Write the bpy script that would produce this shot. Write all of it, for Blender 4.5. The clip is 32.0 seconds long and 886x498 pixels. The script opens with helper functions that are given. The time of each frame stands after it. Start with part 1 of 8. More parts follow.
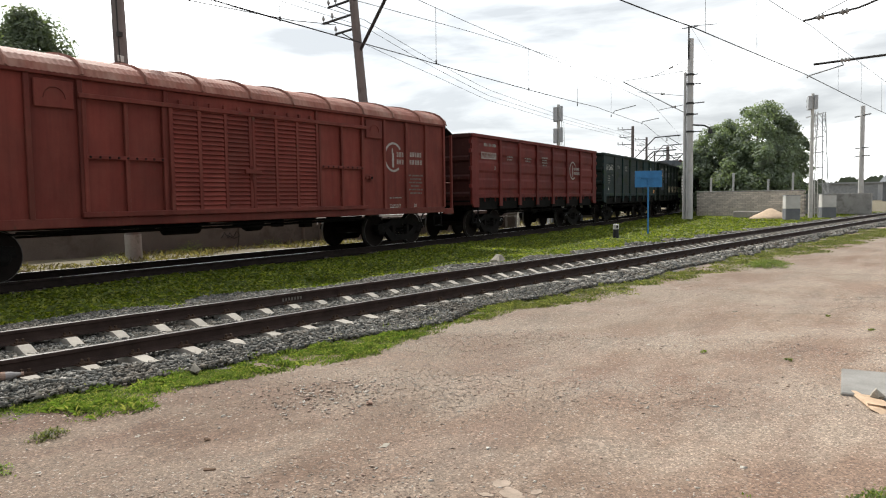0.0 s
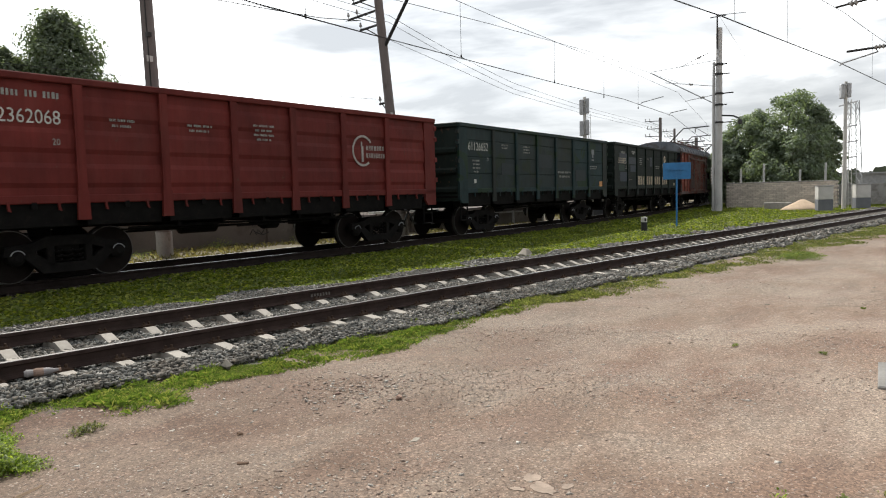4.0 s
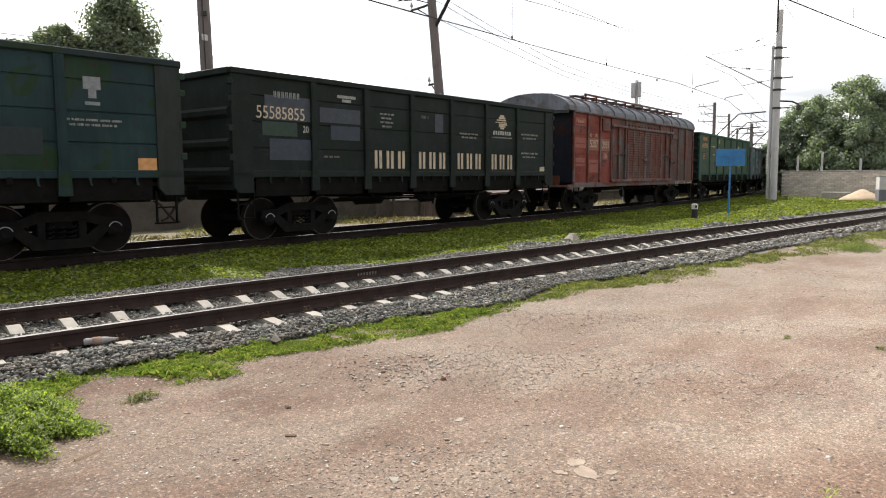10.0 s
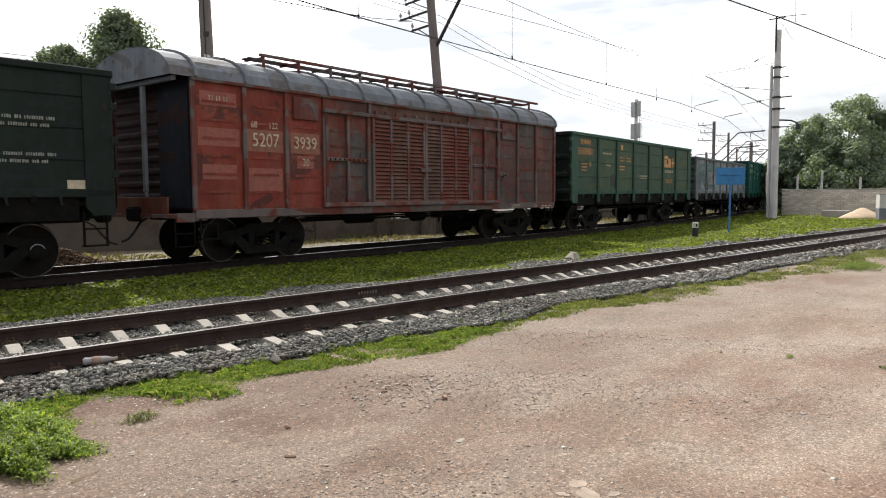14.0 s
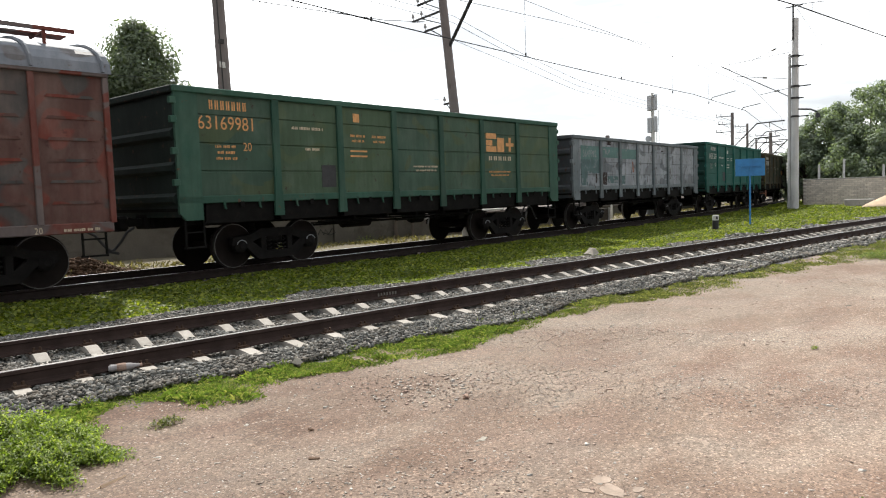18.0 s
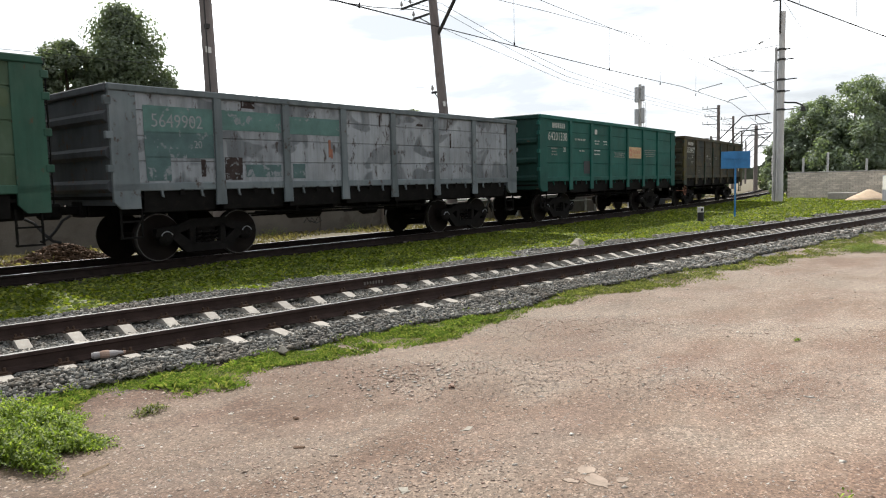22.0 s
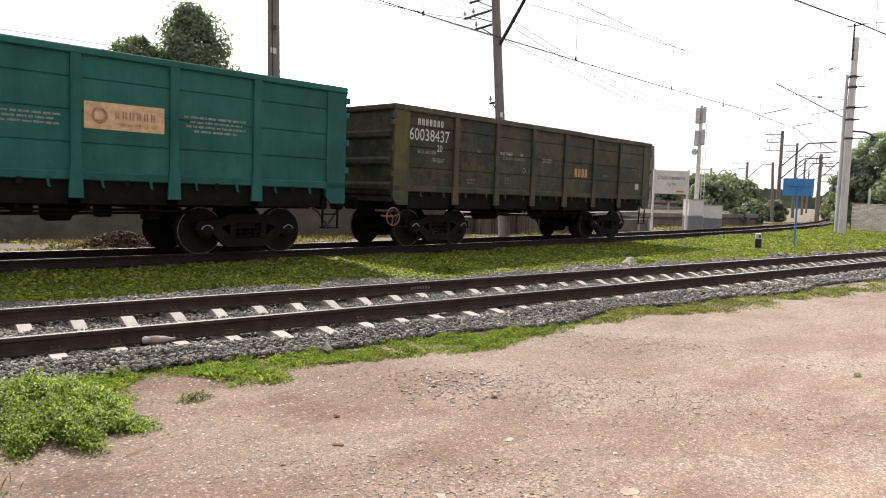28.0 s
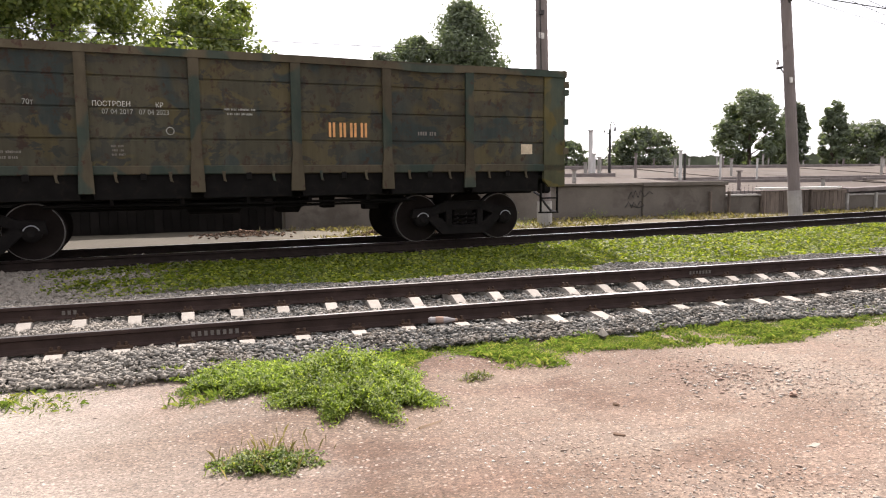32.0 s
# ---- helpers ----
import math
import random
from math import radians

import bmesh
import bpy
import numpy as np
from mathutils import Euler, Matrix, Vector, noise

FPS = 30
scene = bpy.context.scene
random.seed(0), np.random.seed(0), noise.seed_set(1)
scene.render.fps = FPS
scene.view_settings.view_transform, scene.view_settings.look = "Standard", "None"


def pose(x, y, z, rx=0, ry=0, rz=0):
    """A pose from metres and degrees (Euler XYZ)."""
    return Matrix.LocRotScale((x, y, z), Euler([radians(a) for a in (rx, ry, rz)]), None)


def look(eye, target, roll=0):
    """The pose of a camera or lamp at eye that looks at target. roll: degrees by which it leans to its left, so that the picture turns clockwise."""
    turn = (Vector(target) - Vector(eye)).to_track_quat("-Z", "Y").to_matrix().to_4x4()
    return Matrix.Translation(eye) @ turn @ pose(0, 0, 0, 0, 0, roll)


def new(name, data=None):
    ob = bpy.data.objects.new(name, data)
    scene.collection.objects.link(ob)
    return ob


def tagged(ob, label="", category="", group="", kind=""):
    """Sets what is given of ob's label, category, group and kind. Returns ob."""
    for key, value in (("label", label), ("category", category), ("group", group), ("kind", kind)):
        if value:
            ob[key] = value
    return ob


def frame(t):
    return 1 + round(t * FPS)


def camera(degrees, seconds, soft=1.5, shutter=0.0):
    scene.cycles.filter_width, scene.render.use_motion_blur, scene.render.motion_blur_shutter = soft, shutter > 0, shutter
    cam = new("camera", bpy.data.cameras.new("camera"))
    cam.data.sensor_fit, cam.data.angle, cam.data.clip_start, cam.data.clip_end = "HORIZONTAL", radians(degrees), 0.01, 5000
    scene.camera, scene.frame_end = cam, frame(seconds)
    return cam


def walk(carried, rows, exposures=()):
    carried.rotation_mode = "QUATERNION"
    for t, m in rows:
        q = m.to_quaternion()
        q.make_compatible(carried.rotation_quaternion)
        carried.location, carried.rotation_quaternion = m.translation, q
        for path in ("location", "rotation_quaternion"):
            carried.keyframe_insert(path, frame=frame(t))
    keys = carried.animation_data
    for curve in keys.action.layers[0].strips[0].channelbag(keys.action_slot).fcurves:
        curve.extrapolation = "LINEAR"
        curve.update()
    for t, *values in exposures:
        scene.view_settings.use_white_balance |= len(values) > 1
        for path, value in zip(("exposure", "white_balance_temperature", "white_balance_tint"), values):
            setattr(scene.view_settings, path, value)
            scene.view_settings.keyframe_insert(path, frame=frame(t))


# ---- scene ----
cam = camera(62.8, 32.0, soft=1.1, shutter=0.1)
PATH = [
    (0, (-6.811, -7.124, 1.595), -49.865, -4.020, -0.755),
    (0.5, (-6.818, -7.119, 1.591), -49.240, -4.671, -0.408),
    (1, (-6.816, -7.111, 1.594), -49.672, -5.095, -0.530),
    (1.5, (-6.824, -7.108, 1.588), -50.301, -5.852, 0.096),
    (2, (-6.818, -7.105, 1.598), -50.086, -6.101, -0.544),
    (2.5, (-6.828, -7.115, 1.596), -48.900, -4.679, -1.036),
    (3, (-6.827, -7.123, 1.596), -47.906, -4.241, -1.041),
    (3.5, (-6.822, -7.116, 1.596), -47.830, -4.378, -1.368),
    (5.5, (-6.823, -7.116, 1.595), -47.704, -4.339, -1.452),
    (6, (-6.818, -7.120, 1.597), -47.367, -3.878, -1.017),
    (6.5, (-6.817, -7.116, 1.597), -47.805, -3.928, -1.183),
    (7, (-6.805, -7.113, 1.595), -48.411, -5.021, -1.498),
    (7.5, (-6.820, -7.111, 1.599), -48.290, -4.868, -1.617),
    (8, (-6.816, -7.105, 1.593), -48.527, -6.507, -1.331),
    (8.5, (-6.825, -7.107, 1.597), -49.103, -5.790, -1.136),
    (9, (-6.822, -7.113, 1.600), -49.149, -6.471, -1.071),
    (9.5, (-6.846, -7.110, 1.587), -46.259, -5.984, -0.257),
    (10, (-6.847, -7.104, 1.594), -44.230, -5.748, -0.298),
    (10.5, (-6.852, -7.106, 1.579), -42.420, -4.158, -1.337),
    (11, (-6.846, -7.097, 1.585), -42.102, -4.768, -0.911),
    (11.5, (-6.834, -7.097, 1.586), -42.326, -4.925, -1.264),
    (12, (-6.835, -7.097, 1.583), -43.012, -4.856, -1.194),
    (12.5, (-6.844, -7.093, 1.589), -43.635, -4.336, -1.109),
    (13, (-6.844, -7.106, 1.593), -43.173, -3.250, -0.646),
    (13.5, (-6.842, -7.100, 1.595), -44.147, -3.221, -0.932),
    (14, (-6.841, -7.097, 1.598), -44.188, -4.294, -0.315),
    (14.5, (-6.853, -7.105, 1.594), -44.056, -5.259, -0.201),
    (16.5, (-6.852, -7.103, 1.597), -42.437, -4.732, -1.805),
    (17, (-6.853, -7.105, 1.595), -42.024, -4.615, -1.986),
    (17.5, (-6.844, -7.106, 1.596), -42.392, -4.675, -2.089),
    (18, (-6.841, -7.109, 1.596), -42.704, -4.276, -1.929),
    (18.5, (-6.842, -7.098, 1.590), -42.963, -4.846, -1.809),
    (19, (-6.834, -7.101, 1.585), -44.051, -5.749, -0.726),
    (19.5, (-6.835, -7.091, 1.590), -45.110, -6.591, -0.748),
    (20, (-6.830, -7.087, 1.592), -45.585, -6.580, -0.645),
    (20.5, (-6.835, -7.092, 1.589), -45.343, -6.195, -0.389),
    (21, (-6.831, -7.090, 1.589), -45.021, -6.006, -0.777),
    (21.5, (-6.835, -7.088, 1.595), -44.320, -5.609, -1.254),
    (22, (-6.837, -7.095, 1.599), -43.768, -5.168, -1.297),
    (22.5, (-6.834, -7.111, 1.602), -44.072, -4.704, -1.281),
    (23, (-6.839, -7.111, 1.600), -43.280, -4.307, -1.479),
    (23.5, (-6.839, -7.112, 1.600), -43.089, -4.159, -1.736),
    (24, (-6.831, -7.115, 1.590), -43.354, -4.706, -1.699),
    (24.5, (-6.833, -7.109, 1.597), -43.606, -4.878, -1.770),
    (25, (-6.839, -7.099, 1.590), -43.371, -5.102, -1.369),
    (25.5, (-6.844, -7.081, 1.570), -43.665, -6.319, -0.934),
    (27.5, (-6.821, -7.055, 1.568), -41.414, -3.332, 1.309),
    (28, (-6.824, -7.043, 1.558), -39.988, -4.360, 1.944),
    (28.5, (-6.819, -7.033, 1.562), -38.800, -4.567, 1.409),
    (29, (-6.821, -7.020, 1.565), -36.885, -4.839, 1.494),
    (29.5, (-6.822, -7.012, 1.572), -35.265, -4.213, 0.582),
    (30, (-6.829, -7.008, 1.562), -32.725, -3.902, 0.468),
    (30.5, (-6.828, -7.005, 1.551), -31.616, -4.721, 0.215),
    (31, (-6.828, -6.990, 1.558), -29.443, -5.869, 0.616),
    (31.5, (-6.841, -6.967, 1.553), -25.091, -5.954, 0.580),
    (32, (-6.846, -6.952, 1.565), -19.030, -5.981, -0.528),
]
walk(cam, [(t, pose(*p, 90 + pitch, 0, yaw) @ pose(0, 0, 0, 0, 0, roll)) for t, p, yaw, pitch, roll in PATH],
     exposures=[(0.0, 0.07, 6450, 8), (2.0, -0.15, 6450, 7), (4.5, -0.01, 6450, 9), (6.0, -0.06, 6450, 9), (7.0, 0.17, 6500, 10), (9.0, 0.19, 6500, 10), (11.0, 0.55, 6550, 11), (13.5, 0.23, 6450, 10), (18.0, 0.37, 6400, 9), (23.0, 0.22, 6350, 9), (26.0, 0.46, 6500, 11), (28.0, 0.53, 6600, 15), (32.0, 0.79, 6650, 18)])

# ---- light ----
SUN_FROM = Vector((1.1, 3.3, 3.55)).normalized()
elevation = math.asin(SUN_FROM.z)
sun = new("sun", bpy.data.lights.new("sun", "SUN"))
sun.data.energy, sun.data.angle, sun.data.color = 5.0, radians(2.0), (1.0, 0.95, 0.87)
sun.matrix_basis = look(SUN_FROM * 60, (0, 0, 0))

world = bpy.data.worlds.new("sky")
scene.world = world
world.use_nodes = True
wn, wl = world.node_tree.nodes, world.node_tree.links
wn.clear()
w_out, w_bg = wn.new("ShaderNodeOutputWorld"), wn.new("ShaderNodeBackground")
sky = wn.new("ShaderNodeTexSky")
sky.sky_type, sky.sun_disc = "NISHITA", False
sky.sun_elevation, sky.sun_rotation = elevation, math.atan2(SUN_FROM.x, SUN_FROM.y)
w_co, w_map = wn.new("ShaderNodeTexCoord"), wn.new("ShaderNodeMapping")
w_map.inputs["Scale"].default_value = (1.0, 1.0, 4.4)
w_map.inputs["Location"].default_value = (0.35, 0.1, 0.2)
w_noise, w_ramp = wn.new("ShaderNodeTexNoise"), wn.new("ShaderNodeValToRGB")
w_noise.inputs["Scale"].default_value, w_noise.inputs["Detail"].default_value = 2.5, 8.0
w_noise.inputs["Roughness"].default_value, w_noise.inputs["Distortion"].default_value = 0.52, 0.25
ramp = w_ramp.color_ramp
ramp.elements[0].position, ramp.elements[0].color = 0.40, (0.44, 0.455, 0.475, 1)
ramp.elements[1].position, ramp.elements[1].color = 0.64, (1.7, 1.7, 1.7, 1)
mid = ramp.elements.new(0.515)
mid.color = (0.76, 0.77, 0.78, 1)
w_scale = wn.new("ShaderNodeMixRGB")
w_scale.blend_type, w_scale.inputs[0].default_value = "MULTIPLY", 1.0
w_scale.inputs[2].default_value = (0.1, 0.1, 0.1, 1)
w_mix = wn.new("ShaderNodeMixRGB")
w_mix.inputs[0].default_value = 0.92
wl.new(w_co.outputs["Generated"], w_map.inputs["Vector"])
wl.new(w_map.outputs["Vector"], w_noise.inputs["Vector"])
wl.new(w_noise.outputs["Fac"], w_ramp.inputs["Fac"])
wl.new(sky.outputs["Color"], w_scale.inputs[1])
wl.new(w_scale.outputs["Color"], w_mix.inputs[1])
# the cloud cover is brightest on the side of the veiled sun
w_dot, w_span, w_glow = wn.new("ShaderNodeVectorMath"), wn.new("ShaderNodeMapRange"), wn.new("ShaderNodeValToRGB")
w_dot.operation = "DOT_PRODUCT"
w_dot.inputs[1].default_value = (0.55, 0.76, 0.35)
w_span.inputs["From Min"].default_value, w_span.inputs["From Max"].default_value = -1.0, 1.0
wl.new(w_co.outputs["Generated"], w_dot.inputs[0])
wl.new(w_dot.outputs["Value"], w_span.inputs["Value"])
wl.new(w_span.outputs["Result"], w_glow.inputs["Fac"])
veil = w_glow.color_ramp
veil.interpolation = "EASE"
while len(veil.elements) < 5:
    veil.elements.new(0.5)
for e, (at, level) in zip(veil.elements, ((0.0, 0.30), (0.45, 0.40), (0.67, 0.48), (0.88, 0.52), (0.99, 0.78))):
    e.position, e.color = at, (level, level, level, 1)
w_lit = wn.new("ShaderNodeMixRGB")
w_lit.blend_type, w_lit.inputs[0].default_value = "MULTIPLY", 1.0
wl.new(w_ramp.outputs["Color"], w_lit.inputs[1])
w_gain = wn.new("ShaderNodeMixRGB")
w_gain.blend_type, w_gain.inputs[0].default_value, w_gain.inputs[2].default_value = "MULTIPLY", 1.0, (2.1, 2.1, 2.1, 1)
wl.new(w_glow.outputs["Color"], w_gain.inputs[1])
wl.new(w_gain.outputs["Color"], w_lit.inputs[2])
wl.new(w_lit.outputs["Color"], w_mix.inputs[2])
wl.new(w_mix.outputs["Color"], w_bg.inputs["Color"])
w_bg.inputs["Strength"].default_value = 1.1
wl.new(w_bg.outputs["Background"], w_out.inputs["Surface"])

# ---- materials ----
def nodes_of(name):
    m = bpy.data.materials.new(name)
    m.use_nodes = True
    nt = m.node_tree
    return m, nt, nt.nodes["Principled BSDF"]


def noise_node(nt, scale, detail=4.0, stretch=(1, 1, 1), rough=0.55, shifted=False):
    co, mp, nz = nt.nodes.new("ShaderNodeTexCoord"), nt.nodes.new("ShaderNodeMapping"), nt.nodes.new("ShaderNodeTexNoise")
    mp.inputs["Scale"].default_value = stretch
    nt.links.new(co.outputs["Object"], mp.inputs["Vector"])
    if shifted:
        # alike pieces share a mesh: move the pattern on from one to the next
        info, far = nt.nodes.new("ShaderNodeObjectInfo"), nt.nodes.new("ShaderNodeMath")
        far.operation = "MULTIPLY"
        far.inputs[1].default_value = 61.0
        nt.links.new(info.outputs["Random"], far.inputs[0])
        nt.links.new(far.outputs[0], mp.inputs["Location"])
    nt.links.new(mp.outputs["Vector"], nz.inputs["Vector"])
    nz.inputs["Scale"].default_value, nz.inputs["Detail"].default_value, nz.inputs["Roughness"].default_value = scale, detail, rough
    return nz


def ramp_node(nt, src, stops):
    r = nt.nodes.new("ShaderNodeValToRGB")
    el = r.color_ramp.elements
    while len(el) < len(stops):
        el.new(0.5)
    for e, (p, c) in zip(el, stops):
        e.position, e.color = p, (*c, 1) if len(c) == 3 else c
    nt.links.new(src, r.inputs["Fac"])
    return r.outputs["Color"]


def mix_node(nt, fac, a, b, mode="MIX"):
    m = nt.nodes.new("ShaderNodeMixRGB")
    m.blend_type = mode
    for sock, v in zip(m.inputs, (fac, a, b)):
        if hasattr(v, "is_linked"):
            nt.links.new(v, sock)
        elif isinstance(v, (int, float)):
            sock.default_value = v
        else:
            sock.default_value = (*v, 1)
    return m.outputs["Color"]


def bump(nt, bsdf, src, strength, distance):
    b = nt.nodes.new("ShaderNodeBump")
    b.inputs["Strength"].default_value, b.inputs["Distance"].default_value = strength, distance
    nt.links.new(src, b.inputs["Height"])
    nt.links.new(b.outputs["Normal"], bsdf.inputs["Normal"])


def grey(v):
    return (v, v, v)


def surface(name, color, rough=0.8, metal=0.0, vary=0.25, scale=3.0, fine=40.0, relief=0.3, depth=0.004, stain=None, stain_at=(0.55, 0.7), stretch=(1, 1, 1), per_object=0.0, per_island=0.0):
    """Base colour with two scales of variation, an optional stain and fine relief."""
    m, nt, b = nodes_of(name)
    big, small = noise_node(nt, scale, 5, stretch), noise_node(nt, fine, 3)
    c = ramp_node(nt, big.outputs["Fac"], [(0.3, tuple(x * (1 - vary) for x in color)), (0.7, tuple(min(1, x * (1 + vary)) for x in color))])
    c = mix_node(nt, 0.5, c, ramp_node(nt, small.outputs["Fac"], [(0.3, grey(0.72)), (0.7, grey(1.0))]), "MULTIPLY")
    if stain:
        sp = noise_node(nt, scale * 1.7, 8, stretch, 0.65)
        sp.inputs["Distortion"].default_value = 0.4
        c = mix_node(nt, ramp_node(nt, sp.outputs["Fac"], [(stain_at[0], grey(0)), (stain_at[1], grey(1))]), c, stain)
    if per_object:
        info = nt.nodes.new("ShaderNodeObjectInfo")
        c = mix_node(nt, 1.0, c, ramp_node(nt, info.outputs["Random"], [(0, grey(1 - per_object)), (1, grey(1.0))]), "MULTIPLY")
    if per_island:
        geo = nt.nodes.new("ShaderNodeNewGeometry")
        c = mix_node(nt, 1.0, c, ramp_node(nt, geo.outputs["Random Per Island"], [(0, grey(1 - per_island)), (1, grey(1.0))]), "MULTIPLY")
    nt.links.new(c, b.inputs["Base Color"])
    b.inputs["Roughness"].default_value, b.inputs["Metallic"].default_value = rough, metal
    b.inputs["Specular IOR Level"].default_value = 0.12 if rough > 0.7 else 0.45
    bump(nt, b, small.outputs["Fac"], relief, depth)
    return m


def wagon_paint(name, color, rust=(0.09, 0.045, 0.028), rust_from=0.56, fade=(0.5, 0.5, 0.5), fade_amount=0.15, streak=0.25, chips=(1, 1, 0.8), patches=None, patch_from=0.6, alt=None, third=None, peel=None):
    """Old sprayed paint on steel: cloudy fading, vertical run marks, rust spots, optional repainted patches."""
    m, nt, b = nodes_of(name)
    cloud = noise_node(nt, 0.9, 5, shifted=True)
    c = ramp_node(nt, cloud.outputs["Fac"], [(0.3, tuple(x * 0.72 for x in color)), (0.7, tuple(min(1, x * 1.2) for x in color))])
    if patches:
        bx = noise_node(nt, 1.1, 2, (0.9, 0.9, 1.3), 0.4, shifted=True)
        bx.inputs["Distortion"].default_value = 0.8
        c = mix_node(nt, ramp_node(nt, bx.outputs["Fac"], [(patch_from, grey(0)), (patch_from + 0.03, grey(1))]), c, patches)
    if third:
        cx = noise_node(nt, 0.85, 2, (1.1, 1.1, 1.0), 0.4, shifted=True)
        cx.inputs["Distortion"].default_value = 1.0
        c = mix_node(nt, ramp_node(nt, cx.outputs["Fac"], [(0.40, grey(1)), (0.44, grey(0))]), c, third)
    if peel:
        px = noise_node(nt, 2.6, 8, (1.0, 1.0, 1.5), 0.68, shifted=True)
        px.inputs["Distortion"].default_value = 0.6
        c = mix_node(nt, ramp_node(nt, px.outputs["Fac"], [(0.53, grey(0)), (0.56, grey(1))]), c, peel)
    if alt:
        pick = nt.nodes.new("ShaderNodeObjectInfo")
        c = mix_node(nt, ramp_node(nt, pick.outputs["Random"], [(0.35, grey(0)), (0.9, grey(0.85))]), c, alt)
    dust = noise_node(nt, 2.2, 6, (1, 1, 0.5), 0.6, shifted=True)
    c = mix_node(nt, ramp_node(nt, dust.outputs["Fac"], [(0.45, grey(0)), (0.75, grey(fade_amount))]), c, fade)
    run = noise_node(nt, 3.0, 4, (2.6, 2.6, 0.18), 0.6, shifted=True)
    c = mix_node(nt, streak, c, ramp_node(nt, run.outputs["Fac"], [(0.35, grey(0.45)), (0.6, grey(1.05))]), "MULTIPLY")
    spots = noise_node(nt, 5.5, 9, chips, 0.7, shifted=True)
    where = ramp_node(nt, spots.outputs["Fac"], [(rust_from, grey(0)), (rust_from + 0.08, grey(1))])
    c = mix_node(nt, where, c, rust)
    info = nt.nodes.new("ShaderNodeObjectInfo")
    c = mix_node(nt, 1.0, c, ramp_node(nt, info.outputs["Random"], [(0, grey(0.82)), (1, grey(1.08))]), "MULTIPLY")
    nt.links.new(c, b.inputs["Base Color"])
    b.inputs["Roughness"].default_value = 0.68
    b.inputs["Specular IOR Level"].default_value = 0.2
    dent = noise_node(nt, 1.6, 3, shifted=True)
    mixed = mix_node(nt, 0.25, dent.outputs["Fac"], spots.outputs["Fac"])
    bump(nt, b, mixed, 0.5, 0.035)
    return m


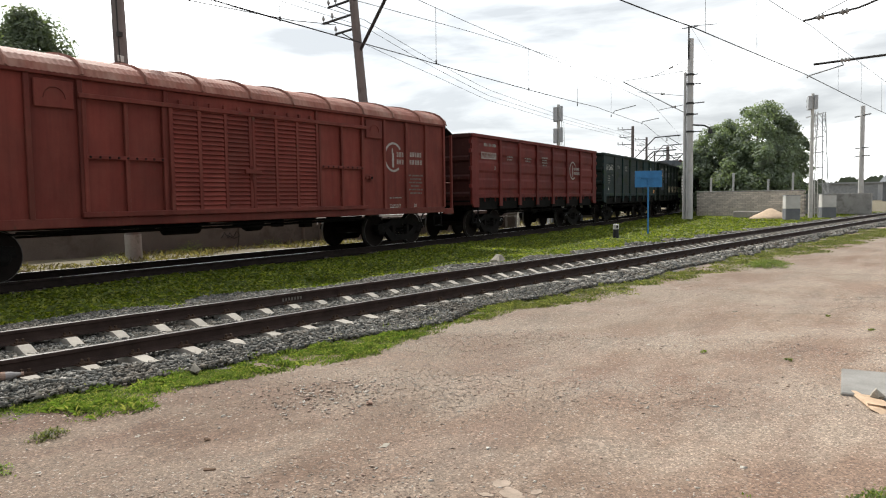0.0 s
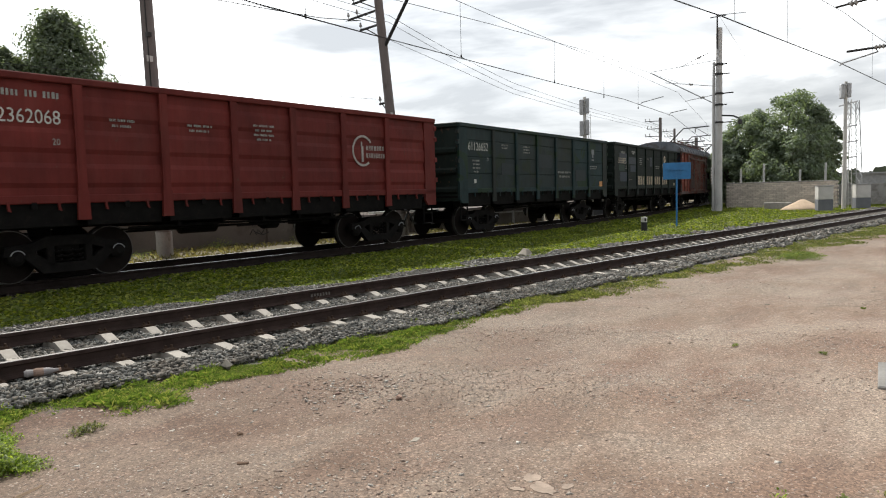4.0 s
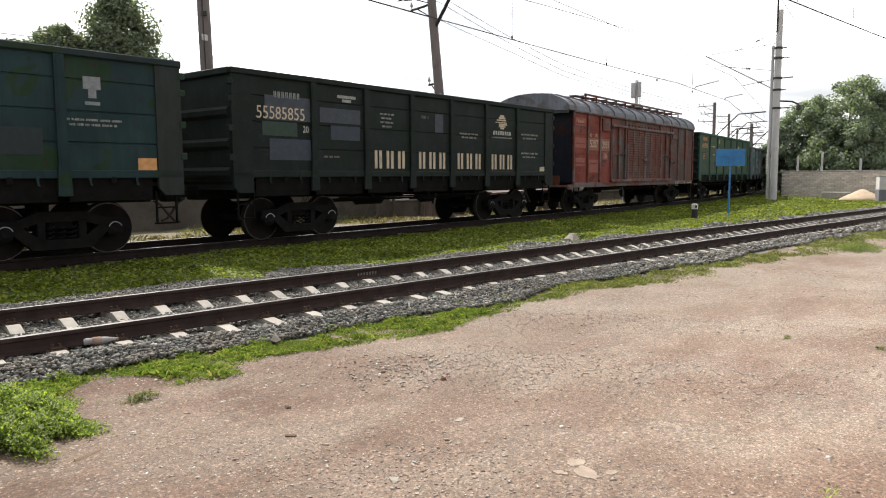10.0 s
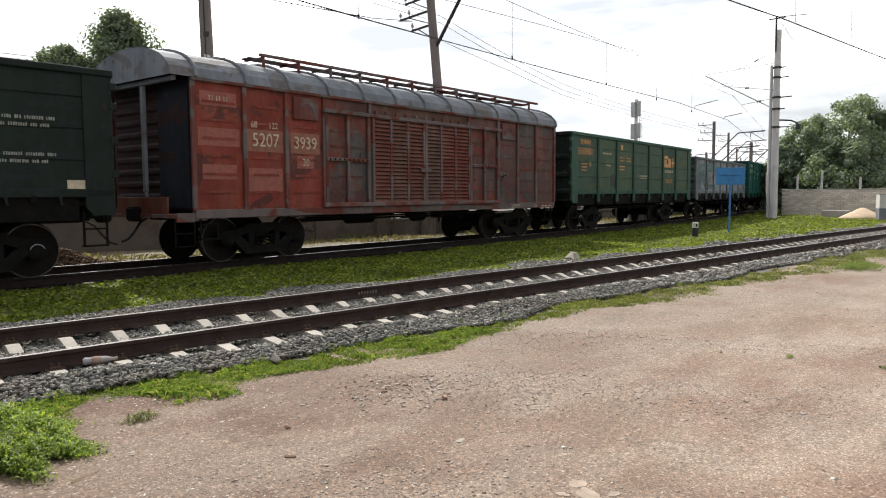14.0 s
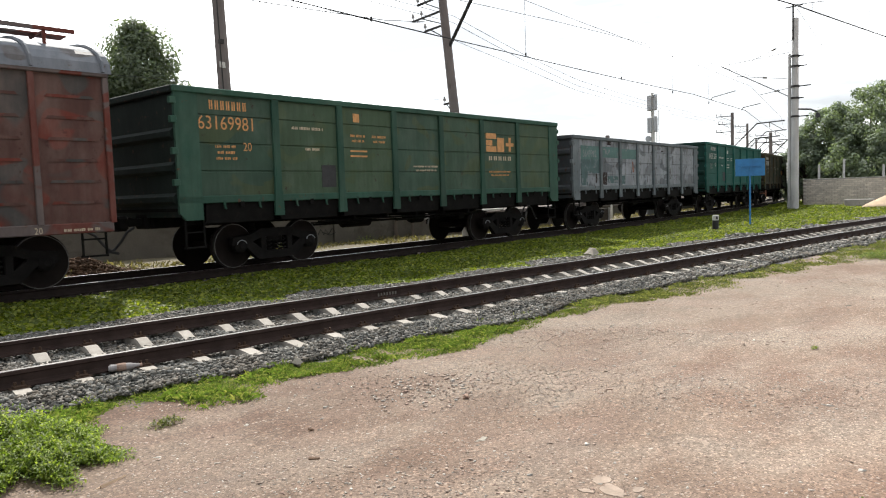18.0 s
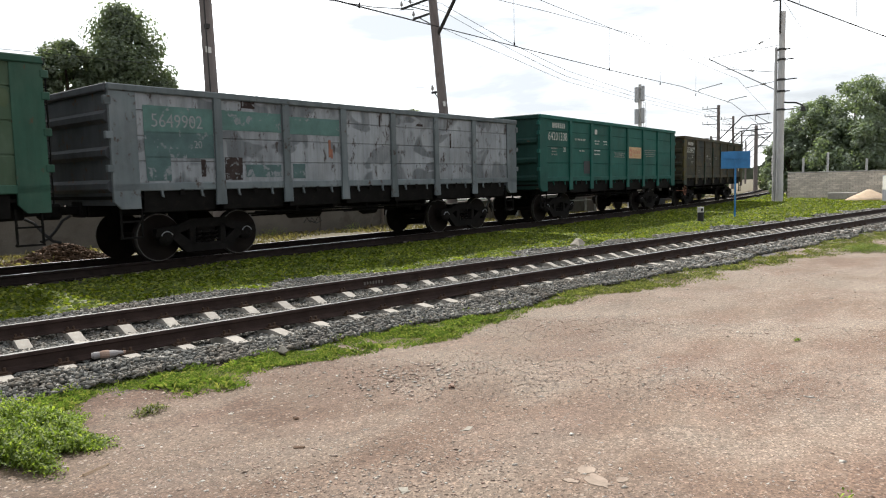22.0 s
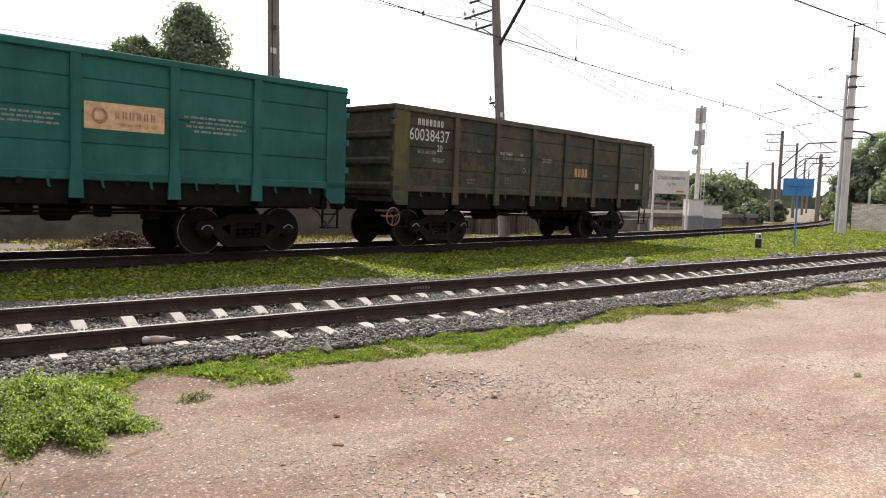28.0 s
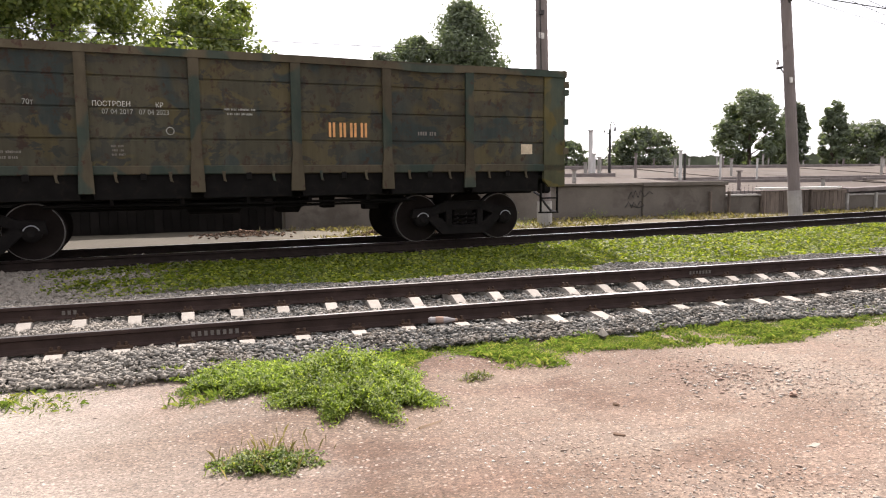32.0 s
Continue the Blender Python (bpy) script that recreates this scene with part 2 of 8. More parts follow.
M = {
    "rail_side": surface("rusty rail steel", (0.044, 0.029, 0.025), 0.72, 0.0, 0.3, 6, 60),
    "rail_soot": surface("sooty rail steel", (0.022, 0.016, 0.014), 0.8, 0.0, 0.3, 6, 60),
    "far_woods": surface("hazy distant woods", (0.105, 0.125, 0.088), 0.95, 0, 0.4, 0.09, 0.6, 0.0),
    "rail_top": surface("worn rail head", (0.42, 0.41, 0.41), 0.28, 0.9, 0.15, 8, 90, 0.1),
    "sleeper": surface("weathered white concrete", (0.44, 0.405, 0.36), 0.9, 0, 0.18, 5, 60, 0.4, 0.004, (0.33, 0.29, 0.25), (0.6, 0.75), per_object=0.25),
    "sleeper_dark": surface("oily sleeper", (0.05, 0.042, 0.036), 0.9, 0, 0.3, 5, 60, per_object=0.3),
    "iron": surface("rusty fastener iron", (0.07, 0.045, 0.032), 0.8, 0.2, 0.3, 10, 80),
    "pebble": surface("dusty brown gravel", (0.42, 0.335, 0.27), 0.95, 0, 0.2, 9, 70, per_island=0.4),
    "white_stone": surface("white limestone lumps", (0.40, 0.365, 0.31), 0.9, 0, 0.15, 6, 60, per_island=0.3),
    "brick_bits": surface("broken pale brick", (0.42, 0.29, 0.23), 0.95, 0, 0.3, 9, 70, per_island=0.5),
    "concrete": surface("grey weathered concrete", (0.36, 0.35, 0.33), 0.92, 0, 0.2, 1.5, 30, 0.4, 0.006, (0.18, 0.165, 0.15), (0.52, 0.72)),
    "concrete_pale": surface("pale concrete pole", (0.56, 0.555, 0.55), 0.9, 0, 0.14, 2, 40, 0.3, 0.004, (0.28, 0.26, 0.25), (0.55, 0.75), (1, 1, 0.3)),
    "pole_brown": surface("brownish concrete pole", (0.20, 0.175, 0.168), 0.9, 0, 0.2, 2, 40, 0.3, 0.004, (0.10, 0.08, 0.075), (0.55, 0.75), (1, 1, 0.3)),
    # whitewash kept dark: shade on its near face is put into the base colour
    "old_wall": surface("shaded dirty whitewashed masonry", (0.150, 0.134, 0.117), 0.95, 0, 0.22, 0.9, 25, 0.5, 0.01, (0.105, 0.092, 0.08), (0.5, 0.66)),
    "white_brick": surface("tan grey silicate brick", (0.80, 0.73, 0.65), 0.93, 0, 0.15, 3, 60, per_object=0.35, stain=(0.48, 0.40, 0.34), stain_at=(0.58, 0.72)),
    "mortar": surface("grey mortar", (0.40, 0.36, 0.325), 0.95),
    "roof_felt": surface("sun bleached roofing felt", (0.10, 0.082, 0.069), 0.9, 0, 0.16, 0.35, 8, 0.3, 0.01, (0.11, 0.10, 0.092), (0.52, 0.75)),
    "plank": surface("grey weathered fence wood", (0.20, 0.165, 0.14), 0.9, 0, 0.3, 6, 50, stretch=(4, 4, 0.4), per_object=0.45),
    "grey_steel": surface("grey painted steel", (0.33, 0.34, 0.35), 0.55, 0.3, 0.15, 2, 40),
    "dark_steel": surface("dark aged steel", (0.045, 0.043, 0.042), 0.65, 0.4, 0.3, 4, 50),
    "galvanised": surface("dull galvanised metal", (0.45, 0.46, 0.47), 0.5, 0.6, 0.12, 3, 40),
    "white_paint": surface("chalky white paint", (0.58, 0.57, 0.54), 0.7, 0, 0.1, 3, 40, stain=(0.45, 0.42, 0.38), stain_at=(0.6, 0.8)),
    "grey_paint": surface("blue grey plinth paint", (0.19, 0.20, 0.215), 0.8, 0, 0.15, 2, 40),
    "blue_paint": surface("bright blue paint", (0.035, 0.20, 0.46), 0.5, 0, 0.18, 3, 40),
    "black_paint": surface("black paint", (0.018, 0.018, 0.02), 0.6),
    "insulator": surface("glazed porcelain", (0.30, 0.29, 0.28), 0.25),
    "wire": surface("overhead wire", (0.03, 0.03, 0.032), 0.6, 0.5),
    "sand": surface("pale builder's sand", (0.52, 0.40, 0.29), 0.95, 0, 0.12, 3, 90, 0.5, 0.01),
    "bark": surface("grey brown bark", (0.10, 0.08, 0.062), 0.95, 0, 0.3, 6, 40, 0.7, 0.02, stretch=(3, 3, 0.6)),
    "pale_lump": surface("dry cut wood", (0.55, 0.40, 0.28), 0.9, 0, 0.2, 6, 40),
    "slab": surface("trodden grey concrete", (0.27, 0.26, 0.245), 0.92, 0, 0.2, 3, 60, 0.4, 0.004, (0.19, 0.17, 0.15), (0.55, 0.72)),
    "shade_black": surface("black boards standing for shade", (0.014, 0.012, 0.011), 0.85, 0, 0.35, 2, 40, per_object=0.5),
    "soil": surface("dry litter heap", (0.20, 0.13, 0.09), 0.95, 0, 0.4, 7, 60, per_island=0.6),
    "plastic": surface("clouded plastic bottle", (0.30, 0.28, 0.28), 0.3, 0, 0.15, 8, 60),
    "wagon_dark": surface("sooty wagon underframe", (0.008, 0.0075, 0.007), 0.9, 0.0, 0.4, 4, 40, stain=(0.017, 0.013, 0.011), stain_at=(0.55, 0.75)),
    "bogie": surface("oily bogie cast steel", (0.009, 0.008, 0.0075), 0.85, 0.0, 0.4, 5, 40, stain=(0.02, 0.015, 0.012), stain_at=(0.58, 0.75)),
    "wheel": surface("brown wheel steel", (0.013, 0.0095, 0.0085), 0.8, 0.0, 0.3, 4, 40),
    "tread": surface("polished wheel rim", (0.13, 0.125, 0.12), 0.45, 0.9, 0.2, 6, 50),
}

for nm, col in (("mark_white", (0.50, 0.50, 0.46)), ("mark_dim", (0.27, 0.275, 0.25)), ("mark_pale", (0.36, 0.335, 0.31)), ("mark_orange", (0.60, 0.30, 0.11)), ("mark_red", (0.5, 0.12, 0.08)), ("mark_cream", (0.52, 0.43, 0.31)), ("mark_peach", (0.55, 0.36, 0.20)), ("mark_tar", (0.010, 0.019, 0.022)), ("mark_faint", (0.15, 0.135, 0.12)), ("mark_black", (0.03, 0.03, 0.032)), ("mark_grey", (0.22, 0.23, 0.24)), ("mark_slate", (0.045, 0.055, 0.068)), ("mark_moss", (0.02, 0.045, 0.03)), ("mark_navy", (0.035, 0.047, 0.065)), ("mark_rust", (0.25, 0.10, 0.06)), ("mark_pale_red", (0.27, 0.085, 0.06))):
    M[nm] = surface("stencil paint " + nm[5:], col, 0.7, 0, 0.2, 8, 60, stain=tuple(c * 0.5 for c in col), stain_at=(0.58, 0.72))

def place_of(nt):
    return nt.nodes.new("ShaderNodeTexCoord").outputs["Object"]


def mixed_stone(name, tints, rough=0.92):
    """Loose stones, each with one of several tints and a fine grain."""
    m, nt, b = nodes_of(name)
    geo = nt.nodes.new("ShaderNodeNewGeometry")
    c = ramp_node(nt, geo.outputs["Random Per Island"], [(k / (len(tints) - 1), t) for k, t in enumerate(tints)])
    grain, dirt = noise_node(nt, 75, 3), noise_node(nt, 1.3, 5)
    c = mix_node(nt, 0.6, c, ramp_node(nt, grain.outputs["Fac"], [(0.3, grey(0.6)), (0.7, grey(1.1))]), "MULTIPLY")
    c = mix_node(nt, ramp_node(nt, dirt.outputs["Fac"], [(0.5, grey(0)), (0.72, grey(0.45))]), c, (0.15, 0.115, 0.085))
    # stone dust lies thick at the end of the tipped ballast
    sep, dust = nt.nodes.new("ShaderNodeSeparateXYZ"), nt.nodes.new("ShaderNodeMapRange")
    nt.links.new(place_of(nt), sep.inputs[0])
    nt.links.new(sep.outputs["X"], dust.inputs["Value"])
    for key, value in (("From Min", -6.2), ("From Max", -8.0), ("To Min", 0.0), ("To Max", 0.6)):
        dust.inputs[key].default_value = value
    c = mix_node(nt, dust.outputs["Result"], c, mix_node(nt, 0.8, (0.33, 0.30, 0.26), ramp_node(nt, grain.outputs["Fac"], [(0.3, grey(0.6)), (0.7, grey(1.1))]), "MULTIPLY"))
    nt.links.new(c, b.inputs["Base Color"])
    b.inputs["Roughness"].default_value, b.inputs["Specular IOR Level"].default_value = rough, 0.2
    bump(nt, b, grain.outputs["Fac"], 0.35, 0.004)
    return m


M["ballast"] = mixed_stone("crushed grey stone", [(0.065, 0.065, 0.062), (0.115, 0.114, 0.106), (0.16, 0.155, 0.142), (0.195, 0.17, 0.14), (0.13, 0.135, 0.13), (0.21, 0.205, 0.188), (0.36, 0.34, 0.31)])
M["sooty_ballast"] = mixed_stone("sooty track ballast", [(0.05, 0.045, 0.04), (0.10, 0.085, 0.07), (0.15, 0.125, 0.105), (0.09, 0.085, 0.08), (0.21, 0.18, 0.15)])
M["grit"] = mixed_stone("mixed yard gravel", [(0.24, 0.185, 0.15), (0.30, 0.235, 0.19), (0.38, 0.30, 0.25), (0.33, 0.23, 0.19), (0.48, 0.42, 0.36), (0.34, 0.32, 0.29), (0.60, 0.56, 0.50)], 0.95)
M["mark_sky"] = surface("peeling green repaint", (0.060, 0.112, 0.112), 0.7, 0, 0.25, 2.6, 60, stain=(0.185, 0.205, 0.22), stain_at=(0.57, 0.62))
M["mark_sea"] = surface("pale green repaint", (0.075, 0.155, 0.14), 0.7, 0, 0.25, 2.6, 60, stain=(0.18, 0.20, 0.21), stain_at=(0.59, 0.64))
M["mark_umber"] = surface("scraped bare rust", (0.04, 0.03, 0.028), 0.85, 0, 0.3, 5, 60, stain=(0.17, 0.18, 0.19), stain_at=(0.55, 0.6))


def leaf_material(name, color, dry=None, spread=0.5, passing=0.48):
    m, nt, b = nodes_of(name)
    geo = nt.nodes.new("ShaderNodeNewGeometry")
    stops = [(0.0, tuple(x * (1 - spread) for x in color)), (0.6, color), (1.0, dry or tuple(min(1, x * (1 + spread)) for x in color))]
    c = ramp_node(nt, geo.outputs["Random Per Island"], stops)
    patch = noise_node(nt, 0.9, 4)
    c = mix_node(nt, 0.6, c, ramp_node(nt, patch.outputs["Fac"], [(0.35, grey(0.55)), (0.65, grey(1.15))]), "MULTIPLY")
    nt.links.new(c, b.inputs["Base Color"])
    b.inputs["Roughness"].default_value = 0.6
    tr = nt.nodes.new("ShaderNodeBsdfTranslucent")
    nt.links.new(mix_node(nt, 1.0, c, (1.5, 1.6, 0.7), "MULTIPLY"), tr.inputs["Color"])
    mx = nt.nodes.new("ShaderNodeMixShader")
    mx.inputs[0].default_value = passing
    nt.links.new(b.outputs["BSDF"], mx.inputs[1])
    nt.links.new(tr.outputs["BSDF"], mx.inputs[2])
    nt.links.new(mx.outputs["Shader"], nt.nodes["Material Output"].inputs["Surface"])
    return m


M["grass"] = leaf_material("fresh grass", (0.13, 0.19, 0.045), (0.30, 0.29, 0.12), 0.45, 0.5)
M["dull_grass"] = leaf_material("dull olive grass", (0.14, 0.16, 0.06), (0.28, 0.26, 0.13), 0.4, 0.5)
M["clover"] = leaf_material("low clover leaves", (0.120, 0.160, 0.020), (0.28, 0.295, 0.04))
M["dry_grass"] = leaf_material("dry yellow grass", (0.135, 0.112, 0.06), (0.26, 0.215, 0.13))
M["weed"] = leaf_material("broad weed leaves", (0.18, 0.255, 0.042), (0.36, 0.41, 0.10), 0.45, 0.5)
M["foliage"] = leaf_material("dark tree foliage", (0.15, 0.185, 0.125), spread=0.25, passing=0.4)
M["foliage_light"] = leaf_material("sunlit tree foliage", (0.13, 0.17, 0.05), (0.22, 0.24, 0.07), 0.3, 0.45)
M["foliage_mid"] = leaf_material("mid green tree foliage", (0.20, 0.245, 0.185), spread=0.25, passing=0.42)
M["foliage_far"] = leaf_material("hazy distant foliage", (0.115, 0.14, 0.105), spread=0.25, passing=0.4)


def ground_material():
    """Packed dirt yard with gravel, giving way to soil and turf beyond an uneven edge."""
    m, nt, b = nodes_of("packed dirt and turf")
    big, mid_n, fine = noise_node(nt, 0.28, 5), noise_node(nt, 1.6, 7, rough=0.62), noise_node(nt, 26, 6, rough=0.75)
    patch_n, streak_n = noise_node(nt, 0.75, 6, (0.7, 1.3, 1), 0.6), noise_node(nt, 1.1, 5, (0.35, 1.8, 1), 0.55)
    c = ramp_node(nt, big.outputs["Fac"], [(0.36, (0.165, 0.106, 0.077)), (0.5, (0.203, 0.147, 0.112)), (0.62, (0.24, 0.20, 0.163))])
    c = mix_node(nt, ramp_node(nt, patch_n.outputs["Fac"], [(0.44, grey(0)), (0.58, grey(0.8))]), c, (0.27, 0.224, 0.185))
    # browner and darker by the weeds, greyer and more trodden further into the yard
    place, axes, reach = nt.nodes.new("ShaderNodeTexCoord"), nt.nodes.new("ShaderNodeSeparateXYZ"), nt.nodes.new("ShaderNodeMapRange")
    nt.links.new(place.outputs["Object"], axes.inputs[0])
    wander = nt.nodes.new("ShaderNodeMath")
    wander.operation = "MULTIPLY_ADD"
    nt.links.new(patch_n.outputs["Fac"], wander.inputs[0])
    wander.inputs[1].default_value = 5.0
    nt.links.new(axes.outputs["X"], wander.inputs[2])
    nt.links.new(wander.outputs[0], reach.inputs["Value"])
    for key, value in (("From Min", -3.6), ("From Max", 0.6), ("To Min", 0.0), ("To Max", 1.0)):
        reach.inputs[key].default_value = value
    c = mix_node(nt, 1.0, c, mix_node(nt, reach.outputs["Result"], (0.60, 0.515, 0.455), (1.05, 1.02, 0.98)), "MULTIPLY")
    worn = nt.nodes.new("ShaderNodeMapRange")
    nt.links.new(axes.outputs["Y"], worn.inputs["Value"])
    for key, value in (("From Min", -5.8), ("From Max", -2.4), ("To Min", 0.0), ("To Max", 1.0)):
        worn.inputs[key].default_value = value
    c = mix_node(nt, 1.0, c, mix_node(nt, worn.outputs["Result"], (1.13, 1.12, 1.11), (0.85, 0.83, 0.81)), "MULTIPLY")
    c = mix_node(nt, ramp_node(nt, streak_n.outputs["Fac"], [(0.52, grey(0)), (0.66, grey(0.35))]), c, (0.15, 0.112, 0.09))
    c = mix_node(nt, ramp_node(nt, mid_n.outputs["Fac"], [(0.48, grey(0)), (0.70, grey(0.45))]), c, (0.215, 0.14, 0.105))
    c = mix_node(nt, 0.7, c, ramp_node(nt, fine.outputs["Fac"], [(0.35, grey(0.60)), (0.6, grey(1.15))]), "MULTIPLY")
    # packed gravel in two sizes: every cell a stone of its own shade
    cells = []
    for size in (34.0, 92.0):
        vo = nt.nodes.new("ShaderNodeTexVoronoi")
        vo.inputs["Scale"].default_value = size
        nt.links.new(place_of(nt), vo.inputs["Vector"])
        cells.append(vo)
    tone = nt.nodes.new("ShaderNodeSeparateColor")
    nt.links.new(cells[1].outputs["Color"], tone.inputs["Color"])
    c = mix_node(nt, 0.9, c, ramp_node(nt, tone.outputs["Red"], [(0.0, grey(0.48)), (0.3, grey(0.85)), (0.7, grey(1.02)), (0.9, grey(1.35)), (1.0, grey(1.9))]), "MULTIPLY")
    big_tone = nt.nodes.new("ShaderNodeSeparateColor")
    nt.links.new(cells[0].outputs["Color"], big_tone.inputs["Color"])
    lone = mix_node(nt, 1.0, ramp_node(nt, big_tone.outputs["Red"], [(0.78, grey(0)), (0.80, grey(1))]), ramp_node(nt, cells[0].outputs["Distance"], [(0.28, grey(0.6)), (0.40, grey(0))]), "MULTIPLY")
    c = mix_node(nt, lone, c, ramp_node(nt, big_tone.outputs["Green"], [(0.0, (0.14, 0.11, 0.09)), (0.5, (0.33, 0.26, 0.21)), (1.0, (0.46, 0.40, 0.34))]))
    # hairline cracks in the old paving further along the yard
    crack, bent_place = nt.nodes.new("ShaderNodeTexVoronoi"), nt.nodes.new("ShaderNodeVectorMath")
    crack.feature = "DISTANCE_TO_EDGE"
    crack.inputs["Scale"].default_value = 0.85
    bent_place.operation = "MULTIPLY_ADD"
    nt.links.new(mid_n.outputs["Color"], bent_place.inputs[0])
    bent_place.inputs[1].default_value = (0.9, 0.9, 0.0)
    nt.links.new(place.outputs["Object"], bent_place.inputs[2])
    nt.links.new(bent_place.outputs[0], crack.inputs["Vector"])
    line = ramp_node(nt, crack.outputs["Distance"], [(0.004, grey(0.55)), (0.011, grey(0))])
    line = mix_node(nt, 1.0, line, ramp_node(nt, big.outputs["Fac"], [(0.46, grey(0)), (0.54, grey(1))]), "MULTIPLY")
    line = mix_node(nt, 1.0, line, reach.outputs["Result"], "MULTIPLY")
    c = mix_node(nt, line, c, (0.07, 0.055, 0.045))
    # pale dust of tipped ballast, with some lens haze put into its colour
    dust = nt.nodes.new("ShaderNodeMapRange")
    nt.links.new(wander.outputs[0], dust.inputs["Value"])
    for key, value in (("From Min", -3.7), ("From Max", -6.0), ("To Min", 0.0), ("To Max", 0.68)):
        dust.inputs[key].default_value = value
    c = mix_node(nt, dust.outputs["Result"], c, mix_node(nt, 0.8, (0.40, 0.365, 0.32), ramp_node(nt, tone.outputs["Red"], [(0.0, grey(0.5)), (0.5, grey(0.95)), (1.0, grey(1.4))]), "MULTIPLY"))
    soil = ramp_node(nt, mid_n.outputs["Fac"], [(0.35, (0.095, 0.078, 0.042)), (0.65, (0.165, 0.138, 0.085))])
    soil = mix_node(nt, 0.7, soil, ramp_node(nt, fine.outputs["Fac"], [(0.3, grey(0.5)), (0.62, grey(1.1))]), "MULTIPLY")
    # shade behind the train, put into the soil colour towards the left
    verge_shade = nt.nodes.new("ShaderNodeMapRange")
    nt.links.new(wander.outputs[0], verge_shade.inputs["Value"])
    for key, value in (("From Min", 0.0), ("From Max", -2.6), ("To Min", 0.0), ("To Max", 0.85)):
        verge_shade.inputs[key].default_value = value
    soil = mix_node(nt, verge_shade.outputs["Result"], soil, (0.045, 0.038, 0.026))
    co, sep = nt.nodes.new("ShaderNodeTexCoord"), nt.nodes.new("ShaderNodeSeparateXYZ")
    nt.links.new(co.outputs["Object"], sep.inputs[0])
    add = nt.nodes.new("ShaderNodeMath")
    add.operation = "MULTIPLY_ADD"
    nt.links.new(mid_n.outputs["Fac"], add.inputs[0])
    add.inputs[1].default_value = 1.6
    nt.links.new(sep.outputs["Y"], add.inputs[2])
    bed = nt.nodes.new("ShaderNodeMapRange")
    nt.links.new(add.outputs[0], bed.inputs["Value"])
    bed.inputs["From Min"].default_value, bed.inputs["From Max"].default_value = 3.75, 4.1
    stone_bed = mix_node(nt, 0.8, (0.115, 0.11, 0.105), ramp_node(nt, fine.outputs["Fac"], [(0.3, grey(0.35)), (0.62, grey(1.2))]), "MULTIPLY")
    soil = mix_node(nt, bed.outputs["Result"], stone_bed, soil)
    edge = nt.nodes.new("ShaderNodeMapRange")
    nt.links.new(add.outputs[0], edge.inputs["Value"])
    edge.inputs["From Min"].default_value, edge.inputs["From Max"].default_value = -0.35, 0.0
    c = mix_node(nt, edge.outputs["Result"], c, soil)
    nt.links.new(c, b.inputs["Base Color"])
    b.inputs["Roughness"].default_value = 0.95
    domes = mix_node(nt, 0.5, cells[1].outputs["Distance"], cells[0].outputs["Distance"])
    domes = ramp_node(nt, domes, [(0.0, grey(1)), (0.7, grey(0))])
    bump(nt, b, mix_node(nt, 0.55, fine.outputs["Fac"], domes), 0.4, 0.012)
    return m


M["ground"] = ground_material()


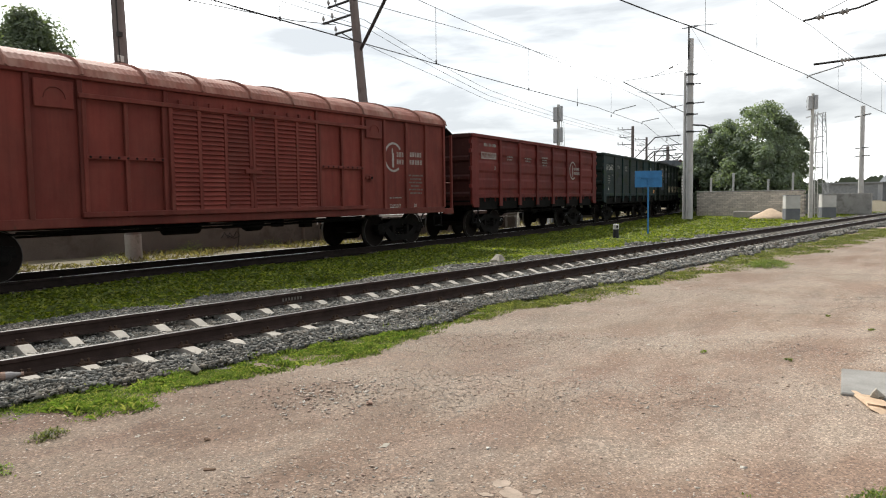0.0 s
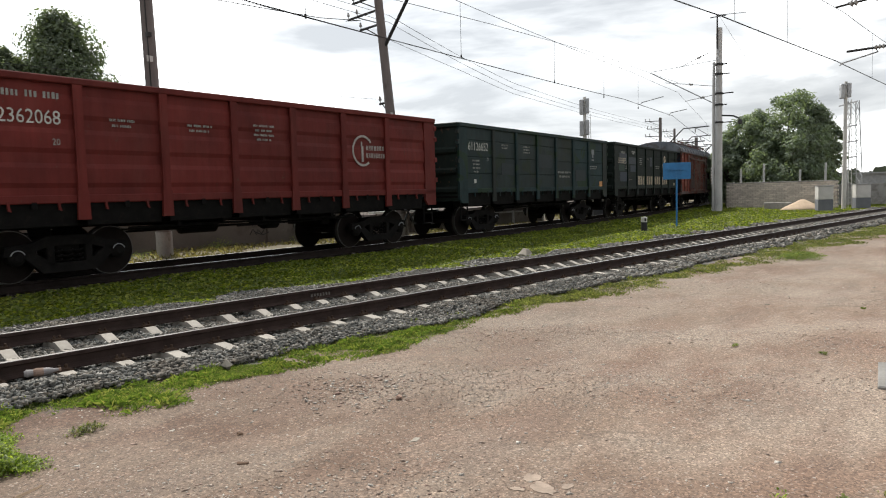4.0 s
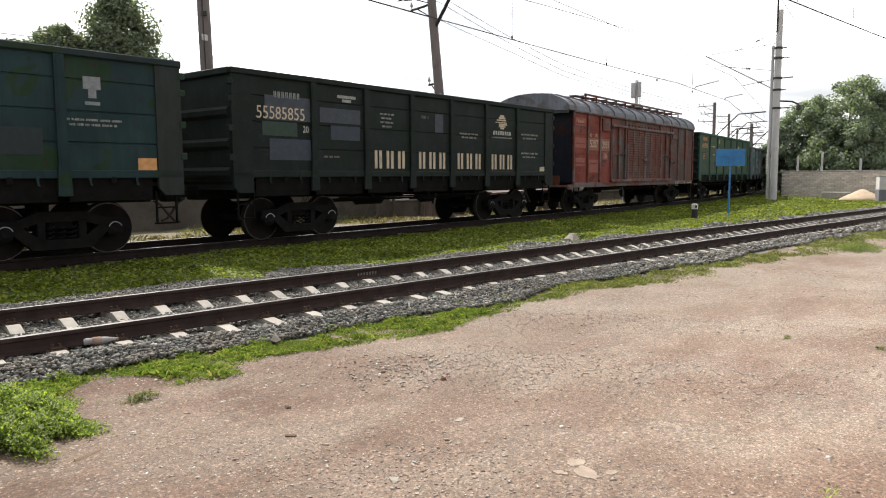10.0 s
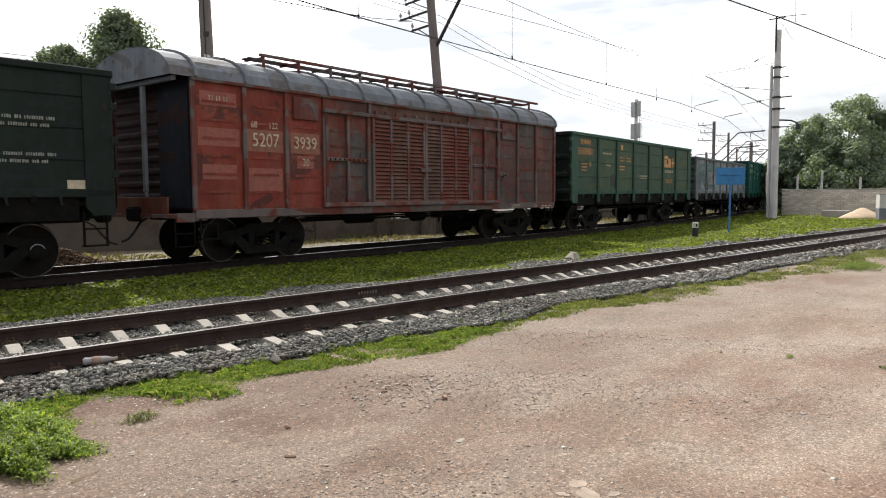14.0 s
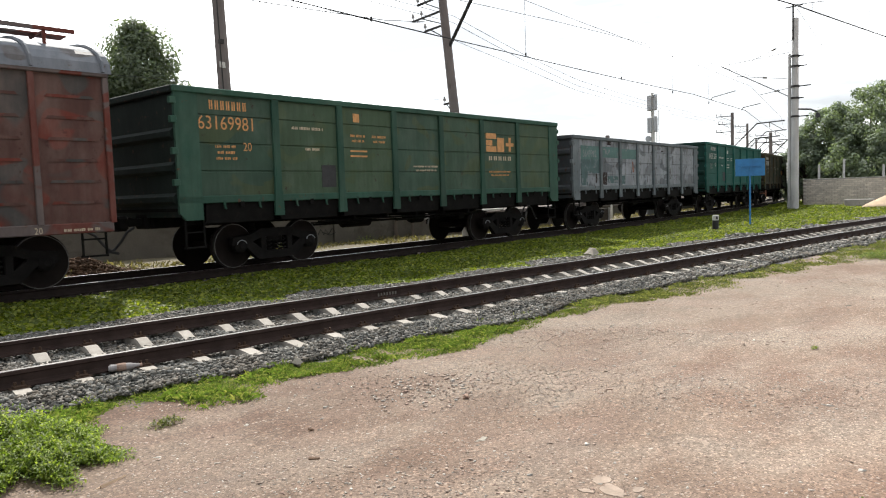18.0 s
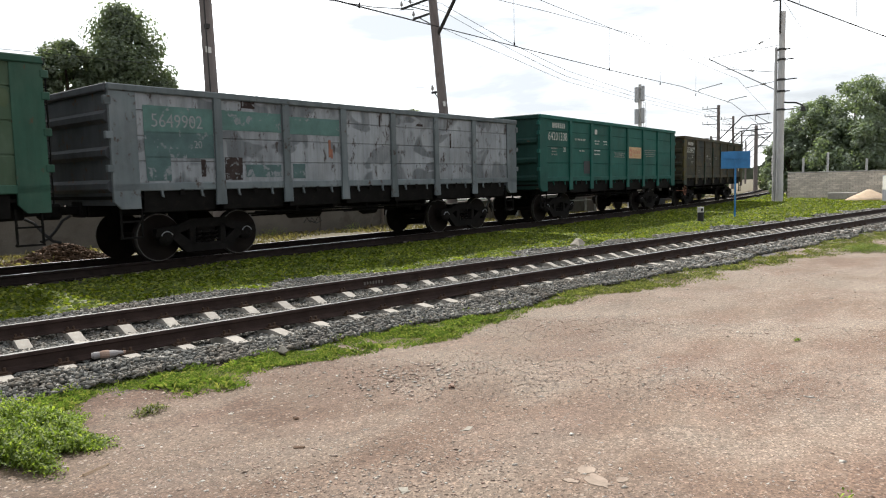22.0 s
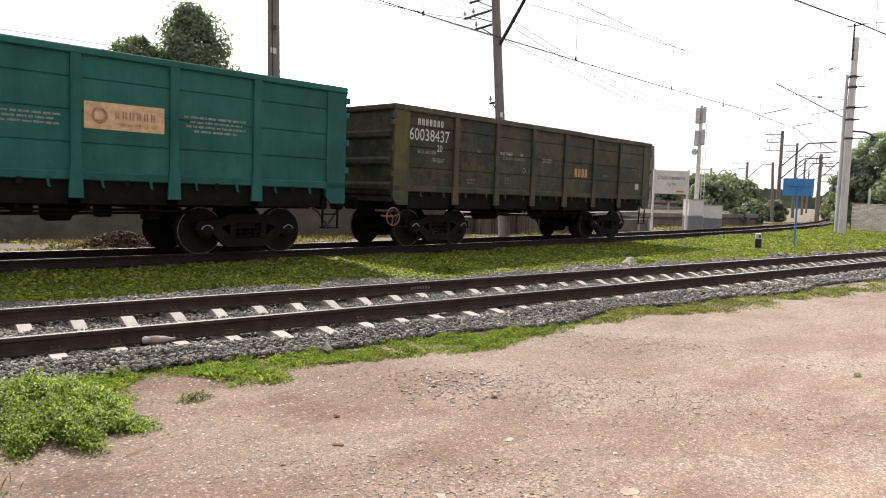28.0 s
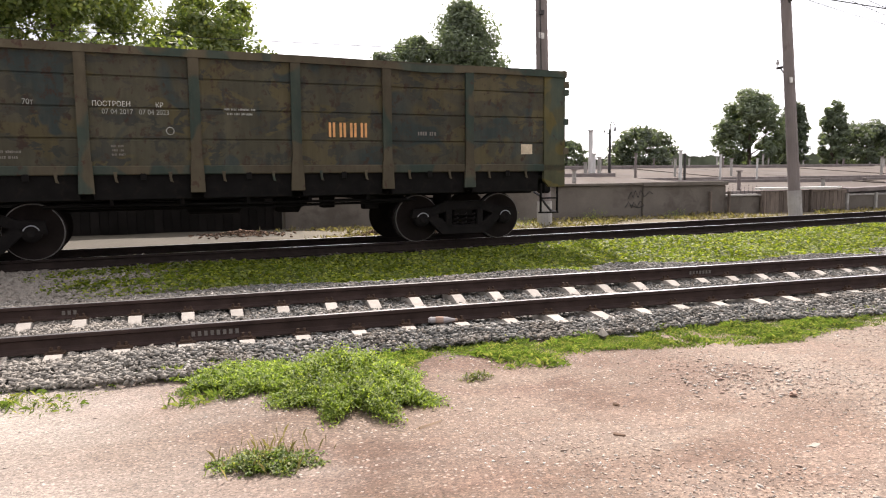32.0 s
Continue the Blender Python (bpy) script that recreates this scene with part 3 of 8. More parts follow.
# ---- mesh helpers ----
class Shape:
    """Collects faces of simple solids into one mesh."""
    def __init__(self):
        self.v, self.f, self.m = [], [], []

    def add(self, verts, faces, mi=0):
        n = len(self.v)
        self.v += [tuple(p) for p in verts]
        self.f += [tuple(i + n for i in f) for f in faces]
        self.m += [mi] * len(faces)
        return self

    def box(self, x0, y0, z0, x1, y1, z1, c=0.0, mi=0):
        """A box, with its twelve edges chamfered by c."""
        x0, x1, y0, y1, z0, z1 = min(x0, x1), max(x0, x1), min(y0, y1), max(y0, y1), min(z0, z1), max(z0, z1)
        if c <= 0:
            v = [(x, y, z) for z in (z0, z1) for y in (y0, y1) for x in (x0, x1)]
            return self.add(v, [(0, 2, 3, 1), (4, 5, 7, 6), (0, 1, 5, 4), (2, 6, 7, 3), (0, 4, 6, 2), (1, 3, 7, 5)], mi)
        c = min(c, 0.45 * min(x1 - x0, y1 - y0, z1 - z0))
        bm = bmesh.new()
        bmesh.ops.create_cube(bm, size=1)
        for p in bm.verts:
            p.co = ((x0 + x1) / 2 + p.co.x * (x1 - x0), (y0 + y1) / 2 + p.co.y * (y1 - y0), (z0 + z1) / 2 + p.co.z * (z1 - z0))
        bmesh.ops.bevel(bm, geom=bm.edges[:], offset=c, segments=1, affect="EDGES")
        bm.verts.index_update()
        self.add([p.co for p in bm.verts], [[p.index for p in f.verts] for f in bm.faces], mi)
        bm.free()
        return self

    def tube(self, p0, p1, r0, r1=None, n=10, mi=0, caps=True):
        p0, p1 = Vector(p0), Vector(p1)
        r1 = r0 if r1 is None else r1
        d = (p1 - p0).normalized()
        a = d.orthogonal().normalized()
        b = d.cross(a)
        ring = [(math.cos(2 * math.pi * i / n), math.sin(2 * math.pi * i / n)) for i in range(n)]
        v = [p0 + (a * x + b * y) * r0 for x, y in ring] + [p1 + (a * x + b * y) * r1 for x, y in ring]
        f = [(i, (i + 1) % n, n + (i + 1) % n, n + i) for i in range(n)]
        if caps:
            f += [tuple(range(n - 1, -1, -1)), tuple(range(n, 2 * n))]
        return self.add(v, f, mi)

    def path(self, pts, r, n=6, mi=0):
        """One unbroken bent tube through all points."""
        ps = [Vector(p) for p in pts]
        v, f, a = [], [], None
        for i, p in enumerate(ps):
            d = (ps[min(i + 1, len(ps) - 1)] - ps[max(i - 1, 0)]).normalized()
            a = d.orthogonal() if a is None else a - d * a.dot(d)
            a = a.normalized() if a.length > 1e-5 else d.orthogonal().normalized()
            b = d.cross(a)
            v += [p + (a * math.cos(2 * math.pi * k / n) + b * math.sin(2 * math.pi * k / n)) * r for k in range(n)]
        for i in range(len(ps) - 1):
            f += [(i * n + k, i * n + (k + 1) % n, (i + 1) * n + (k + 1) % n, (i + 1) * n + k) for k in range(n)]
        f += [tuple(range(n - 1, -1, -1)), tuple(range((len(ps) - 1) * n, len(ps) * n))]
        return self.add(v, f, mi)

    def turned(self, centre, axis, profile, n=24, mi=0, caps=True):
        """A body of revolution: profile of (distance along axis, radius)."""
        c, d = Vector(centre), Vector(axis).normalized()
        a = d.orthogonal().normalized()
        b = d.cross(a)
        v, f = [], []
        for h, r in profile:
            v += [c + d * h + (a * math.cos(2 * math.pi * i / n) + b * math.sin(2 * math.pi * i / n)) * r for i in range(n)]
        for k in range(len(profile) - 1):
            f += [(k * n + i, k * n + (i + 1) % n, (k + 1) * n + (i + 1) % n, (k + 1) * n + i) for i in range(n)]
        if caps:
            f += [tuple(range(n - 1, -1, -1)), tuple(range((len(profile) - 1) * n, len(profile) * n))]
        return self.add(v, f, mi)

    def prism(self, outline, y0, y1, mi=0):
        """An outline in x and z, drawn along y."""
        n = len(outline)
        v = [(x, y0, z) for x, z in outline] + [(x, y1, z) for x, z in outline]
        f = [tuple(range(n)), tuple(range(2 * n - 1, n - 1, -1))] + [(i, n + i, n + (i + 1) % n, (i + 1) % n) for i in range(n)]
        return self.add(v, f, mi)

    def swept(self, outline, stations, mi=0, closed=True):
        """An outline of (across, up) carried along stations of (x, y, heading)."""
        n, v, f = len(outline), [], []
        for x, y, h in stations:
            v += [(x - math.sin(h) * a, y + math.cos(h) * a, u) for a, u in outline]
        for k in range(len(stations) - 1):
            f += [(k * n + i, (k + 1) * n + i, (k + 1) * n + (i + 1) % n, k * n + (i + 1) % n) for i in range(n if closed else n - 1)]
        if closed:
            f += [tuple(range(n)), tuple(range(len(v) - 1, len(v) - n - 1, -1))]
        return self.add(v, f, mi)

    def mesh(self, name, mats, smooth=False):
        me = bpy.data.meshes.new(name)
        me.from_pydata(self.v, [], self.f)
        for m in mats if isinstance(mats, (list, tuple)) else [mats]:
            me.materials.append(m)
        if any(self.m):
            me.polygons.foreach_set("material_index", self.m)
        bm = bmesh.new()
        bm.from_mesh(me)
        bmesh.ops.recalc_face_normals(bm, faces=bm.faces)
        bm.to_mesh(me)
        bm.free()
        if smooth:
            me.polygons.foreach_set("use_smooth", [True] * len(me.polygons))
        me.update()
        return me


def empty(name, m=None, **tags):
    ob = new(name)
    ob.empty_display_size = 0.3
    if m is not None:
        ob.matrix_basis = m
    return tagged(ob, **tags)


def part(name, shape, mats, parent, label="", smooth=False):
    ob = new(name, shape.mesh(name, mats, smooth))
    ob.parent = parent
    return tagged(ob, label=label)


def solid(name, shape, mats, m=None, smooth=False, **tags):
    ob = new(name, shape.mesh(name, mats, smooth))
    if m is not None:
        ob.matrix_basis = m
    return tagged(ob, **tags)


def raw(name, verts, faces, mats, parent=None, mi=None, **tags):
    """A large mesh straight from arrays; faces all have the same corner count."""
    me = bpy.data.meshes.new(name)
    k, nf = faces.shape[1], len(faces)
    me.vertices.add(len(verts))
    me.vertices.foreach_set("co", np.ascontiguousarray(verts, dtype=np.float32).ravel())
    me.loops.add(nf * k)
    me.loops.foreach_set("vertex_index", np.ascontiguousarray(faces, dtype=np.int32).ravel())
    me.polygons.add(nf)
    me.polygons.foreach_set("loop_start", np.arange(0, nf * k, k, dtype=np.int32))
    for m in mats if isinstance(mats, (list, tuple)) else [mats]:
        me.materials.append(m)
    if mi is not None:
        me.polygons.foreach_set("material_index", np.ascontiguousarray(mi, dtype=np.int32))
    me.update(calc_edges=True)
    me.validate()
    ob = new(name, me)
    ob.parent = parent
    return tagged(ob, **tags)


def letters(text, height, x, z, y, bold=0.0):
    """Flat lettering standing in the x-z plane at y, centred on x, its foot at z."""
    cu = bpy.data.curves.new("letters", "FONT")
    cu.body, cu.align_x, cu.size, cu.offset, cu.resolution_u = text, "CENTER", height / 0.73, bold, 3
    ob = bpy.data.objects.new("letters", cu)
    me = bpy.data.meshes.new_from_object(ob)
    me.transform(Matrix.Translation((x, y, z)) @ Matrix.Rotation(radians(90), 4, "X") @ Matrix.Diagonal((0.88, 1, 1, 1)))
    bpy.data.objects.remove(ob)
    bpy.data.curves.remove(cu)
    return me


# ---- the curved line of the train ----
LINE_STEP = 0.5
LINE_S = np.arange(-70, 260, LINE_STEP)
_bend = np.clip((LINE_S + 10.35) / 3.8, 0, 1) * 0.0034 * np.clip((95 - LINE_S) / 20, 0, 1)
LINE_H = 0.0699 + np.cumsum(_bend) * LINE_STEP
LINE_X = np.cumsum(np.cos(LINE_H)) * LINE_STEP
LINE_Y = np.cumsum(np.sin(LINE_H)) * LINE_STEP
LINE_X -= np.interp(0, LINE_S, LINE_X)
LINE_Y += 8.173 - np.interp(0, LINE_S, LINE_Y)
RAIL_Z = 0.18


def on_line(s, lateral=0.0):
    x, y, h = (float(np.interp(s, LINE_S, a)) for a in (LINE_X, LINE_Y, LINE_H))
    return x - math.sin(h) * lateral, y + math.cos(h) * lateral, h
rng = np.random.default_rng(7)


# ---- ground ----
def ground_height(x, y):
    """Nearly flat yard, a low shoulder of ballast under each line, a verge that falls off behind."""
    h = 0.02 * np.sin(x * 0.7 + 0.6 * np.sin(y)) * np.sin(y * 0.9 + 1.3) + 0.012 * np.sin(x * 2.3 + y * 1.7)
    h = h - 0.02
    return h


def make_ground():
    xs = np.unique(np.concatenate([np.linspace(-400, -40, 10), np.arange(-40, 80, 0.5), np.arange(-10, 6, 0.2), np.linspace(80, 1500, 22)]))
    ys = np.unique(np.concatenate([np.linspace(-300, -24, 8), np.arange(-24, 40, 0.4), np.arange(-7.2, 4, 0.2), np.linspace(40, 1500, 24)]))
    gx, gy = np.meshgrid(xs, ys)
    near = np.clip(1 - (np.abs(gx - 10) + np.abs(gy)) / 120, 0, 1)
    v = np.stack([gx, gy, ground_height(gx, gy) * near], -1).reshape(-1, 3)
    nx, ny = len(xs), len(ys)
    i = (np.arange(ny - 1)[:, None] * nx + np.arange(nx - 1)[None]).ravel()
    ob = raw("ground", v, np.stack([i, i + 1, i + nx + 1, i + nx], -1), M["ground"], label="packed brown dirt yard turning to turf by the railway", category="ground", kind="structure")
    ob.data.polygons.foreach_set("use_smooth", [True] * len(ob.data.polygons))


make_ground()

# a crushed stone: two skew triangles joined by slanting faces
STONE = np.array([(0.62 * math.cos(a), 0.62 * math.sin(a), z) for z, a0 in ((0.5, 0.0), (-0.5, math.pi / 3)) for a in (a0, a0 + 2.0944, a0 + 4.1888)])
STONE_F = np.array([(0, 1, 2), (0, 3, 1), (1, 3, 4), (1, 4, 2), (2, 4, 5), (2, 5, 0), (0, 5, 3), (3, 5, 4)])


def stones(name, x, y, z, size, mat, parent=None, flat=0.7, **tags):
    n = len(x)
    v = STONE[None] * rng.uniform(0.7, 1.3, (n, 6, 1)) * np.stack([rng.uniform(1.0, 1.7, n), rng.uniform(0.75, 1.1, n), np.full(n, flat)], -1)[:, None]
    v = v + rng.normal(0, 0.08, (n, 6, 3)) * np.array([1, 1, max(flat, 0.4)])
    a, b = rng.uniform(0, 6.283, n), rng.normal(0, 0.5 * min(flat, 0.7), n)
    ca, sa, cb, sb = np.cos(a)[:, None], np.sin(a)[:, None], np.cos(b)[:, None], np.sin(b)[:, None]
    X, Y, Z = v[..., 0], v[..., 1], v[..., 2]
    X, Z = cb * X + sb * Z, -sb * X + cb * Z
    X, Y = ca * X - sa * Y, sa * X + ca * Y
    v = np.stack([X, Y, Z], -1) * size[:, None, None] + np.stack([x, y, z], -1)[:, None]
    f = ((STONE_F if flat > 0.35 else STONE_F[:7])[None] + (np.arange(n) * 6)[:, None, None]).reshape(-1, 3)
    return raw(name, v.reshape(-1, 3), f, mat, parent, **tags)


def blades(name, x, y, z, length, width, lean, mat, leafy=False, **tags):
    """Tapered blades, or broad diamond leaves held more level."""
    n = len(x)
    a = rng.uniform(0, 6.283, n)
    out = np.stack([np.cos(a), np.sin(a), 0 * a], -1)
    side = np.stack([-np.sin(a), np.cos(a), 0 * a], -1)
    up = np.array([0, 0, 1.0])
    base = np.stack([x, y, z], -1)
    l, w, k = length[:, None], width[:, None], lean[:, None]
    midp = base + up * l * 0.55 * (1 - 0.3 * k) + out * l * 0.4 * k
    tip = base + up * l * (1 - 0.75 * k) + out * l * k
    if leafy:
        v = np.stack([base, midp - side * w, tip, midp + side * w], 1)
    else:
        v = np.stack([base - side * w * 0.5, base + side * w * 0.5, midp + side * w * 0.4, tip], 1)
    f = np.arange(n * 4).reshape(n, 4)
    return raw(name, v.reshape(-1, 3), f, mat, **tags)


def scatter(x0, x1, y0, y1, density):
    n = int((x1 - x0) * (y1 - y0) * density)
    return rng.uniform(x0, x1, n), rng.uniform(y0, y1, n)


def lumps(x, y, scale, seed=0.0):
    """Cheap smooth noise in 0..1 for uneven edges and patches."""
    x, y = x / scale + seed, y / scale - seed * 0.7
    return 0.5 + 0.25 * (np.sin(x * 1.7 + 1.3 * np.sin(y * 1.1)) + np.sin(y * 2.1 + 1.7 * np.sin(x * 0.9 + 2)))


# ---- near track: rails on concrete sleepers in ballast ----
RAIL = [(-0.075, 0.0), (-0.075, 0.012), (-0.02, 0.032), (-0.010, 0.05), (-0.010, 0.125), (-0.0375, 0.14), (-0.0375, 0.17), (-0.030, 0.18)]
RAIL = RAIL + [(-a, u) for a, u in reversed(RAIL)]
near_track = empty("railway_track", label="straight track of rusty rails on white concrete sleepers", category="railway track")


def rail(name, lateral, stations, top, parent, head, side="rail_side", tall=0.18):
    sh = Shape()
    sh.swept([(a * (1 if tall > 0.17 else 0.9) + lateral, (u - 0.18) * tall / 0.18 + top) for a, u in RAIL], stations)
    n = len(RAIL)
    for i in range(len(sh.f)):
        if i % n == 7 and i < n * (len(stations) - 1):
            sh.m[i] = 1
    return part(name, sh, [M[side], M[head]], parent)


STRAIGHT = [(x, 0.7625, 0.0) for x in (-60, -20, 0, 20, 45)] + [(45 + 6 * i, 0.7625 - 0.012 * i * i, -0.004 * i) for i in range(1, 20)]
rail("rail", -0.7975, STRAIGHT, 0.213, near_track, "rail_top", tall=0.152)
rail("rail", 0.7975, STRAIGHT, 0.213, near_track, "rail_top", tall=0.152)

# raised rail seats that slope down to a low middle and to the ends
SEAT = [(-1.35, 0.03), (-1.0, 0.066), (-0.58, 0.066), (-0.40, 0.004), (0.40, 0.004), (0.58, 0.066), (1.0, 0.066), (1.35, 0.03), (1.35, -0.12), (-1.35, -0.12)]
n = len(SEAT)
sleeper = Shape().add([(e * 0.066, y, z) for e in (-1, 1) for y, z in SEAT], [tuple(range(n)), tuple(range(2 * n - 1, n - 1, -1))] + [(k, n + k, n + (k + 1) % n, (k + 1) % n) for k in range(n)])
sleeper_mesh = sleeper.mesh("sleeper", M["sleeper"])
clips = Shape()
clips.box(-0.084, -0.05, 0.06, 0.084, 0.05, 0.075, 0.005).box(-0.055, -0.035, 0.07, 0.055, 0.035, 0.092, 0.008)
clips.tube((-0.03, 0, 0.08), (-0.03, 0, 0.122), 0.014, n=6)
clips.tube((0.03, 0, 0.08), (0.03, 0, 0.122), 0.014, n=6)
clip_mesh = clips.mesh("rail_clip", M["iron"])
SLEEPER_0, SLEEPER_GAP = -5.385, 0.5213
for k in range(-22, 150):
    ob = new("sleeper", sleeper_mesh)
    ob.parent = near_track
    ob.matrix_basis = pose(SLEEPER_0 + SLEEPER_GAP * k + rng.normal(0, 0.012), 0.7625 + rng.normal(0, 0.015), 0, 0, 0, rng.normal(0, 0.5))
    if -16 < k < 45:
        for e in (-0.9025, -0.6925, 0.6925, 0.9025):
            piece_ob = new("rail_clip", clip_mesh)
            piece_ob.parent = ob
            piece_ob.location = (0, e, 0)

for x0, y, n in ((-0.22, 1.548, 7), (-8.2, 1.548, 3), (-6.9, -0.047, 8)):
    for k in range(n):
        part("painted_mark", Shape().box(x0 + 0.055 * k, y - 0.003, 0.10, x0 + 0.055 * k + 0.03, y + 0.002, 0.145), M["mark_faint"], near_track, "faint chalk mark on the rail web")

# ballast of the near track
beds = [scatter(-10, 4, -1.15, 3.45, 1900), scatter(4, 13, -1.15, 3.45, 560), scatter(-14, -10, -1.15, 3.45, 500), scatter(13, 70, -1.05, 3.4, 90)]
bx, by = (np.concatenate([b[i] for b in beds]) for i in (0, 1))
size = np.where((bx < 4) & (bx > -10), rng.uniform(0.016, 0.040, len(bx)), np.where(bx < 13, rng.uniform(0.032, 0.072, len(bx)), rng.uniform(0.06, 0.11, len(bx))))
edge_lo, edge_hi = -0.95 + 0.25 * (lumps(bx, by, 0.9) - 0.5) * 2, 3.0 + 0.45 * (lumps(bx, by, 0.8, 4) - 0.5) * 2
keep = (by > edge_lo) & (by < edge_hi)
on_rail = np.minimum(np.abs(by + 0.035), np.abs(by - 1.56)) < 0.09
phase = np.abs((bx - SLEEPER_0 + SLEEPER_GAP / 2) % SLEEPER_GAP - SLEEPER_GAP / 2)
cover = np.where(by < -0.36, 1.3, np.where(by < -0.1, 0.04, np.where(by > 1.7, 1.1, np.where((by > 0.34) & (by < 1.18), 1.5, 0.008)))) * (0.4 + 1.2 * lumps(bx, by, 0.35, 9))
cover = np.where(bx > 4, np.where((by > -0.32) & (by < 0.5), 0.0, np.where((by > 1.0) & (by < 1.85), 0.05, 0.75)), cover)
on_sleeper = (phase < np.where(bx > 4, 0.13, 0.095)) & (by > -0.62) & (by < 2.13) & (rng.random(len(bx)) > cover)
keep &= ~on_rail & ~on_sleeper
bx, by, size = bx[keep], by[keep], size[keep]
stones("ballast", bx, by, ground_height(bx, by) + 0.036 - np.where((by > 0.1) & (by < 1.45), 0.018, 0) + 0.034 * np.exp(-((by + 0.52) / 0.2) ** 2) + np.where(by > 1.75, 0.02, 0) - np.where(bx > 4, 0.008, 0) + rng.uniform(-0.01, 0.022, len(bx)), size, M["ballast"], flat=0.6, label="grey crushed stone ballast round the near rails", category="ballast", kind="stuff")

# ---- the train's track, which bends away ----
far_track = empty("railway_track", label="curving track with dark rails sunk in turf", category="railway track")
CURVE = [on_line(s) for s in np.arange(-60, 240, 3.0)]
rail("rail", -0.7975, CURVE, RAIL_Z + 0.015, far_track, "rail_top", "rail_soot")
rail("rail", 0.7975, CURVE, RAIL_Z + 0.015, far_track, "rail_top", "rail_soot")
dark_sleeper = Shape().box(-0.13, -1.35, -0.16, 0.13, 1.35, 0.005, 0.02).mesh("sleeper", M["sleeper_dark"])
for k in range(150):
    x, y, h = on_line(-24 + 0.55 * k)
    ob = new("sleeper", dark_sleeper)
    ob.parent = far_track
    ob.matrix_basis = pose(x, y, 0, 0, 0, math.degrees(h) + rng.normal(0, 0.6))
s = rng.uniform(-26, 75, 16000)
lat = rng.normal(0, 0.85, 16000)
fx = np.interp(s, LINE_S, LINE_X) - np.sin(np.interp(s, LINE_S, LINE_H)) * lat
fy = np.interp(s, LINE_S, LINE_Y) + np.cos(np.interp(s, LINE_S, LINE_H)) * lat
ok = np.minimum(np.abs(lat - 0.7975), np.abs(lat + 0.7975)) > 0.09
stones("ballast", fx[ok], fy[ok], ground_height(fx[ok], fy[ok]) + 0.01, rng.uniform(0.05, 0.10, ok.sum()), M["sooty_ballast"], label="dark oily ballast of the curving track", category="ballast", kind="stuff")

# ---- turf, clover and weeds ----
def line_y(x):
    return np.interp(x, LINE_X, LINE_Y)


gx, gy = scatter(-15, 20, 2.5, 11, 760)
far_x, far_y = scatter(20, 60, 2.5, 18, 160)
gx, gy = np.concatenate([gx, far_x]), np.concatenate([gy, far_y])
keep = (gy > 3.0 + 0.6 * (lumps(gx, gy, 0.8, 4) - 0.5) * 2) & (gy < line_y(gx) - 1.24 + 0.2 * lumps(gx, gy, 1.1))
keep &= gx + 0.28 * gy > -6.4 + 1.8 * (lumps(gx, gy, 0.6, 2) - 0.5) + 0.6 * rng.normal(0, 1, len(gx))
gx, gy = gx[keep], gy[keep]
big = np.where(gx < 20, 1.0, 1.4)
sx, sy = scatter(-14, -4.5, 2.9, 7.4, 330)
keep = sx + 0.28 * sy < -5.2 + 2.0 * (lumps(sx, sy, 0.6, 2) - 0.5)
sx, sy = sx[keep], sy[keep]
stones("ballast", sx, sy, ground_height(sx, sy) + 0.012, rng.uniform(0.03, 0.075, len(sx)), M["sooty_ballast"], flat=0.6, label="brown dusty stones between the two tracks", category="ballast", kind="stuff")
blades("clover", gx, gy, ground_height(gx, gy) + rng.uniform(-0.01, 0.035, len(gx)), rng.uniform(0.05, 0.11, len(gx)) * big, rng.uniform(0.018, 0.04, len(gx)) * big, rng.uniform(0.45, 1.0, len(gx)), M["clover"], True, label="low yellow green clover carpet between the tracks", category="turf", kind="stuff")

near_x, near_y = scatter(-10, 3, -2.6, -0.3, 30000)
far_x, far_y = scatter(3, 30, -2.6, -0.3, 7000)
gx, gy = np.concatenate([near_x, far_x]), np.concatenate([near_y, far_y])
edge = -1.18 + 0.35 * (lumps(gx, gy, 1.5, 1) - 0.5) - 0.025 * np.clip(gx, 0, 30)
spread = 0.26 + 0.24 * lumps(gx, gy, 0.7, 2) + 0.02 * np.clip(gx, 0, 30) + 0.12 * np.clip((-3.5 - gx) / 2, 0, 1)
thick = np.exp(-((gy - edge) / spread) ** 2) * np.clip(0.3 + (lumps(gx, gy, 0.33, 3) - 0.3) * 1.9, np.where(gx > -2.5, 0.42, 0.15), 1) * np.clip(0.25 + 1.2 * lumps(gx, gy, 1.1, 5), 0.5, 1)
thick = np.clip(thick - 0.07 - 0.12 * lumps(gx, gy, 0.13, 4), 0, 1) * np.where(gx > 3, 0.75, np.where(gx > -3, 0.85, 1.0)) * np.where(gx < -7.2 + 0.5 * lumps(gx, gy, 0.4, 6), 0.08, 1.0)
keep = rng.random(len(gx)) < thick
gx, gy = gx[keep], gy[keep]
far_side = gx + 2.5 * (rng.random(len(gx)) - 0.5) > 0.5
for name, pick, coat, label in (("grass", ~far_side, "grass", "ragged green grass along the edge of the ballast"), ("dull_grass", far_side, "dull_grass", "dull olive grass along the edge of the ballast")):
    tx, ty = gx[pick], gy[pick]
    tall = (0.35 + 0.8 * lumps(tx, ty, 0.25, 7)) * (0.55 + 1.1 * lumps(tx, ty, 0.09, 2))
    blades(name, tx, ty, ground_height(tx, ty), rng.uniform(0.02, 0.085, len(tx)) * tall, np.where(tx < 3, rng.uniform(0.0025, 0.0055, len(tx)), rng.uniform(0.006, 0.011, len(tx))), rng.uniform(0.3, 1.0, len(tx)), M[coat], label=label, category="grass", kind="stuff")


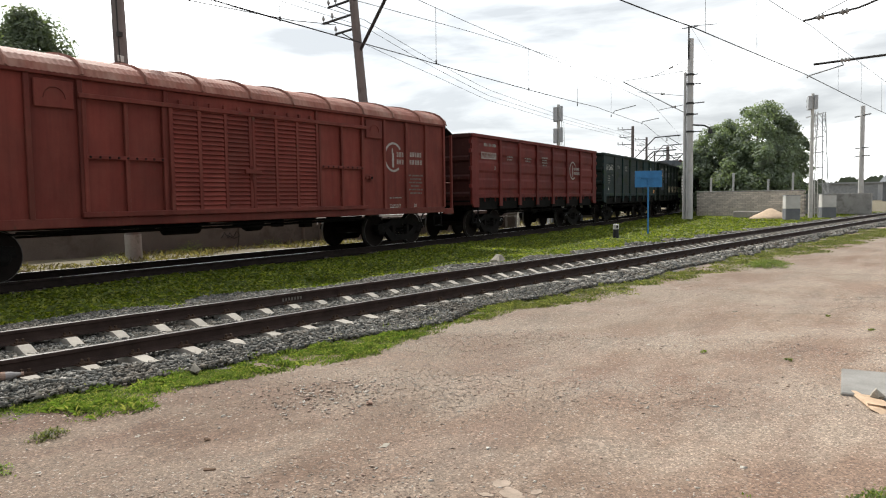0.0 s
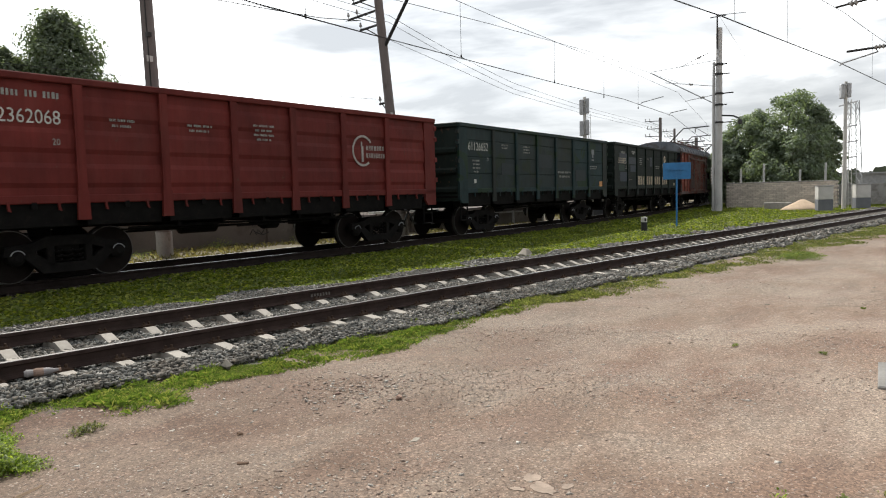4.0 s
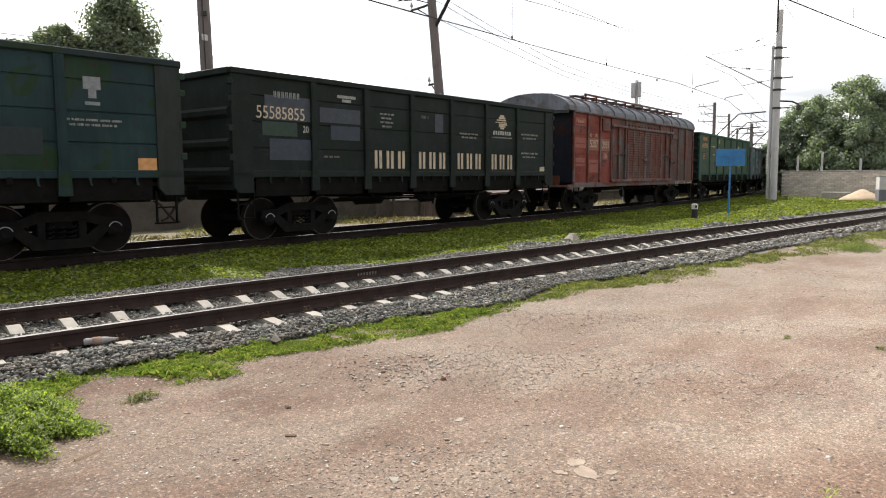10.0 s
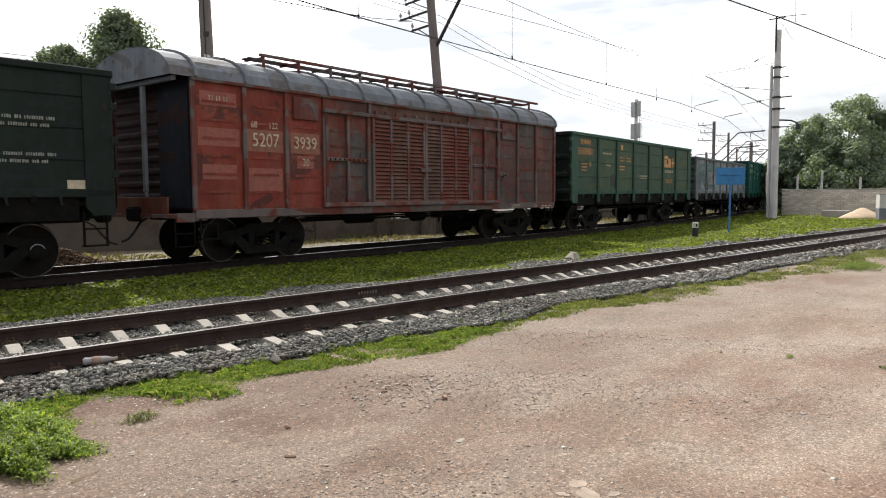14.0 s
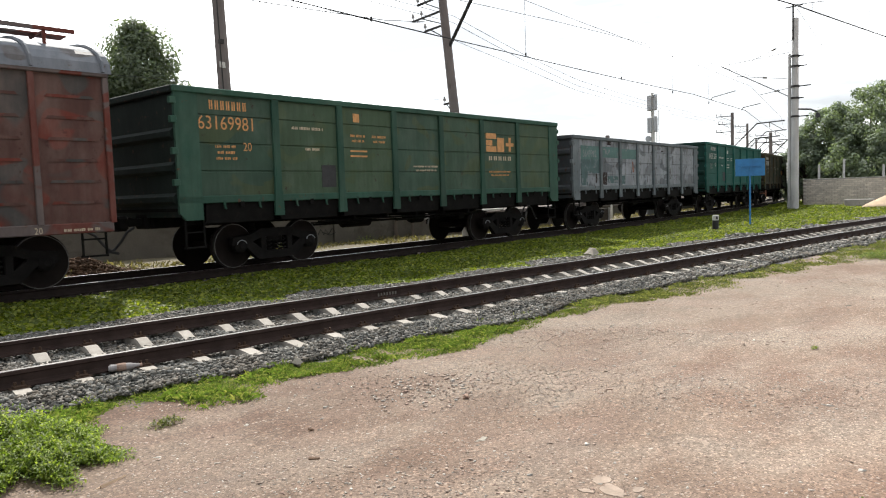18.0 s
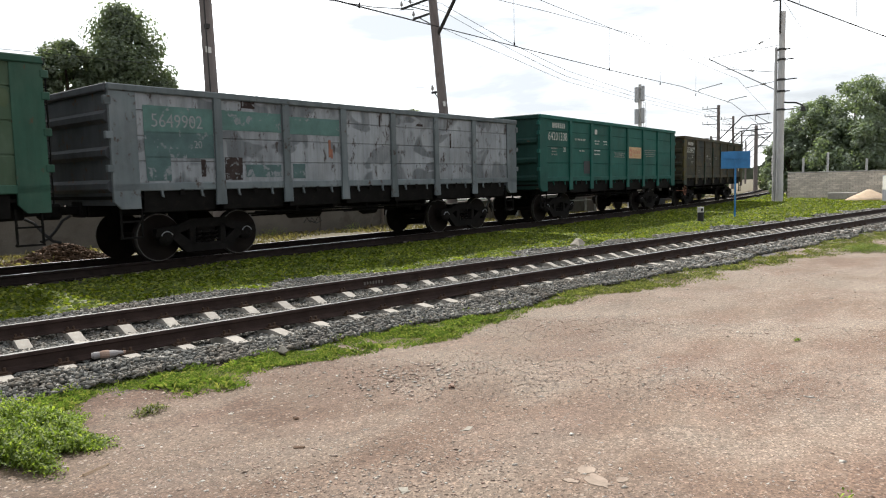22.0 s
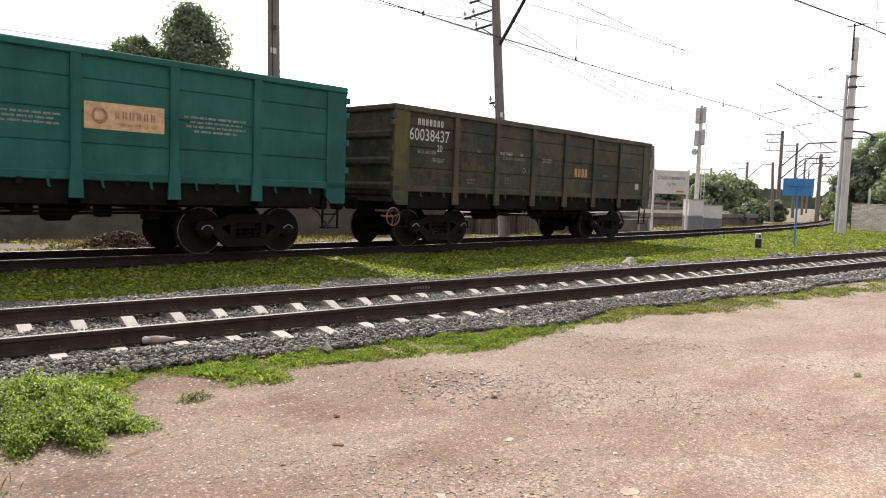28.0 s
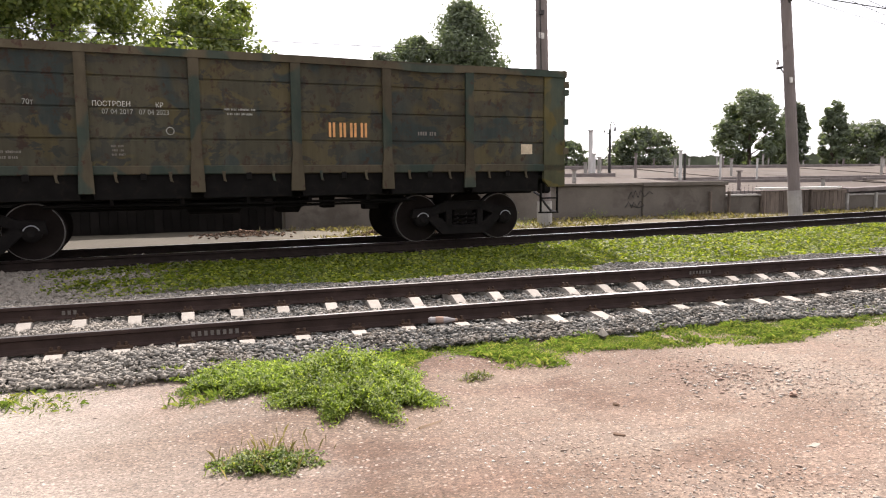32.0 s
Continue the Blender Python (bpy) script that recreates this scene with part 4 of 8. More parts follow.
def weed_patch(name, cx, cy, rx, ry, n, tall, mat, label):
    r, a = np.sqrt(rng.random(n)), rng.uniform(0, 6.283, n)
    r = r * (0.75 + 0.35 * np.sin(a * 3 + cx) * np.sin(a * 5 + 1)) + rng.normal(0, 0.10, n)
    x, y = cx + rx * r * np.cos(a), cy + ry * r * np.sin(a)
    dome = np.clip(1 - r * r, 0.05, 1) ** 0.6
    z = ground_height(x, y) + tall * dome * rng.random(n) ** 0.8 * (0.30 + 0.75 * lumps(x, y, 0.055, 3) * (0.5 + lumps(x, y, 0.31, 8)) + rng.gamma(1.2, 0.16, n))
    return blades(name, x, y, z, rng.uniform(0.018, 0.044, n), rng.uniform(0.004, 0.0085, n), rng.uniform(0.35, 1.0, n), mat, True, label=label, category="weeds", kind="stuff")


weed_patch("weeds", -5.80, -1.76, 0.54, 0.93, 76000, 0.15, M["weed"], "lush bright green weed clump beside the ballast")
weed_patch("weeds", -6.40, -1.35, 0.62, 0.52, 32000, 0.085, M["weed"], "lush bright green weed clump beside the ballast")
weed_patch("weeds", -6.52, -2.95, 0.32, 0.2, 2600, 0.06, M["grass"], "thin green tuft growing in the dirt")
sx, sy = rng.normal(-6.5, 0.14, 130), rng.normal(-2.85, 0.12, 130)
blades("dry_stalks", sx, sy, ground_height(sx, sy), rng.uniform(0.06, 0.15, 130), np.full(130, 0.003), rng.uniform(0.1, 0.5, 130), M["dry_grass"], label="dry upright stalks in a thin tuft", category="grass", kind="stuff")
weed_patch("weeds", -3.2, -6.02, 0.14, 0.12, 60, 0.02, M["grass"], "sparse tuft at the yard's edge")
weed_patch("weeds", -2.64, -6.55, 0.24, 0.2, 900, 0.07, M["grass"], "low green grass tuft beside a pipe stub")
stem_x, stem_y = rng.normal(-3.19, 0.025, 26), rng.normal(-5.99, 0.02, 26)
blades("sprig", stem_x, stem_y, ground_height(stem_x, stem_y) + rng.uniform(0, 0.12, 26), rng.uniform(0.02, 0.05, 26), rng.uniform(0.004, 0.008, 26), rng.uniform(0.3, 0.8, 26), M["weed"], True, label="single yellow green sprig in the yard", category="weeds", kind="stuff")
for x, y in ((0.53, -4.42), (0.64, -5.2), (2.77, -5.54), (-2.81, -6.2), (3.6, -4.9)):
    weed_patch("weeds", x, y, 0.05, 0.04, 36, 0.02, M["grass"], "tiny green sprout in a crack of the yard")
weed_patch("weeds", -4.81, -1.82, 0.14, 0.11, 260, 0.05, M["dull_grass"], "pale sparse tuft on the dirt beside the grass")
weed_patch("weeds", 10.31, -2.23, 1.1, 0.45, 5000, 0.10, M["grass"], "low green grass patch in the yard beside the ballast")

# dry verge behind the train
gx, gy = scatter(-25, 60, 9, 22, 60)
keep = (gy > line_y(gx) + 1.3) & (gy < line_y(gx) + 6) & (lumps(gx, gy, 1.6, 6) > 0.42) & (gx > -4.5 + rng.normal(0, 0.8, len(gx)))
gx, gy = gx[keep], gy[keep]
blades("dry_grass", gx, gy, ground_height(gx, gy), rng.uniform(0.08, 0.26, len(gx)), rng.uniform(0.012, 0.03, len(gx)), rng.uniform(0.2, 0.9, len(gx)), M["dry_grass"], label="dry yellow grass on the verge behind the track", category="grass", kind="stuff")


# ---- wagons ----
def piece(name, mesh, parent, loc=(0, 0, 0), rz=0.0, label=""):
    ob = new(name, mesh)
    ob.parent = parent
    ob.matrix_basis = pose(*loc, 0, 0, rz)
    return tagged(ob, label=label)


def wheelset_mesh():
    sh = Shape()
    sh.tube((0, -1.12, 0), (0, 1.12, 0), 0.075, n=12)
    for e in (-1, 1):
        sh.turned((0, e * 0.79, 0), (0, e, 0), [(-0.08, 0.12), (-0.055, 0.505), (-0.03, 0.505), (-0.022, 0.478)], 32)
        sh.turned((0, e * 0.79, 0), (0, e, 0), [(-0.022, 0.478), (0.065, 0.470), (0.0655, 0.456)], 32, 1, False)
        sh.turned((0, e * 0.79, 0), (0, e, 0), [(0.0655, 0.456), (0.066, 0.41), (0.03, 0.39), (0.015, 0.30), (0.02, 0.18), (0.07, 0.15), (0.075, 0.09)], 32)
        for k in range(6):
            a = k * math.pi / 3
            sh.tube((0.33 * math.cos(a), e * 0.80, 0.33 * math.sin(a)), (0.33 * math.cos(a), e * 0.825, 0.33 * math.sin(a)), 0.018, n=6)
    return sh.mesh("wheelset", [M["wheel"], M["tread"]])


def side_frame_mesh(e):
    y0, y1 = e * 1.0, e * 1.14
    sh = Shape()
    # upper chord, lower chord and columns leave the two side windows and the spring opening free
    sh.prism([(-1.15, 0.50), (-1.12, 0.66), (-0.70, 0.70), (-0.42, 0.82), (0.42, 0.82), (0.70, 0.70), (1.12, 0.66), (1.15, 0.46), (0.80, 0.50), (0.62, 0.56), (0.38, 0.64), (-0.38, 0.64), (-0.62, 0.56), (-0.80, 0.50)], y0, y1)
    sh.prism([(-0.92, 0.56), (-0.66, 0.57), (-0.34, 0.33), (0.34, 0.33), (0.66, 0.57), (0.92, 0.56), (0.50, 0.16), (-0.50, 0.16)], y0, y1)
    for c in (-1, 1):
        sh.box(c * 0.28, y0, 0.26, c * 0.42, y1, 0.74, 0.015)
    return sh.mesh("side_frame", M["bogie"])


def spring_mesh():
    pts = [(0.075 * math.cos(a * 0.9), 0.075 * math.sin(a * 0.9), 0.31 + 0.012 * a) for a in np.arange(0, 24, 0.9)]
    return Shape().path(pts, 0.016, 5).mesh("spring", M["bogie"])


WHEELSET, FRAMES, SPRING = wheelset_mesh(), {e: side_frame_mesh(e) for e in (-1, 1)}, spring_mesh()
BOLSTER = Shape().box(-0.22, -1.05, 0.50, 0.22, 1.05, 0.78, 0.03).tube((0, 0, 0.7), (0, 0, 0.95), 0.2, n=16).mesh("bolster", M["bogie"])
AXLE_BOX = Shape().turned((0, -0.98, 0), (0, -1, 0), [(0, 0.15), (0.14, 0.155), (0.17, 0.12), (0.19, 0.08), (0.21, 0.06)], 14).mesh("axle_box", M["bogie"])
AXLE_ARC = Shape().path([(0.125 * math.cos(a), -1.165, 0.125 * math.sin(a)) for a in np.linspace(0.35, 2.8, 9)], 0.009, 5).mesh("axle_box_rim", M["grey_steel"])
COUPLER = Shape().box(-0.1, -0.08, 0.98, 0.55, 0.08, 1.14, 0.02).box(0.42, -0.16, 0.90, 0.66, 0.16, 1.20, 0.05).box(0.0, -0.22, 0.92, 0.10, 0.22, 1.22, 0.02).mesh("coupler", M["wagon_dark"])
HOSE = Shape().path([(0.05, -0.38, 0.95), (0.2, -0.40, 0.86), (0.35, -0.40, 0.66), (0.5, -0.37, 0.52), (0.66, -0.3, 0.48)], 0.028, 7).mesh("brake_hose", M["black_paint"])

moving_wheels = []


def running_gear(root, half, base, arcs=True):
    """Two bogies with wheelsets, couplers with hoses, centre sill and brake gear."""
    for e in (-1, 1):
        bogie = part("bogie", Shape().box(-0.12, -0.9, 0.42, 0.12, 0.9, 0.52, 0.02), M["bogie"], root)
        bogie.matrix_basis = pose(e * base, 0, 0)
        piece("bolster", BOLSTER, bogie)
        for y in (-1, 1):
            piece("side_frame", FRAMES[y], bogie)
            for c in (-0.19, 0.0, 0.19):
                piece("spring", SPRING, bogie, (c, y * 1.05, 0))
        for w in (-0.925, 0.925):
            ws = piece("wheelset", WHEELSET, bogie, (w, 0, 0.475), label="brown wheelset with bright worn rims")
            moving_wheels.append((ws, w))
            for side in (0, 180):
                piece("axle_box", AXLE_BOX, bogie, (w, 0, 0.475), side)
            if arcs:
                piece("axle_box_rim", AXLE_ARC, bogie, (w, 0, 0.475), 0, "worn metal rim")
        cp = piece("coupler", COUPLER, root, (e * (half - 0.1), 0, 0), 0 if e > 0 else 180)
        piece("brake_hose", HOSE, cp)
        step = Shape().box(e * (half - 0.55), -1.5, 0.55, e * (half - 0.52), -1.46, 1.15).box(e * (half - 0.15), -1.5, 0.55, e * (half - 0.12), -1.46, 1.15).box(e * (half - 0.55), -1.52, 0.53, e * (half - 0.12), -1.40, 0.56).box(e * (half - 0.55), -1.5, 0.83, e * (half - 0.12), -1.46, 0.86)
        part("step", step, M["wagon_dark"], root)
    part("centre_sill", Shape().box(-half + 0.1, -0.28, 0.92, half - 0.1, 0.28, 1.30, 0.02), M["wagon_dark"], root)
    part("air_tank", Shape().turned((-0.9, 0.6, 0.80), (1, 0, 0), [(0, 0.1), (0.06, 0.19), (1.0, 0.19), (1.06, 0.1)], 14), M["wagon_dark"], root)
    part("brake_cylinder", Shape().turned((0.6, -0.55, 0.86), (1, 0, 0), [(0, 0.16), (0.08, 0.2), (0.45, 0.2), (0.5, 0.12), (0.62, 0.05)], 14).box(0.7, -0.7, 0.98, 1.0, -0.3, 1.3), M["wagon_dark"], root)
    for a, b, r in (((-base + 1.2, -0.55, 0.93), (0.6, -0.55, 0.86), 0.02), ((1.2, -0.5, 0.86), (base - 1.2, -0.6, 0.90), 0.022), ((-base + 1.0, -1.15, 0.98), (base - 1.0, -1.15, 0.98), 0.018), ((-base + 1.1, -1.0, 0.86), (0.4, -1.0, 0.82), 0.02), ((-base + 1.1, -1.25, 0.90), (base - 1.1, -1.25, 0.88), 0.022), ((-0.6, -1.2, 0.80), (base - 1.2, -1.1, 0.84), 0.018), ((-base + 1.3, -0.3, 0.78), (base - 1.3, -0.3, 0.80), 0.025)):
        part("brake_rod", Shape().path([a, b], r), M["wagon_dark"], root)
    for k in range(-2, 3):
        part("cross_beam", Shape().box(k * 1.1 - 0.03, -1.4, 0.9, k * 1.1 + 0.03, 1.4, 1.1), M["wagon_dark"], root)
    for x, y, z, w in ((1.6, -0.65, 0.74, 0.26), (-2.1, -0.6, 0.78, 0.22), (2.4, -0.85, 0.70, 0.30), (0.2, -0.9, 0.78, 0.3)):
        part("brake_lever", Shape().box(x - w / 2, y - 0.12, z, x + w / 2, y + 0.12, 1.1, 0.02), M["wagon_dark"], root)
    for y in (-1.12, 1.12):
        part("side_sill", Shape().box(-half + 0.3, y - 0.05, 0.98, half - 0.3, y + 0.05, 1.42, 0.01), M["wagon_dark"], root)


def marks(root, entries, y):
    """Lettering and plain painted bars on the near side. ('t', text, x, z, height, mat) or ('b', x, z, width, height, mat)."""
    for e in entries:
        if e[0] == "t":
            _, text, x, z, h, mat = e
            me = letters(text, h, x, z, y - 0.008)
            me.materials.append(M[mat])
            tagged(piece("lettering", me, root), label="painted " + text)
        elif e[0] == "r":
            _, x, z, r, wide, a0, a1, mat = e
            n = 26
            sh = Shape()
            v = [(x + q * math.cos(a), y - d, z + q * math.sin(a)) for a in np.linspace(a0, a1, n) for q, d in ((r - wide / 2, 0.007), (r + wide / 2, 0.007), (r + wide / 2, 0.001), (r - wide / 2, 0.001))]
            sh.add(v, [(4 * i + k, 4 * i + (k + 1) % 4, 4 * i + 4 + (k + 1) % 4, 4 * i + 4 + k) for i in range(n - 1) for k in range(4)])
            part("painted_ring", sh, M[mat], root)
        elif e[0] == "l":
            _, x, z, w, h, seed, mat = e
            r, at, word = random.Random(seed), x - w / 2, 4
            while at < x + w / 2 - 0.4 * h:
                tall = h * r.choice((1.0, 1.0, 0.9))
                part("text_bar", Shape().box(at, y - 0.006, z, at + h * r.uniform(0.3, 0.5), y - 0.001, z + tall), M[mat], root)
                word -= 1
                at += h * (0.66 if word else 1.35)
                word = word or r.randint(3, 8)
        else:
            _, x, z, w, h, mat = e
            sh = Shape().box(x - w / 2, y - 0.007, z, x + w / 2, y - 0.001, z + h)
            part("painted_mark", sh, M[mat], root)


def rows_of_bars(x, z, w, h, n, mat, seed=0):
    """Small unreadable lettering: line under line."""
    return [("l", x, z - k * h * 1.7, w * (1.0, 0.82, 0.94, 0.7)[k % 4], h * 0.8, seed + 7 * k, mat) for k in range(n)]


def letter_bars(x, z, w, h, n, mat):
    """A brand name as upright blocks of letter size."""
    step = w / n
    return [("b", x - w / 2 + (k + 0.5 + d) * step, z, step * 0.22, h, mat) for k in range(n) for d in (-0.19, 0.19)]


def gondola(label, paint, post_paint, top, entries, end_paint=None, bulged=False, half=6.45, corner_paint=None, bent=False):
    """Open high-sided wagon: seven sheet panels a side between posts, ribbed ends, floor hatches, bogies."""
    root = empty("gondola_wagon", label=label, category="wagon", group="wagons of the freight train")
    low, w = 1.46, 1.52
    inner = half - 0.5
    pitch = 2 * inner / 7
    cuts = (0, 0.10, 0.14, 0.26, 0.30, 0.38, 0.42, 0.54, 0.58, 0.66, 0.70, 0.82, 0.86, 1.0) if bulged else (0, 0.25, 0.255, 0.265, 0.27, 0.5, 0.505, 0.515, 0.52, 0.75, 0.755, 0.765, 0.77, 1.0)
    zs = [low + (top - low) * q for q in cuts]
    ys = [0, 0, 0.02, 0.02, 0, 0, 0.02, 0.02, 0, 0, 0.02, 0.02, 0, 0] if not bulged else [0.03, 0.03, 0, 0, 0.03, 0.03, 0, 0, 0.03, 0.03, 0, 0, 0.03, 0.03]
    pan = Shape()
    outer = [(-w + b, z) for z, b in zip(zs, ys)]
    v = [(x, y, z) for x in (-pitch / 2, pitch / 2) for y, z in outer] + [(x, -w + 0.04, z) for x in (-pitch / 2, pitch / 2) for z in (low, top)]
    n = len(outer)
    pan.add(v, [(i, i + 1, n + i + 1, n + i) for i in range(n - 1)] + [(2 * n, 2 * n + 1, 2 * n + 3, 2 * n + 2)])
    pan_mesh = pan.mesh("side_panel", paint)
    post = Shape().prism([(-0.085, 1.12), (0.085, 1.12), (0.085, top - 0.12), (-0.085, top - 0.12)], -w - 0.055, -w + 0.0).box(-0.05, -w - 0.06, 1.12, 0.05, -w - 0.05, top - 0.2)
    post.prism([(-0.12, 1.10), (0.12, 1.10), (0.10, 1.62), (-0.10, 1.62)], -w - 0.062, -w - 0.01)
    post_mesh = post.mesh("post", post_paint)
    corner = Shape().prism([(-0.25, 1.22), (-0.12, 1.08), (0.25, 1.08), (0.25, top - 0.1), (-0.25, top - 0.1)], -w - 0.03, -w + 0.04)
    corner_mesh = corner.mesh("corner_post", corner_paint or post_paint)
    rim = Shape().box(-half - 0.02, -w - 0.065, top - 0.13, half + 0.02, -w + 0.05, top, 0.02)
    if bent:
        # a blow has pressed the rim down near one end
        line = [(-half - 0.02, 0.0), (1.2, 0.0), (2.6, -0.015), (3.3, -0.055), (3.8, -0.04), (4.4, -0.01), (half + 0.02, -0.02)]
        rim = Shape().prism([(x, top + d) for x, d in line] + [(x, top - 0.13 + d) for x, d in reversed(line)], -w - 0.065, -w + 0.05)
    rim_mesh = rim.mesh("top_rim", post_paint)
    low_rim = Shape().box(-half, -w - 0.03, low - 0.06, half, -w + 0.05, low + 0.09, 0.015)
    low_mesh = low_rim.mesh("lower_rim", post_paint)
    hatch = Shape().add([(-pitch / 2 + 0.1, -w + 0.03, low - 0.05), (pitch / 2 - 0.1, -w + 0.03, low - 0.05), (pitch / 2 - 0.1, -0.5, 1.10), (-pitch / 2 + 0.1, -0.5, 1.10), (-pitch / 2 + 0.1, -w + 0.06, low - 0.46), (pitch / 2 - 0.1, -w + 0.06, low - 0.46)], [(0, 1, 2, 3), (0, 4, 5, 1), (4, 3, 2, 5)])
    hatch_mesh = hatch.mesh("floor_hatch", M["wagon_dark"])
    latch = Shape().prism([(-0.035, low - 0.01), (0.035, low - 0.01), (0.02, low - 0.10), (0.045, low - 0.19), (-0.005, low - 0.17), (-0.02, low - 0.08)], -w - 0.035, -w - 0.0)
    latch_mesh = latch.mesh("hatch_latch", post_paint)
    eye_mesh = Shape().box(-0.05, -w - 0.03, low - 0.16, 0.05, -w, low - 0.02, 0.01).mesh("hatch_eye", M["wagon_dark"])
    for side in (0, 180):
        for k in range(7):
            x = -inner + pitch * (k + 0.5)
            piece("side_panel", pan_mesh, root, (x, 0, 0) if not side else (-x, 0, 0), side)
            hp = piece("floor_hatch", hatch_mesh, root, (x, 0, 0) if not side else (-x, 0, 0), side)
            for c in (-0.42, 0.42):
                piece("hatch_latch", latch_mesh, hp, (c, 0, 0))
            piece("hatch_eye", eye_mesh, hp)
        for k in range(1, 7):
            x = -inner + pitch * k
            piece("post", post_mesh, root, (x, 0, 0), side)
        for c in (-1, 1):
            piece("corner_post", corner_mesh, root, (c * (half - 0.25), 0, 0), side)
        piece("top_rim", rim_mesh, root, (0, 0, 0), side)
        piece("lower_rim", low_mesh, root, (0, 0, 0), side)
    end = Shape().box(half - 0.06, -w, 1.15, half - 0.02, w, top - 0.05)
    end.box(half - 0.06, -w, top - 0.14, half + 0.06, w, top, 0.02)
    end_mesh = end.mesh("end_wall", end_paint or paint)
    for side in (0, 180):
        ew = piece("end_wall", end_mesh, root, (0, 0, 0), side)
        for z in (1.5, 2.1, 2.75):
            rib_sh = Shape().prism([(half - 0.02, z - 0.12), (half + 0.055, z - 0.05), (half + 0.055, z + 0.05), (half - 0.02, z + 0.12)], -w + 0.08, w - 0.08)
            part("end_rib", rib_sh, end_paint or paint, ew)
    part("floor", Shape().box(-half, -w + 0.06, 1.26, half, w - 0.06, 1.32), M["wagon_dark"], root)
    running_gear(root, half, 4.33)
    for e in (-1, 1):
        for z in (1.75, 2.35, 2.95, top - 0.35):
            part("corner_bracket", Shape().box(e * (half - 0.04), -w - 0.045, z, e * (half + 0.09), -w + 0.05, z + 0.13, 0.01), post_paint, root)
    ladder = Shape()
    for y in (-w + 0.22, -w + 0.58):
        ladder.tube((half + 0.13, y, 1.2), (half + 0.13, y, top - 0.2), 0.013, n=6)
    for z in np.arange(1.4, top - 0.25, 0.30):
        ladder.tube((half + 0.13, -w + 0.22, z), (half + 0.13, -w + 0.58, z), 0.011, n=6)
    part("ladder", ladder, M["wagon_dark"], root)
    marks(root, entries, -w)
    return root


BOLT = Shape().tube((0, -0.012, 0), (0, 0.006, 0), 0.022, n=6).mesh("bolt", M["wagon_dark"])


def boxcar(label, paint, trim, roof_paint, entries, eaves=3.72, crown=4.38, bays=(2.05, 3.55, 4.65, 5.75, 6.95), base=5.0, walkway=False, ribs=True, bay_paints=None, door_paint=None, end_paint=None, porch=0, porch_len=0.6, gable=None, ripple=0.0):
    """Covered wagon: sheet sides with posts, louvred double doors on a rail, arched roof with ribs."""
    root = empty("covered_wagon", label=label, category="wagon", group="wagons of the freight train")
    low, w, half, dw = 1.12, 1.50, bays[-1], bays[0]
    # side sheets between posts, with pressed ribs
    xs = [-b for b in reversed(bays)] + list(bays)
    for side in (1, -1):
        for a, b in zip(xs, xs[1:]):
            if b - a > 3.5:
                continue
            sh = Shape().box(a, side * -w, low, b, side * (-w + 0.04), eaves)
            coat = bay_paints(a) if bay_paints else paint
            sheet = part("side_panel", sh, coat, root)
            if ribs:
                for z in np.arange(low + 0.35, eaves - 0.3, 0.36):
                    part("pressed_rib", Shape().prism([(a + 0.2, z), (b - 0.2, z), (b - 0.24, z + 0.05), (a + 0.24, z + 0.05)], side * (-w - 0.018), side * -w), coat, sheet)
        for x in xs:
            part("post", Shape().box(x - 0.05, side * (-w - 0.06), low, x + 0.05, side * (-w + 0.0), eaves - 0.05, 0.01), trim, root)
        part("lower_rim", Shape().box(-half, side * (-w - 0.05), low - 0.16, half, side * (-w + 0.08), low + 0.02, 0.015), trim, root)
        part("eaves_beam", Shape().box(-half - 0.05, side * (-w - 0.09), eaves - 0.06, half + 0.05, side * (-w + 0.03), eaves + 0.04, 0.015), trim, root)
        part("backing", Shape().box(-dw, side * -w, low, dw, side * (-w + 0.04), eaves), paint, root)
    for x0, x1 in ((-dw + 0.03, -0.01), (0.01, dw - 0.03)):
        # with an end paint the body is dark, painting shade between the louvres
        door = part("door", Shape().box(x0, -w - 0.07, low + 0.05, x1, -w - 0.02, eaves - 0.35, 0.01), end_paint or paint, root, "louvred sliding door leaf")
        cols = np.linspace(x0 + 0.04, x1 - 0.04, 4)
        for a, b in zip(cols, cols[1:]):
            lv = Shape()
            for z in np.arange(low + 0.12, eaves - 0.42, 0.098):
                u, v = a + 0.05, b - 0.05
                lv.add([(u, -w - 0.072, z + 0.075), (v, -w - 0.072, z + 0.075), (v, -w - 0.118, z), (u, -w - 0.118, z), (u, -w - 0.072, z - 0.004), (v, -w - 0.072, z - 0.004)], [(0, 1, 2, 3), (3, 2, 5, 4), (0, 3, 4), (1, 5, 2)])
            part("louvre", lv, door_paint or paint, door)
        fr = Shape()
        for c in cols:
            fr.box(c - 0.045, -w - 0.115, low + 0.05, c + 0.045, -w - 0.06, eaves - 0.35, 0.008)
        part("door_frame", fr, trim, door)
    part("door_rail", Shape().box(-bays[1] - 0.07, -w - 0.14, eaves - 0.40, bays[1] + 0.07, -w - 0.05, eaves - 0.31, 0.01), trim, root)
    part("door_sill", Shape().box(-bays[1] - 0.07, -w - 0.13, low + 0.02, bays[1] + 0.07, -w - 0.05, low + 0.12, 0.01), trim, root)
    for x in np.arange(-1.9, 2.0, 0.38):
        part("door_roller", Shape().box(x - 0.04, -w - 0.13, eaves - 0.31, x + 0.04, -w - 0.07, eaves - 0.22, 0.008), trim, root)

    part("door_latch", Shape().box(-0.25, -w - 0.16, 2.02, 0.22, -w - 0.10, 2.12, 0.01).tube((-0.05, -w - 0.14, 1.85), (-0.05, -w - 0.14, 2.2), 0.02), trim, root)
